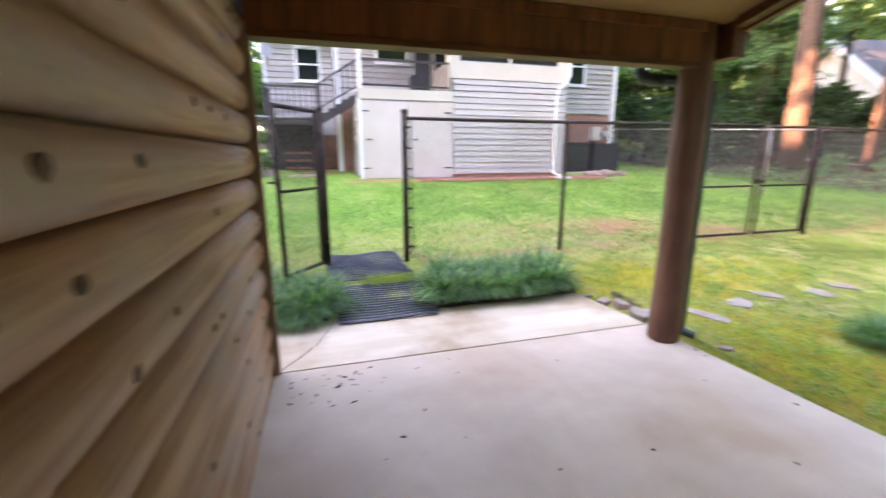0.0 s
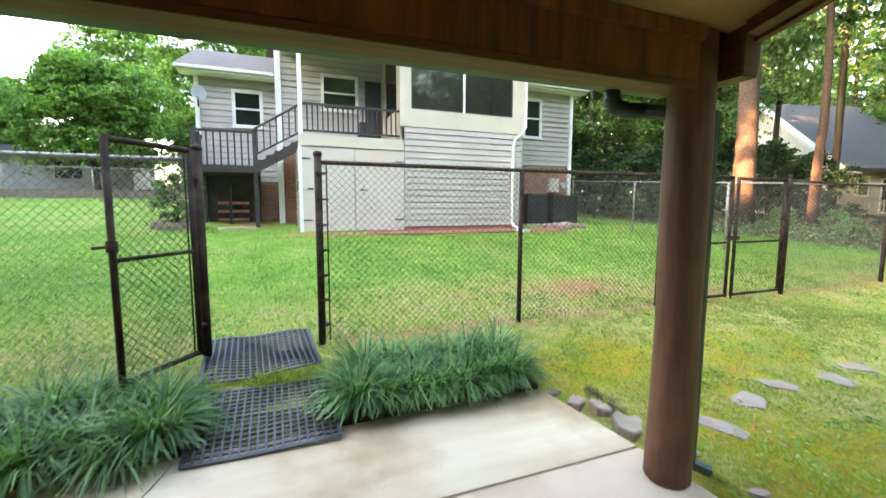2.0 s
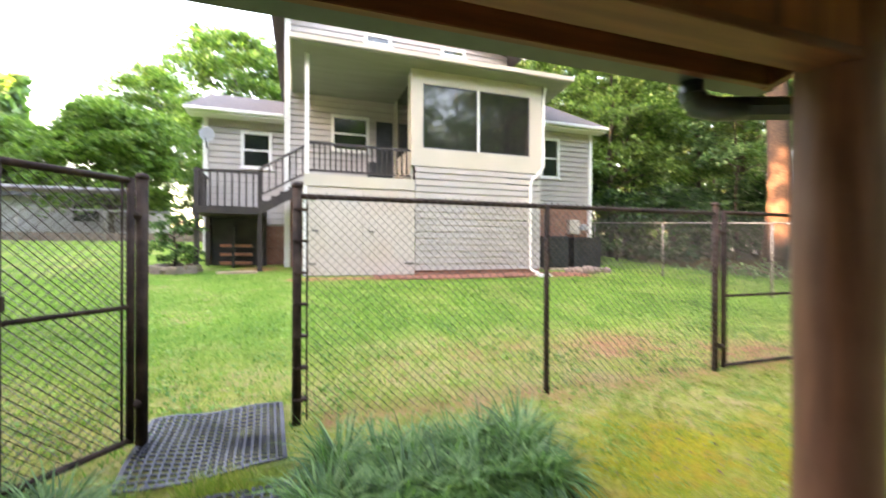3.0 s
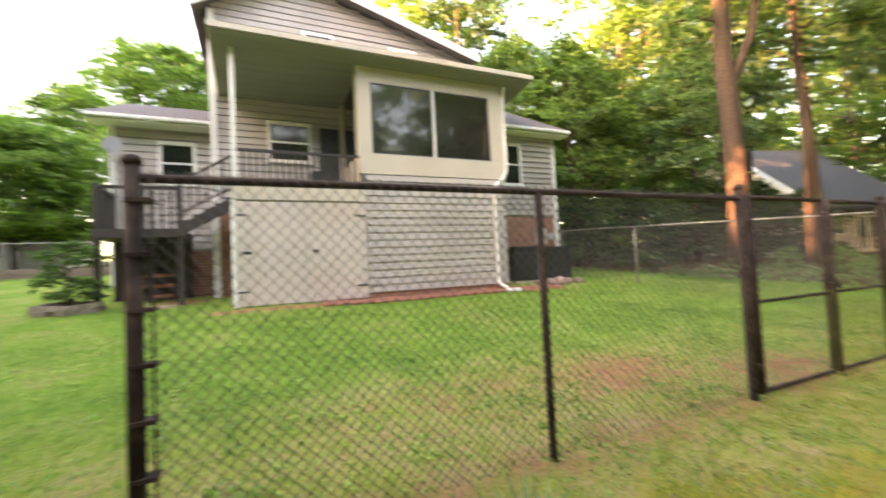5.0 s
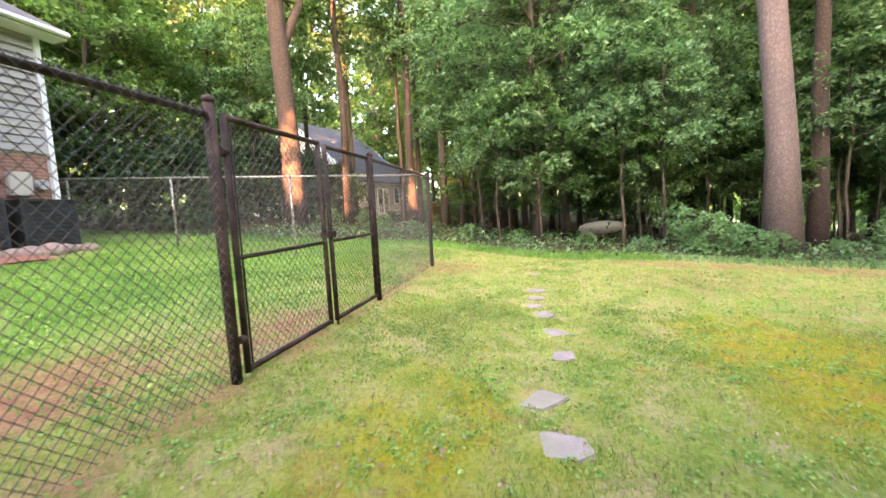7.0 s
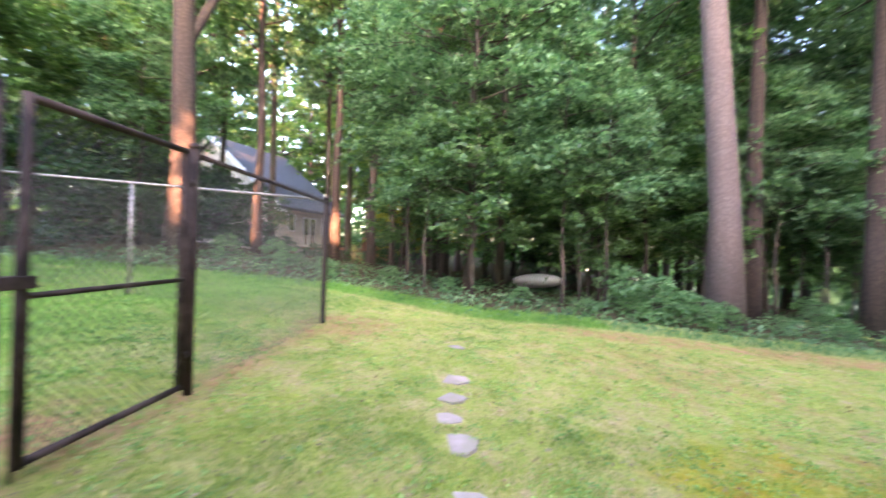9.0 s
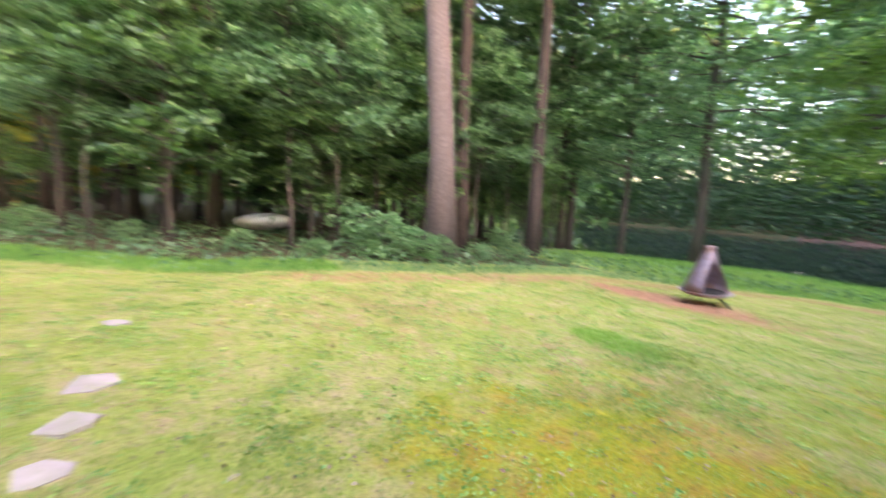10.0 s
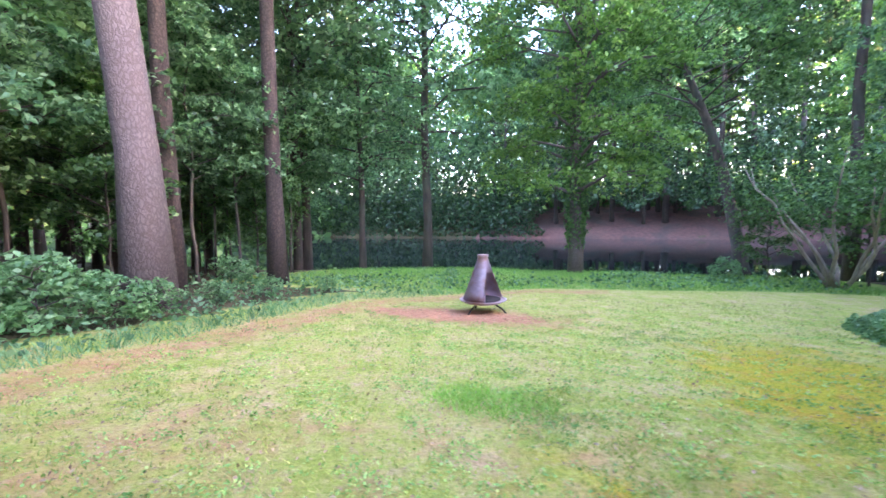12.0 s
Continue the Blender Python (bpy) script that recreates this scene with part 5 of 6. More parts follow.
for j in range(len(rows) - 1):
    for k in range(N):
        a = 2 * math.pi * (k + 0.5) / N - open_dir
        a = (a + math.pi) % (2 * math.pi) - math.pi
        half = [0.80, 0.76, 0.66, 0.46, 0, 0, 0][j]
        if abs(a) > half:
            bm.faces.new((ringv[j][k], ringv[j][(k + 1) % N], ringv[j + 1][(k + 1) % N], ringv[j + 1][k]))
bmesh.ops.solidify(bm, geom=bm.faces[:], thickness=0.012)
part("hood", bm, RUST, fire, "steel cone with an arched opening", True)
part("collar", tube([(0, 0, 1.08), (0, 0, 1.12)], 0.105, 24), RUST, fire)
bm = bmesh.new()
dish_rows = [(0.0, 0.16), (0.20, 0.17), (0.36, 0.21), (0.43, 0.262), (0.45, 0.268), (0.45, 0.255), (0.40, 0.245), (0.0, 0.20)]
dv = [[bm.verts.new((max(r, 0.002) * math.cos(2 * math.pi * k / 32), max(r, 0.002) * math.sin(2 * math.pi * k / 32), z)) for k in range(32)] for r, z in dish_rows]
for a, b in zip(dv, dv[1:]):
    for k in range(32):
        bm.faces.new((a[k], a[(k + 1) % 32], b[(k + 1) % 32], b[k]))
part("bowl", bm, RUST, fire, "wide rusty bowl under the cone", True)
part("ash", tube([(0, 0, 0.262), (0, 0, 0.275)], 0.34, 20), SOOT, fire, "soot and ash")
for k in range(3):
    a = open_dir + 0.5 + k * 2.094
    part("leg", tube([(0.2 * math.cos(a), 0.2 * math.sin(a), 0.19), (0.36 * math.cos(a), 0.36 * math.sin(a), 0.09), (0.46 * math.cos(a), 0.46 * math.sin(a), -0.02)], 0.016, 6), SOOT, fire)


# ---- plants ----
def grass_clump(name, n, length, spread, mat, seed, width=0.009, arch=1.0):
    """Long arching blades from one crown, three quads each."""
    rng = np.random.default_rng(seed)
    a = rng.uniform(0, 2 * np.pi, n)
    r0 = rng.uniform(0, spread, n)
    lean = rng.uniform(0.15, 1.0, n) ** 0.8 * arch
    L = length * rng.uniform(0.65, 1.15, n)
    base = np.stack([np.cos(a) * r0, np.sin(a) * r0, np.zeros(n)], -1)
    a2 = a + rng.normal(0, 0.5, n)
    out = np.stack([np.cos(a2), np.sin(a2), np.zeros(n)], -1)
    side = np.stack([-np.sin(a2), np.cos(a2), np.zeros(n)], -1)
    v = np.empty((n, 3, 4, 3))
    ts = [0, 0.38, 0.72, 1.0]
    ws = [1.0, 1.0, 0.75, 0.12]

    def at(t):
        ang = lean * (0.35 + 1.45 * t)
        reach = L * t * np.sin(ang) * 0.9
        high = L * t * np.cos(ang * 0.92)
        p = base + out * reach[:, None]
        p[:, 2] += np.maximum(high, 0.015)
        return p

    for i in range(3):
        p, q = at(ts[i]), at(ts[i + 1])
        w0, w1 = width * ws[i] * 0.5, width * ws[i + 1] * 0.5
        v[:, i, 0], v[:, i, 1], v[:, i, 2], v[:, i, 3] = p - side * w0, p + side * w0, q + side * w1, q - side * w1
    me = quads(name, v.reshape(-1, 3), mat)
    return me


def weld(me):
    bm = bmesh.new()
    bm.from_mesh(me)
    bmesh.ops.remove_doubles(bm, verts=bm.verts, dist=1e-5)
    bm.to_mesh(me)
    bm.free()
    return me


LILIES = [weld(grass_clump("lilyturf", 380, 0.40, 0.13, LILY, 300 + k, 0.0135, 1.6)) for k in range(3)]
MONDO = [weld(grass_clump("mondo", 340, 0.20, 0.13, LILY, 320 + k, 0.0062, 1.25)) for k in range(2)]
rng = random.Random(21)


def plant_row(meshes, spots, name, label, group, scale=(0.85, 1.1)):
    for x, y in spots:
        ob = thing(name, label, "plant", group)
        tagged(link("foliage", meshes[rng.randrange(len(meshes))], ob), kind="stuff")
        s = rng.uniform(*scale)
        ob.matrix_basis = pose(x, y, max(gz(x, y), -0.03) + 0.01, 0, 0, rng.uniform(0, 360)) @ Matrix.Diagonal((s, s, s * rng.uniform(0.9, 1.1), 1))


left_bed = [(-0.62, 4.22), (-0.38, 4.09), (-0.15, 4.17), (0.06, 4.09), (0.24, 4.17), (-0.5, 4.6), (-0.25, 4.62), (0.0, 4.55), (0.2, 4.55), (-0.85, 4.5), (-1.1, 4.4)]
right_bed = [(1.52, 4.22), (1.72, 4.17), (1.95, 4.20), (2.18, 4.19), (2.4, 4.20), (2.62, 4.19), (2.83, 4.20), (1.62, 4.62), (1.88, 4.62), (2.12, 4.62), (2.38, 4.60), (2.62, 4.6), (2.85, 4.55)]
plant_row(LILIES, left_bed + right_bed, "lilyturf", "dense clump of arching dark green lilyturf by the patio", "lilyturf along the patio", (0.85, 1.08))
row = [(4.80 + 0.15 * k + 0.09 * (j % 2), 2.25 - 0.20 * j) for j in range(9) for k in range(2)]
plant_row(MONDO, row, "mondo_grass", "low tuft of dark mondo grass in the lawn", "mondo grass row", (1.0, 1.35))
for outline, nm in (([(-1.4, 3.98), (0.34, 3.99), (0.38, 4.75), (-1.4, 4.8)], "soil under the lilyturf"), ([(1.36, 4.04), (3.02, 4.06), (3.05, 4.75), (1.40, 4.8)], "soil under the lilyturf")):
    tagged(part("bed_soil", prism(outline, -0.12, 0.035, 0.01), SOIL), "dark " + nm, "soil", kind="stuff")


def scatter_ground(n, xa, xb, ya, yb, keep, seed):
    r = np.random.default_rng(seed)
    x, y = r.uniform(xa, xb, n), r.uniform(ya, yb, n)
    k = keep(x, y, r)
    x, y = x[k], y[k]
    return np.stack([x, y, land(x, y)], -1), r


def off_slab(x, y):
    return ~((x < 3.40 - 0.045 * y) & (y < 4.15)) & ~((x > 0.40) & (x < 1.30) & (y < 5.72)) & ~((x < 3.1) & (y < 4.78)) & ~((x > 1.2) & (x < 10.6) & (y > 11.85)) & ~((x < 1.2) & (y > 13.4))


def blades(name, pts, h, w, mat, r, label):
    n = len(pts)
    a = r.uniform(0, 2 * np.pi, n)
    hh = h * r.uniform(0.5, 1.3, n)
    side = np.stack([np.cos(a), np.sin(a), np.zeros(n)], -1) * (w * r.uniform(0.7, 1.3, n))[:, None] * 0.5
    tip = pts + np.stack([r.normal(0, 0.6, n) * hh, r.normal(0, 0.6, n) * hh, hh], -1)
    v = np.stack([pts - side, pts + side, tip], 1).reshape(-1, 3)
    ob = new(name, quads(name, v, mat, 3))
    return tagged(ob, label, "grass", kind="stuff")




def off_stones(x, y):
    ok = np.ones(len(x), bool)
    for sx, sy in steps_at:
        ok &= ((x - sx) / 0.12) ** 2 + ((y - sy) / 0.17) ** 2 > 1
    return ok


def mottle(x, y):
    """Tufts and gaps a hand to an arm across, from -1 to 1."""
    a = np.sin(x * 9.1 + 2.1 * np.sin(y * 4.3)) * np.sin(y * 10.3 + 1.9 * np.sin(x * 3.7))
    b = np.sin(x * 21.7 + 1.7 * np.sin(y * 13.1)) * np.sin(y * 19.3 + 2.3 * np.sin(x * 11.9))
    c = np.sin(x * 3.1 + 1.5 * np.sin(y * 2.2)) * np.sin(y * 3.7 + 1.3 * np.sin(x * 1.9))
    return np.clip(0.5 * a + 0.4 * b + 0.45 * c, -1, 1)


tufted = lambda x, y, r: r.uniform(size=len(x)) < np.clip(0.58 + 1.1 * mottle(x, y), 0.08, 1)
thin = lambda x, y, r: off_stones(x, y) & (r.uniform(size=len(x)) > np.maximum(0.95 * cover(x, y)[0], 0.72 * cover(x, y)[1]))
near = lambda x, y, r: off_slab(x, y) & (beyond(x, y) < 0.1) & thin(x, y, r) & tufted(x, y, r) & (r.uniform(size=len(x)) < np.clip(1.25 - 0.085 * np.hypot(x - 6.5, y - 3.0), 0.12, 1))
p, r = scatter_ground(290000, 3.3, 15.5, -10.5, 5.4, near, 401)
blades("lawn_grass", p, 0.036, 0.0075, BLADE, r, "short yellow-green mown grass of the back lawn")
fore = lambda x, y, r: off_slab(x, y) & thin(x, y, r) & tufted(x, y, r)
p, r = scatter_ground(230000, 3.1, 8.8, -1.5, 5.3, fore, 411)
blades("lawn_turf", p, 0.026, 0.006, BLADE, r, "fine short turf of the near lawn")
patch = lambda x, y, r: near(x, y, r) & (np.sin(x * 2.9 + 1.3 * np.sin(y * 1.7)) * np.sin(y * 3.3 + 1.1 * np.sin(x * 2.1)) + 0.5 * np.sin(x * 7.1 + y * 5.3) > r.uniform(0.0, 0.75, len(x)))
p, r = scatter_ground(190000, 3.3, 15.0, -8.5, 5.3, patch, 402)
p[:, 2] += 0.012
tagged(new("lawn_clover", leaves("lawn_clover", p, 0.022, CLOVER, r, 3.0, 0.75)), "clover and small weeds in the lawn", "grass", kind="stuff")
p, r = scatter_ground(10000, 3.3, 15.0, -8.5, 5.3, lambda x, y, r: off_slab(x, y) & off_stones(x, y) & (beyond(x, y) < 0.1), 407)
p[:, 2] += 0.016
tagged(new("lawn_litter", leaves("lawn_litter", p, 0.032, DEAD, r, 6.0, 0.55)), "dry brown leaves lying in the lawn", "leaves", kind="stuff")
p, r = scatter_ground(230000, 3.3, 14.0, -6.5, 5.3, lambda x, y, r: off_slab(x, y) & off_stones(x, y) & (beyond(x, y) < 0) & (cover(x, y)[0] < 0.75) & (mottle(x * 1.3 + 4, y * 1.3) > r.uniform(0.12, 0.55, len(x))) & (r.uniform(size=len(x)) < np.clip(1.3 - 0.09 * np.hypot(x - 6.5, y - 3.0), 0.15, 1)), 412)
p[:, 2] += r.uniform(0.012, 0.03, len(p))
tagged(new("lawn_weeds", leaves("lawn_weeds", p, 0.029, CLOVER, r, 2.0, 0.5)), "tufts of broad-leaved weeds in the lawn", "weeds", kind="stuff")
p, r = scatter_ground(165000, -6, 14.5, 4.75, 16.0, lambda x, y, r: off_slab(x, y) & thin(x, y, r) & ((y > 5.3) | (x < 3.1)) & (r.uniform(size=len(x)) < np.clip(1.3 - 0.1 * (y - 5.3), 0.3, 1)), 403)
blades("yard_grass", p, 0.045, 0.011, BLADE_LUSH, r, "lush green grass of the neighbour's yard")
p, r = scatter_ground(80000, -3.0, 11.3, 5.35, 11.0, lambda x, y, r: off_slab(x, y) & thin(x, y, r) & (mottle(x + 7, y) > r.uniform(-0.1, 0.7, len(x))) & (r.uniform(size=len(x)) < np.clip(1.2 - 0.16 * (y - 5.3), 0.1, 1)), 408)
p[:, 2] += 0.018
tagged(new("yard_weeds", leaves("yard_weeds", p, 0.042, CLOVER, r, 2.0, 0.7)), "broad-leaved weeds along the fence", "weeds", kind="stuff")
p, r = scatter_ground(5200, 8.2, 9.9, -1.55, -0.35, lambda x, y, r: ((x - 9.15) / 0.62) ** 2 + ((y + 0.97) / 0.36) ** 2 < r.uniform(0.15, 1, len(x)), 404)
blades("grass_tuft", p, 0.060, 0.010, TUFT, r, "taller bright green tuft in the lawn")
p, r = scatter_ground(280000, 1.0, 19.0, -17.0, 12.0, lambda x, y, r: (beyond(x, y) > -0.05) & ((beyond(x, y) < np.where(y > 0.5, 1.25, 0.8)) | ((y < -7.5) & (x < 19))) & ((y > 0.5) | (r.uniform(size=len(x)) < 0.55)) & (land(x, y) > POND_Z) & ((y < 5.2) | (x > 12.5)), 405)
shady = (p[:, 1] < 0.5) & (p[:, 1] > -7.5)
blades("edge_grass", p[~shady], 0.12, 0.011, BLADE_LUSH, r, "unmown bright grass along the woods' edge")
blades("edge_sedge", p[shady], 0.16, 0.014, GCOVER, r, "bluish-green sedge along the shaded edge of the woods")
p, r = scatter_ground(30000, 2.0, 24.0, -15.0, 13.0, lambda x, y, r: (beyond(x, y) > 0.3) & (beyond(x, y) < 8.0) & ((y < 5.2) | (x > 12.5)) & (r.uniform(size=len(x)) < 0.8), 406)
p[:, 2] += r.gamma(2.0, 0.06, len(p))
tagged(new("edge_weeds", leaves("edge_weeds", p, 0.12, LEAF_BLUE, r, 1.6, 0.6)), "leafy undergrowth at the edge of the woods", "weeds", kind="stuff")

r = np.random.default_rng(409)
x, y = r.uniform(0.36, 1.42, 2600), 4.70 + r.normal(0, 0.055, 2600)
k = np.sin(x * 7.0 + 0.6) + 0.6 * np.sin(x * 17.0) > r.uniform(-1.1, 1.0, 2600)
x, y = x[k], y[k]
blades("gap_grass", np.stack([x, y, np.full(len(x), 0.10)], -1), 0.10, 0.010, BLADE, r, "grass growing up between the two rubber mats")
# groundcover bed beside the lawn
r = np.random.default_rng(410)
n = 36000
x, y = r.uniform(2.2, 5.3, n), r.uniform(-6.6, -1.2, n)
rim = 5.26 + 0.11 * (y + 1.2)
k = (x < rim - 0.12 * np.abs(np.sin(y * 1.3))) & (y > -5.8 - 0.4 * (5.3 - x))
x, y, rim = x[k], y[k], rim[k]
dome = 0.38 * np.clip((rim + 0.07 - x) / 0.5, 0, 1) ** 0.5 * np.clip((y + 6.5) / 0.6, 0, 1) ** 0.5
z = land(x, y) + dome * r.uniform(0.35, 1.0, len(x)) ** 0.5 + 0.03 * np.sin(5 * x) * np.cos(4 * y)
tagged(new("groundcover", leaves("groundcover", np.stack([x, y, z], -1), 0.085, GCOVER, r, 1.2, 0.55)), "bluish-green leafy groundcover filling a bed", "groundcover", kind="stuff")
y, out = r.uniform(-6.3, -1.15, 5200), np.abs(r.normal(0, 0.07, 5200))
x = 5.10 + 0.11 * (y + 1.2) + out
z = land(x, y) + r.uniform(0.02, 1.0, 5200) * np.clip(0.24 - 1.1 * out, 0.03, 0.24)
tagged(new("groundcover", leaves("groundcover", np.stack([x, y, z], -1), 0.075, GCOVER, r, 1.0, 0.55)), "loose leafy shoots along the groundcover's edge", "groundcover", kind="stuff")
bm = bmesh.new()
bmesh.ops.create_grid(bm, x_segments=20, y_segments=50, size=0.5, matrix=Matrix.Translation((4.1, -3.6, 0)) @ Matrix.Diagonal((1.9, 4.6, 1, 1)))
for v in bm.verts:
    v.co.z = gz(v.co.x, v.co.y) + (0.02 if v.co.x < 5.15 + 0.11 * (v.co.y + 1.2) and -6.6 < v.co.y < -1.2 else -0.05)
tagged(part("bed_soil", bm, SOIL), "dark soil under the groundcover", "soil", kind="stuff")


def tree_parts(seed, height, girth, crown_z, radius, tips, per, leaf, flat=0.5, clump=0.8, lean=(0, 0), skirt=0.0, trunk_sides=12, slim=0.55):
    """Trunk and limbs in one mesh, leaves in another: limbs fork from the trunk, leaves gather in flat sprays round the tips."""
    rng = random.Random(seed)
    nr = np.random.default_rng(seed)
    bm = bmesh.new()
    k = 9
    line = [Vector((lean[0] * (i / k) ** 1.4 * height + 0.05 * math.sin(i * 1.3 + seed) * (i > 0), lean[1] * (i / k) ** 1.4 * height + 0.05 * math.cos(i * 1.7 + seed) * (i > 0), height * i / k - (0.15 if i == 0 else 0))) for i in range(k + 1)]
    rad = [girth * (1.0 - 0.62 * (i / k) - 0.26 * (i / k) ** 3) * (1.3 if i == 0 else 1) for i in range(k + 1)]
    tube(line, rad, trunk_sides, bm)
    ends = []
    for i in range(tips):
        t = crown_z + (1 - crown_z) * (i + rng.random()) / tips
        t = min(t, 0.985)
        j = min(int(t * k), k - 1)
        p = line[j].lerp(line[j + 1], t * k - j)
        a = i * 2.399 + rng.uniform(-0.4, 0.4)
        env = math.sin(math.pi * min(1, (t - crown_z) / (1 - crown_z) * 0.82 + 0.18)) ** 0.6
        reach = radius * env * rng.uniform(0.55, 1.08)
        rise = reach * rng.uniform(0.05, 0.45) - skirt * reach
        tip = p + Vector((math.cos(a) * reach, math.sin(a) * reach, rise))
        mid = p.lerp(tip, 0.5) + Vector((0, 0, 0.12 * reach))
        r0 = max(0.012, min(girth * 0.32 * (1 - t) + 0.015, 0.11))
        tube([p, mid, tip], [r0, r0 * 0.6, r0 * 0.18], 5, bm, False)
        ends += [tip, mid.lerp(tip, 0.55)]
        if reach > 1.0:
            for s in (-1, 1):
                b = a + s * rng.uniform(0.5, 0.9)
                e = mid + Vector((math.cos(b) * reach * 0.45, math.sin(b) * reach * 0.45, rise * 0.35 - skirt * 0.2))
                tube([mid, e], [r0 * 0.5, r0 * 0.15], 4, bm, False)
                ends.append(e)
    E = np.array([list(e) for e in ends])
    m = max(3, per // 14)
    q = np.repeat(E, m, axis=0)                                   # drooping twigs from each end, leaves in pairs along them
    a = nr.uniform(0, 2 * np.pi, len(q))
    ln = clump * nr.uniform(0.7, 1.9, len(q))
    q = q + nr.normal(size=q.shape) * clump * 0.35 * np.array([1, 1, flat * 1.6])
    lift, drop = nr.uniform(-0.1, 0.45, len(q)), nr.uniform(0.25, 0.9, len(q))
    s = nr.uniform(0.08, 1.0, (len(q), per // m))
    side = nr.choice([-1.0, 1.0], s.shape) * leaf * nr.uniform(0.2, 0.75, s.shape)
    x = q[:, 0, None] + np.cos(a)[:, None] * s * ln[:, None] - np.sin(a)[:, None] * side
    y = q[:, 1, None] + np.sin(a)[:, None] * s * ln[:, None] + np.cos(a)[:, None] * side
    z = q[:, 2, None] + ln[:, None] * (lift[:, None] * s - drop[:, None] * s * s) + nr.normal(0, leaf * 0.2, s.shape)
    c = np.stack([x, y, z], -1).reshape(-1, 3)
    return bm, c, nr


def tree(name, label, category, mats, at, group="", **kw):
    bark, leafm = mats
    leaf = kw["leaf"]
    bm, c, nr = tree_parts(**kw)
    t = thing(name, label, category, group)
    part("trunk", bm, bark, t, smooth=True)
    link("crown", leaves("crown", c, leaf, leafm, nr, 1.3, kw.get("slim", 0.55)), t)
    t.location = at
    return t


def stand(t, x, y, s=1.0, turn=0.0, dz=0.0):
    t.matrix_basis = pose(x, y, gz(x, y) + dz, 0, 0, turn) @ Matrix.Diagonal((s, s, s, 1))
    return t


def again(t, x, y, s=1.0, turn=0.0, sz=None):
    c = copy_thing(t, pose(x, y, gz(x, y), 0, 0, turn))
    c.scale = (s, s, sz or s)
    return c


# trees that stand out
t = tree("pine_tree", "tall pine with a thick reddish trunk catching low sun", "tree", (BARK_RED, LEAF_MID), (0, 0, 0), seed=1, height=24, girth=0.40, crown_z=0.36, radius=4.2, tips=34, per=95, leaf=0.24, clump=0.75)
part("limb", tube([(0, 0, 6.6), (0.22, -0.22, 7.4), (0.62, -0.60, 8.7), (0.95, -0.95, 11.5), (1.1, -1.2, 14.5)], [0.15, 0.17, 0.14, 0.11, 0.06], 10), BARK_RED, t, "forking limb", True)
stand(t, 18.3, 12.6)
t = tree("pine_tree", "tall pine with a thick pinkish-grey trunk at the lawn's edge", "tree", (BARK, LEAF_MID), (0, 0, 0), seed=2, height=25, girth=0.38, crown_z=0.42, radius=4.5, tips=34, per=95, leaf=0.24, clump=0.8, lean=(0.045, 0.07))
stand(t, 16.3, -3.1, 1.0, 0, 0.1)
t = tree("pine_tree", "slimmer dark pine just behind the larger one", "tree", (BARK_RED, LEAF_MID), (0, 0, 0), seed=3, height=22, girth=0.24, crown_z=0.45, radius=3.6, tips=26, per=80, leaf=0.24, clump=0.75)
stand(t, 18.35, -5.05)
t = tree("hardwood_tree", "dark-trunked hardwood standing on the pond's bank", "tree", (BARK_RED, LEAF_BLUE), (0, 0, 0), seed=4, height=22, girth=0.25, crown_z=0.42, radius=4.8, tips=44, per=110, leaf=0.22, clump=0.85, skirt=0.15)
stand(t, 17.4, -7.6)
for x, y, g, seed, bark, what in ((24.5, 9.55, 0.22, 41, BARK_RED, "slim reddish pine catching low sun in the woods"), (24.8, 7.9, 0.20, 42, BARK_DARK, "slim dark pine standing in the woods"), (22.4, 12.2, 0.19, 43, BARK_RED, "slim pine beside the thick reddish one")):
    t = tree("pine_tree", what, "tree", (bark, LEAF_MID), (0, 0, 0), seed=seed, height=20, girth=g, crown_z=0.42, radius=3.4, tips=26, per=85, leaf=0.22, clump=0.75)
    stand(t, x, y)
t = tree("layered_tree", "broad tree with light layered sprays over the lawn's edge", "tree", (BARK_DARK, LEAF_BLUE), (0, 0, 0), seed=44, height=13, girth=0.15, crown_z=0.22, radius=4.4, tips=66, per=120, leaf=0.185, clump=0.72, flat=0.22, skirt=0.12, slim=0.5)
stand(t, 18.8, 3.3)
t = tree("ivy_tree", "ivy-clad tree with drooping bright foliage on the pond's bank", "tree", (BARK, LEAF_LIME), (0, 0, 0), seed=5, height=19, girth=0.27, crown_z=0.16, radius=4.6, tips=64, per=150, leaf=0.19, clump=0.72, skirt=0.2)
stand(t, 9.35, -15.9)
nr = np.random.default_rng(50)
a, z = nr.uniform(0, 6.28, 5200), nr.uniform(1.0, 11, 5200)
rr = 0.27 + nr.gamma(1.5, 0.10, 5200) * np.clip(z / 4, 0.3, 1.2)
link("ivy", leaves("ivy", np.stack([rr * np.cos(a), rr * np.sin(a), z], -1), 0.14, LEAF_MID, nr, 0.6, 0.8), t, "ivy wrapped round the trunk")
t = tree("leaning_tree", "dark tree leaning over the pond", "tree", (BARK_DARK, LEAF_MID), (0, 0, 0), seed=6, height=15, girth=0.30, crown_z=0.48, radius=5.2, tips=38, per=140, leaf=0.22, clump=0.85, lean=(0.30, 0.0))
stand(t, 2.0, -21.3, 1, 0, 0.35)
lilac = thing("multi_stem_tree", "pale twisting multi-stemmed small tree by the lawn's corner", "tree")
rng2 = random.Random(77)
bm = bmesh.new()
ends = []
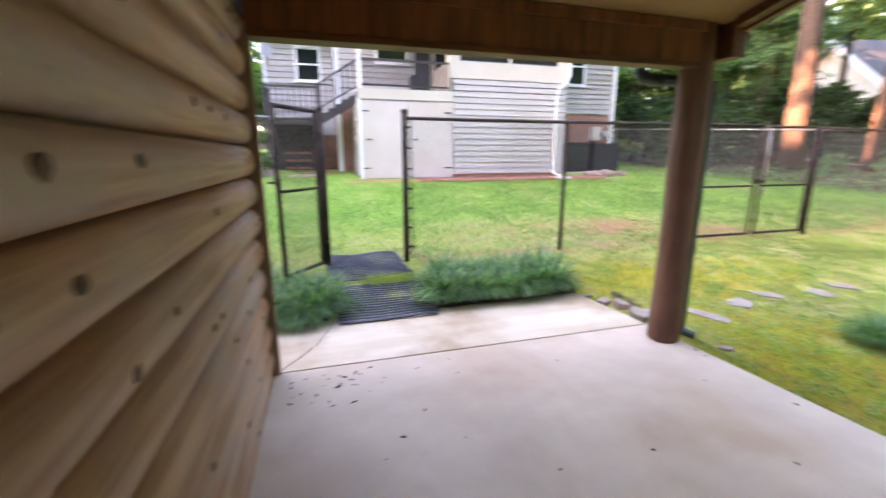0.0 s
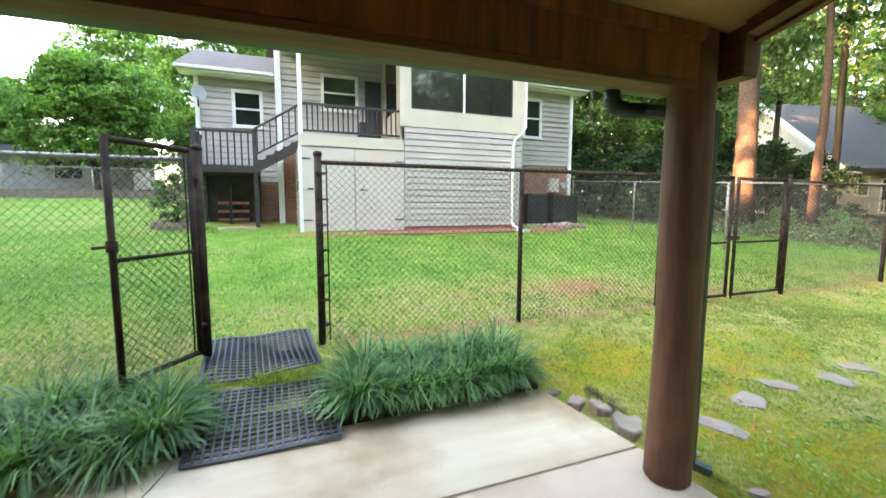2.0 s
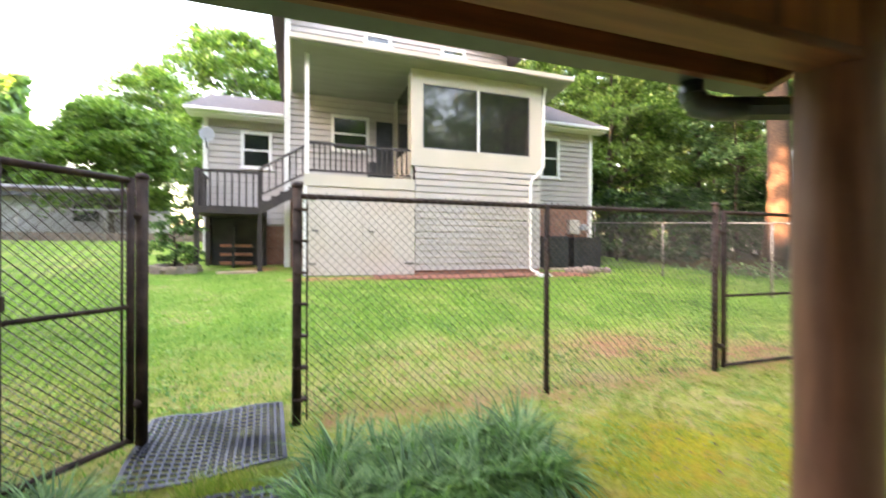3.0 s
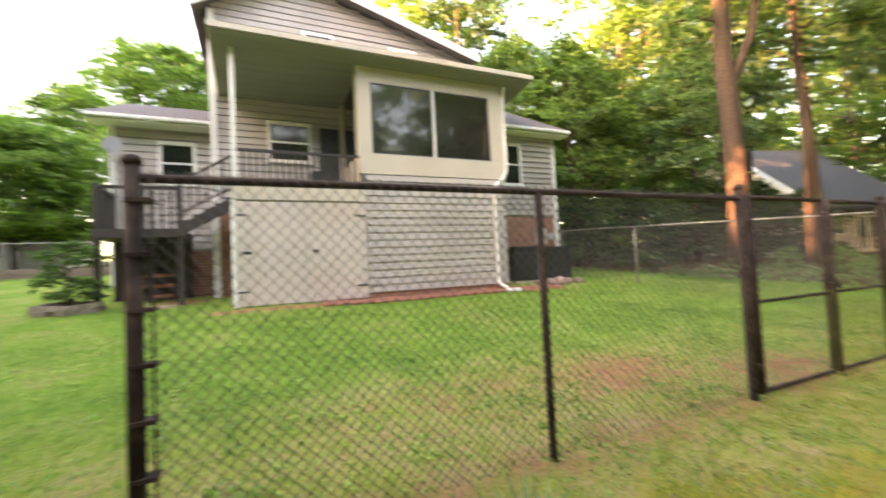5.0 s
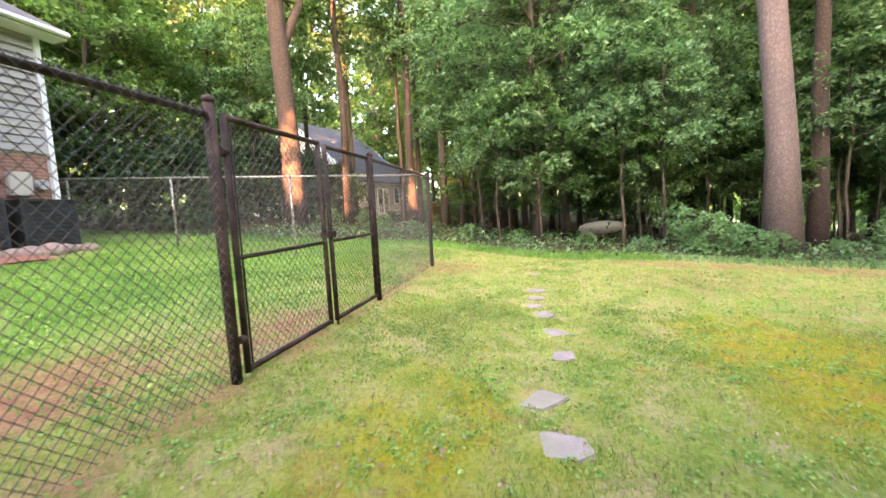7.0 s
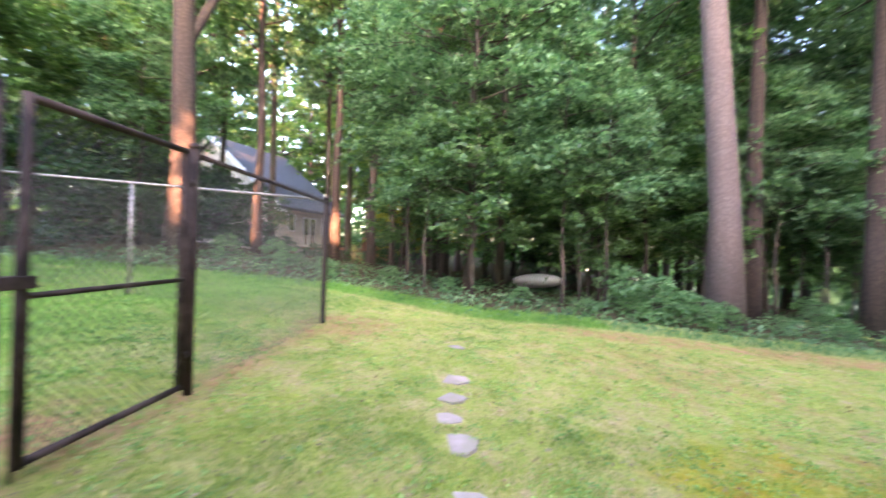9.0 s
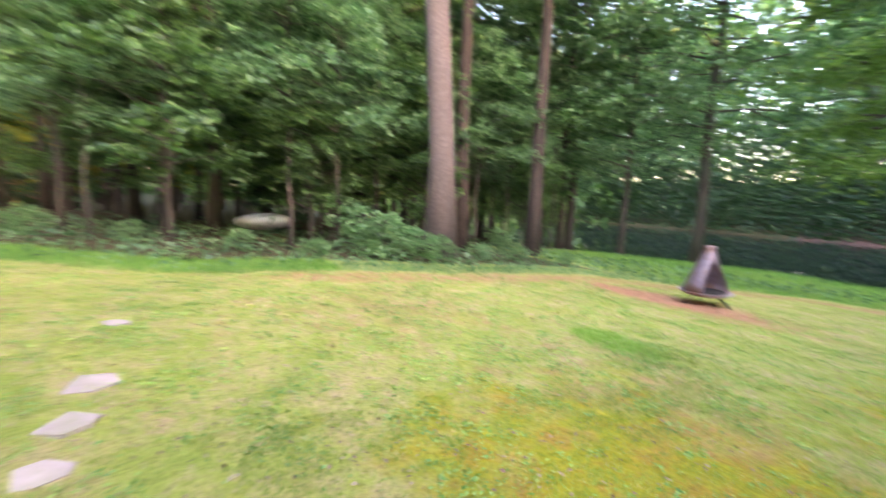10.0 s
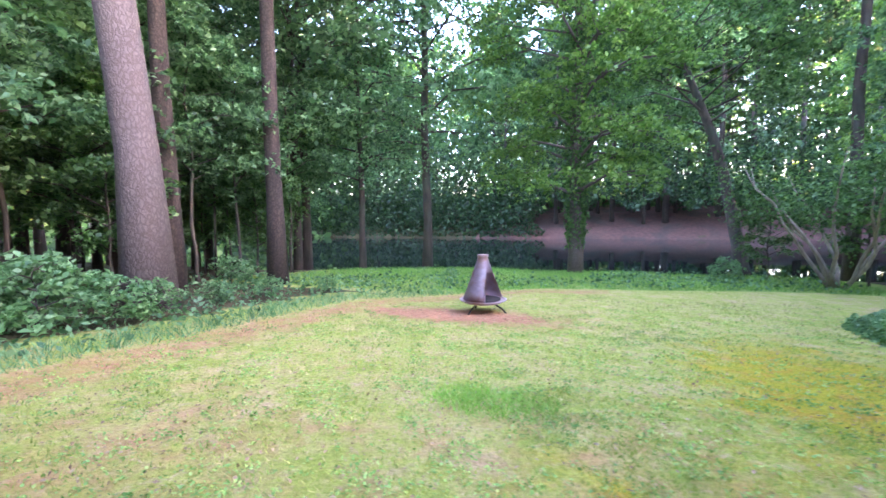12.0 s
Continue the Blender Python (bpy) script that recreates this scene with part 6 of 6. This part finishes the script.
for k in range(8):
    a = k * 0.8 + 0.2
    p = [Vector((0.12 * math.cos(a), 0.12 * math.sin(a), -0.1))]
    for i in range(7):
        a += rng2.uniform(-0.5, 0.5)
        p.append(p[-1] + Vector((math.cos(a) * (0.30 + 0.05 * i) * rng2.uniform(0.4, 1.2), math.sin(a) * 0.36 * rng2.uniform(0.4, 1.2), rng2.uniform(0.38, 0.62))))
    part("stem", tube(p, [0.062 - 0.007 * i for i in range(8)], 7), TWIG, lilac, smooth=True)
    ends += p[4:]
nr = np.random.default_rng(78)
c = np.repeat(np.array([list(e) for e in ends]), 130, axis=0)
c = c + nr.normal(size=c.shape) * np.array([0.75, 0.75, 0.45])
link("crown", leaves("crown", c[c[:, 2] > 1.9], 0.13, LEAF_MID, nr, 1.3), lilac)
lilac.location = (2.0, -12.9, gz(2.0, -12.9))

droop = tree("drooping_tree", "leafy tree with drooping sprays over the water's edge", "tree", (BARK_DARK, LEAF_BLUE), (0, 0, 0), "trees on the bank", seed=8, height=15, girth=0.15, crown_z=0.27, radius=5.0, tips=44, per=90, leaf=0.20, clump=0.75, skirt=0.25)
stand(droop, 18.8, -14.6, 1.0, 20)
shrub = tree("leafy_shrub", "light green leafy shrub at the foot of the trees", "shrub", (BARK_DARK, GCOVER), (0, 0, 0), "shrubs along the lawn's edge", seed=9, height=1.25, girth=0.02, crown_z=0.1, radius=0.85, tips=13, per=42, leaf=0.14, clump=0.28, trunk_sides=5, slim=0.65)
stand(shrub, 16.9, -1.8, 0.6)
# kinds for the woods, built once and repeated
hard = tree("hardwood_tree", "leafy hardwood of the woods behind the lawn", "tree", (BARK_DARK, LEAF_MID), (0, 0, 0), "trees of the woods", seed=11, height=18, girth=0.18, crown_z=0.26, radius=4.4, tips=38, per=105, leaf=0.20, clump=0.85)
hard2 = tree("hardwood_tree", "bluish-green leafy hardwood of the woods", "tree", (BARK_DARK, LEAF_BLUE), (0, 0, 0), "trees of the woods", seed=12, height=16, girth=0.15, crown_z=0.22, radius=4.0, tips=40, per=105, leaf=0.19, clump=0.8, skirt=0.15)
# lime leaves here paint in the sunlight of the deeper woods
hard3 = tree("hardwood_tree", "hardwood deeper in the woods, sunlit look put into its yellow-green leaves", "tree", (BARK, LEAF_LIME), (0, 0, 0), "trees of the woods", seed=13, height=17, girth=0.18, crown_z=0.3, radius=4.0, tips=34, per=95, leaf=0.26, clump=0.85)
tall = tree("forest_pine", "tall straight pine of the woods", "tree", (BARK_DARK, LEAF_DARK), (0, 0, 0), "trees of the woods", seed=14, height=23, girth=0.22, crown_z=0.5, radius=3.2, tips=26, per=80, leaf=0.28, clump=0.8)
sap = tree("sapling", "thin understory sapling with a spreading light crown", "tree", (BARK_DARK, LEAF_BLUE), (0, 0, 0), "saplings of the woods", seed=15, height=7.5, girth=0.055, crown_z=0.36, radius=1.9, tips=22, per=70, leaf=0.16, clump=0.42, flat=0.35, trunk_sides=6)
sap2 = tree("sapling", "leafy dark understory sapling", "tree", (BARK_DARK, LEAF_MID), (0, 0, 0), "saplings of the woods", seed=16, height=4.8, girth=0.045, crown_z=0.24, radius=1.7, tips=20, per=75, leaf=0.15, clump=0.40, flat=0.4, trunk_sides=6)
bush = tree("woodland_shrub", "dense leafy shrub under the trees", "shrub", (BARK_DARK, LEAF_DARK), (0, 0, 0), "shrubs of the woods", seed=17, height=2.4, girth=0.04, crown_z=0.05, radius=1.3, tips=18, per=60, leaf=0.14, clump=0.34, trunk_sides=5)
# yellow comes from the leaf colour, which carries the sunlight
gold = tree("sunlit_sapling", "sapling with the yellow of low sun put into its leaf colour", "tree", (BARK, LEAF_SUN_GOLD), (0, 0, 0), "saplings of the woods", seed=18, height=7, girth=0.05, crown_z=0.2, radius=2.0, tips=20, per=60, leaf=0.18, clump=0.5, trunk_sides=5)
stand(hard, 22.9, 4.3, 1.0, 40)
stand(hard2, 20.6, 2.2, 1.0, 200)
stand(hard3, 31, 4, 1.0, 10)
stand(tall, 30.0, 7.2, 1.05, 0)
stand(sap, 16.8, 0.8, 1.0, 0)
stand(sap2, 17.4, 0.2, 0.8, 70)
stand(bush, 21.8, 0.2, 0.8, 0)
stand(gold, 33, 6.5, 1.0, 0)

far_hard = tree("hardwood_tree", "distant leafy hardwood beyond the pond and the houses", "tree", (BARK_DARK, LEAF_MID), (0, 0, 0), "distant trees", seed=51, height=18, girth=0.18, crown_z=0.24, radius=4.4, tips=30, per=42, leaf=0.36, clump=0.95, trunk_sides=8)
far_blue = tree("hardwood_tree", "distant bluish-green hardwood beyond the pond", "tree", (BARK_DARK, LEAF_BLUE), (0, 0, 0), "distant trees", seed=52, height=17, girth=0.17, crown_z=0.22, radius=4.2, tips=30, per=42, leaf=0.34, clump=0.9, skirt=0.1, trunk_sides=8)
# sunlit look again by the lime leaf colour
far_lime = tree("hardwood_tree", "distant hardwood, sunlit look put into its yellow-green leaves", "tree", (BARK, LEAF_LIME), (0, 0, 0), "distant trees", seed=53, height=17, girth=0.18, crown_z=0.28, radius=4.0, tips=28, per=42, leaf=0.36, clump=0.9, trunk_sides=8)
stand(far_hard, 5.0, -62.0, 1.5, 30)
stand(far_blue, 21.0, -60.0, 1.5, 80)
stand(far_lime, 56.0, -3.0, 1.2, 140)

rng = random.Random(3)
spots = []


def clear(x, y, gap):
    if any((x - a) ** 2 + (y - b) ** 2 < gap * gap for a, b in spots):
        return False
    if 34 < x < 56 and 9 < y < 34:
        return False
    if x > 17 and 0.27 < (y - 1.5) / (x - 3.5) < 0.66:          # the view to the house in the woods stays open
        return False
    if -30 < y < -6 and 0.05 < (x - 7.9) / (2.3 - y) < 0.84:    # and the one to the pond
        return False
    if gap < 3 and x < 18.5 and -9.2 < y < -0.9:                  # the thick trunks stand free
        return False
    if gap > 3 and x < 46 and -1.10 < (y - 2.2) / (x - 8.35) < -0.60:   # sky shows between those trunks
        return False
    if x < 21.5 and abs(y - 2.97 + 0.15 * (x - 5.9)) < 0.9:
        return False
    if float(beyond(np.array(x), np.array(y))) < 1.6:
        return False
    return gz(x, y) > POND_Z + 0.1


def sow(kinds, count, xa, xb, ya, yb, gap, scale, tries=40):
    made = 0
    for _ in range(count * tries):
        if made >= count:
            break
        x, y = rng.uniform(xa, xb), rng.uniform(ya, yb)
        if clear(x, y, gap):
            spots.append((x, y))
            again(rng.choice(kinds), x, y, rng.uniform(*scale), rng.uniform(0, 360))
            made += 1


spots += [(18.3, 12.6), (16.2, -3.32), (18.2, -5.3), (17.4, -7.6), (22.9, 4.3), (20.6, 2.2), (24.5, 9.55), (24.8, 7.9), (22.4, 12.2), (18.8, 3.3)]
sow([hard, hard2, tall, hard2], 8, 19.0, 34, -9, 9, 3.6, (0.85, 1.15))
sow([far_hard, far_lime, tall, far_lime], 16, 32, 60, -14, 14, 4.5, (0.9, 1.25))
sow([hard, hard2, tall], 8, 20, 36, 9, 15, 3.4, (0.9, 1.1))
sow([hard2, hard, tall], 7, 21, 40, -16, -8, 3.4, (0.9, 1.15))
# beyond the pond
sow([far_hard, far_blue, far_lime, tall, far_blue], 44, -30, 70, -72, -55, 3.4, (1.3, 1.8))
sow([tall], 18, -6, 17, -66, -55, 2.0, (0.9, 1.2))
for x, y, s in ((25.5, -12.0, 1.1), (30.5, -13.5, 1.2), (27.5, -8.5, 1.0), (24.0, -14.6, 0.9)):
    again(hard2, x, y, s, rng.uniform(0, 360))
# on the near bank, the side of the lawn's corner
for k, x, y, s in ((hard2, -2.5, -15.5, 1.0), (hard, -6, -12.5, 1.0), (hard2, -9, -18, 1.1), (tall, 0.2, -16.4, 0.9), (tall, -4.5, -17.5, 0.9), (hard3, -14, -26, 1.2), (hard3, -10, -34, 1.1), (far_hard, 3.5, -55, 1.1)):
    again(k, x, y, s, rng.uniform(0, 360))
for x, y, s in ((16.2, -16.2, 1.45), (24.5, -10.5, 1.05), (21.5, -14.0, 1.4)):
    again(droop, x, y, s, rng.uniform(0, 360))
for x, y, s in ((15.4, -5.2, 0.35), (17.2, -6.2, 0.45), (15.0, -1.7, 0.6), (15.4, -1.0, 0.75), (16.2, -0.7, 0.9), (15.2, -2.5, 0.45), (14.9, -6.6, 0.3), (15.6, -0.6, 0.35), (18.6, -7.0, 0.6), (16.4, 1.9, 0.35), (16.9, 3.9, 0.35), (17.6, 5.6, 0.4), (17.2, 7.4, 0.45), (18.4, 9.0, 0.5), (12.9, -10.4, 0.3), (4.6, -13.4, 0.6), (15.0, 0.6, 0.32), (15.6, -4.0, 0.35), (20.5, 10.5, 0.6), (19.6, 11.8, 0.6)):
    again(shrub, x, y, s, rng.uniform(0, 360))
# understory
sow([sap, sap, sap2], 30, 15.6, 25, -9.5, 9, 1.15, (0.65, 1.15))
sow([sap, sap2, sap], 14, 18.6, 23.5, -9.4, -0.6, 1.0, (0.7, 1.15))
sow([tall], 9, 19, 36, -9, 8, 2.4, (0.5, 0.8))
sow([sap, sap2], 4, 16.0, 24, -13.5, -8, 1.2, (0.7, 1.1))
sow([bush, sap2], 8, 24, 40, -8, 9, 1.8, (1.0, 1.6))
sow([gold], 5, 30, 44, 3, 9, 2.5, (0.9, 1.3))
for x, y, s in ((-0.5, -13.6, 0.9), (-2.0, -12.5, 1.0), (0.8, -14.0, 0.8), (3.2, -14.4, 0.6), (-3.6, -11.5, 1.1)):
    again(sap2, x, y, s, rng.uniform(0, 360))
# beside and behind the neighbour's house
light = tree("side_yard_tree", "dense light-green tree beside the neighbour's house", "tree", (BARK_DARK, LEAF_YARD), (0, 0, 0), "trees beside the house", seed=31, height=9.5, girth=0.12, crown_z=0.08, radius=2.5, tips=44, per=110, leaf=0.17, clump=0.5)
stand(light, 14.0, 16.5)
for x, y, s in ((16.2, 18.0, 1.05), (13.2, 19.5, 1.1), (18.5, 20.0, 1.1), (21.5, 18.5, 1.0), (15.5, 22.5, 1.25)):
    again(light, x, y, s, rng.uniform(0, 360))
for k, x, y, s in ((far_lime, 58, 33, 1.3), (far_hard, 52, 36, 1.3), (far_lime, 60, 24, 1.3), (far_blue, 45, 36, 1.2), (far_lime, 32, 35, 1.2), (hard, 30, 26, 1.1), (hard, 26.0, 19.5, 1.2), (hard3, 23.5, 22.0, 1.2)):
    again(k, x, y, s, rng.uniform(0, 360))
for k, x, y, s, sz in ((far_blue, 48.0, 8.0, 1.3, 1.5), (far_hard, 52, 13.5, 1.4, 1.5), (far_hard, 49, 31, 1.4, 1.6), (far_blue, 56, 20, 1.5, 1.6), (far_hard, 54, 26, 1.5, 1.5), (far_lime, 50, 21, 1.3, 1.3), (far_hard, 46, 33, 1.3, 1.5), (far_blue, 42, 36, 1.3, 1.5), (far_lime, 51, 17, 1.2, 1.2), (far_hard, 50, 10.5, 1.2, 1.2), (far_blue, 54, 7.0, 1.3, 1.3), (far_lime, 57, 12, 1.3, 1.2), (far_hard, 60, 17, 1.4, 1.4),
                       (hard, 28.5, 14.6, 1.0, 2.15), (hard2, 29.5, 18.2, 1.1, 2.2), (hard, 33.5, 11.6, 1.1, 2.2), (hard2, 25.5, 17.4, 1.0, 2.1), (hard2, 27.0, 10.9, 0.9, 2.2)):
    again(k, x, y, s, rng.uniform(0, 360), sz)
for x, y, s in ((30.5, 12.0, 0.5), (32.0, 13.4, 0.55), (33.6, 14.6, 0.5), (29.0, 11.4, 0.4), (31.0, 14.8, 0.6), (33.0, 16.6, 0.65), (35.4, 17.2, 0.6), (28.0, 9.6, 0.4), (30.4, 9.2, 0.45), (29.6, 15.8, 0.7), (27.2, 15.0, 0.8), (25.6, 14.0, 1.3), (24.6, 15.4, 1.5), (23.4, 16.6, 1.5), (26.6, 16.6, 1.5), (28.2, 18.4, 1.6), (25.0, 18.2, 1.7)):
    again(bush, x, y, s, rng.uniform(0, 360))
for x, y, s in ((34.5, 8.6, 0.8), (37.5, 8.2, 0.9), (39.5, 10.4, 0.8)):
    again(gold, x, y, s, rng.uniform(0, 360))
for x, y, s in ((13.2, 15.2, 1.1), (14.9, 14.6, 1.2), (16.4, 15.4, 1.2), (18.0, 15.8, 1.2), (20.0, 16.0, 1.3), (22.0, 15.2, 1.3), (13.0, 17.0, 1.2)):
    again(bush, x, y, s, rng.uniform(0, 360))
for k, x, y, s in ((sap, 20.0, 15.4, 1.2), (hard, 25.5, 22, 0.9), (hard3, 12, 30, 1.1), (hard3, 18, 30, 1.15), (tall, 14, 26, 0.95), (hard, 6, 33, 0.9)):
    again(k, x, y, s, rng.uniform(0, 360))
round_ = tree("yard_tree", "rounded light-green tree in the far yard", "tree", (BARK_DARK, LEAF_LIME), (0, 0, 0), seed=33, height=6.4, girth=0.12, crown_z=0.16, radius=3.1, tips=60, per=150, leaf=0.22, clump=0.6)
stand(round_, -7.4, 26.5)
back_tree = tree("tall_yard_tree", "tall yellowish-green tree behind the low wing", "tree", (BARK, LEAF_LIME), (0, 0, 0), seed=34, height=14, girth=0.2, crown_z=0.25, radius=4.6, tips=60, per=130, leaf=0.29, clump=0.85)
stand(back_tree, -3.0, 35)
again(back_tree, -11, 46, 1.0, 90)
again(hard, -16.5, 22, 0.95, 10)
again(back_tree, 1.5, 46, 1.0, 190)
again(round_, -15, 33, 1.0, 50)
again(round_, -3.0, 30, 0.7, 140)
planter = tree("planter_shrub", "bushy shrub growing in the stone ring", "shrub", (BARK_DARK, LEAF_MID), (0, 0, 0), seed=35, height=1.35, girth=0.03, crown_z=0.1, radius=0.55, tips=16, per=60, leaf=0.10, clump=0.16, trunk_sides=5)
stand(planter, -1.5, 13.6)
# unseen trees added behind the log building, to hold off sky light and stray sun
for x, y, s in ((-14, 2, 0.9), (-15, -10, 1.2), (-12, 12, 0.9)):
    again(hard, x, y, s, rng.uniform(0, 360))
for x, y, s in ((-11, -15, 1.4), (-16, -20, 1.5), (-13, -25, 1.5), (-20, -27, 1.5)):
    again(far_hard, x, y, s, rng.uniform(0, 360))

# unseen western leaf wall, added to block low sun; gaps let it reach trunks
r = np.random.default_rng(510)
n = 95000
y = r.uniform(-75, 75, n)
x = -34 - r.uniform(0, 6, n)
z = r.uniform(0, 1, n) * (23 + 2 * np.sin(y * 0.7))
u, v = y - 7.1 - (x + 34) * 0.105, z + (x + 34) * 0.1955
k = ~((u > -1.2) & (u < 0.5) & (v > 11.8) & (v < 15.8)) & ~((np.abs(u + 3.8) < 0.75) & (v > 12.4) & (v < 14.6))
tagged(new("west_sun_block", leaves("west_sun_block", np.stack([x, y, z], -1)[k], 1.5, LEAF_MID, r, 0.5, 0.8)), "unseen leaf wall added in the west to block and shape the low sun", "woods", kind="stuff")
# fallen needles on the far bank of the pond
bm = bmesh.new()
bmesh.ops.create_grid(bm, x_segments=60, y_segments=24, size=0.5, matrix=Matrix.Translation((-4, -57.2, 0)) @ Matrix.Diagonal((56, 13.6, 1, 1)))
for v in bm.verts:
    v.co.z = gz(v.co.x, v.co.y) + 0.06 + 0.10 * noise.noise(v.co * 0.9)
tagged(part("pine_straw", bm, STRAW, smooth=True), "reddish-brown fallen needles on the pond's far bank", "leaf litter", kind="stuff")
# brush hanging over the pond's far bank, its shade put into dark leaves
r = np.random.default_rng(511)
n = 120000
x = r.uniform(-45, 95, n)
y = -50.5 - r.gamma(2.0, 2.2, n)
z = POND_Z + 0.15 + r.uniform(0, 1, n) ** 1.7 * (11 + 3 * np.sin(x * 0.5) + 2 * np.sin(x * 1.3))
k = ~((x > -28 + np.sin(z * 3)) & (x < 16 + np.sin(z * 2.1)) & (z < 2.6 + 0.9 * np.sin(x)))
tagged(new("bank_brush", leaves("bank_brush", np.stack([x, y, z], -1)[k], 0.46, LEAF_DARK, r, 0.9, 0.6)), "brush and low branches over the pond's far bank", "brush", kind="stuff")

# far woods all round
r = np.random.default_rng(500)
n = 60000
a = r.uniform(-2.6, 1.05, n)
d = r.uniform(66, 100, n)
x, y = 6 + d * np.cos(a), 2 + d * np.sin(a)
z = land(x, y) + r.uniform(0, 1, n) ** 1.4 * (26 + 4 * np.sin(a * 9) + 3 * np.sin(a * 23))
tagged(new("far_woods", leaves("far_woods", np.stack([x, y, z], -1), 1.3, LEAF_MID, r, 0.8, 0.7)), "distant woods closing the view", "woods", kind="stuff")
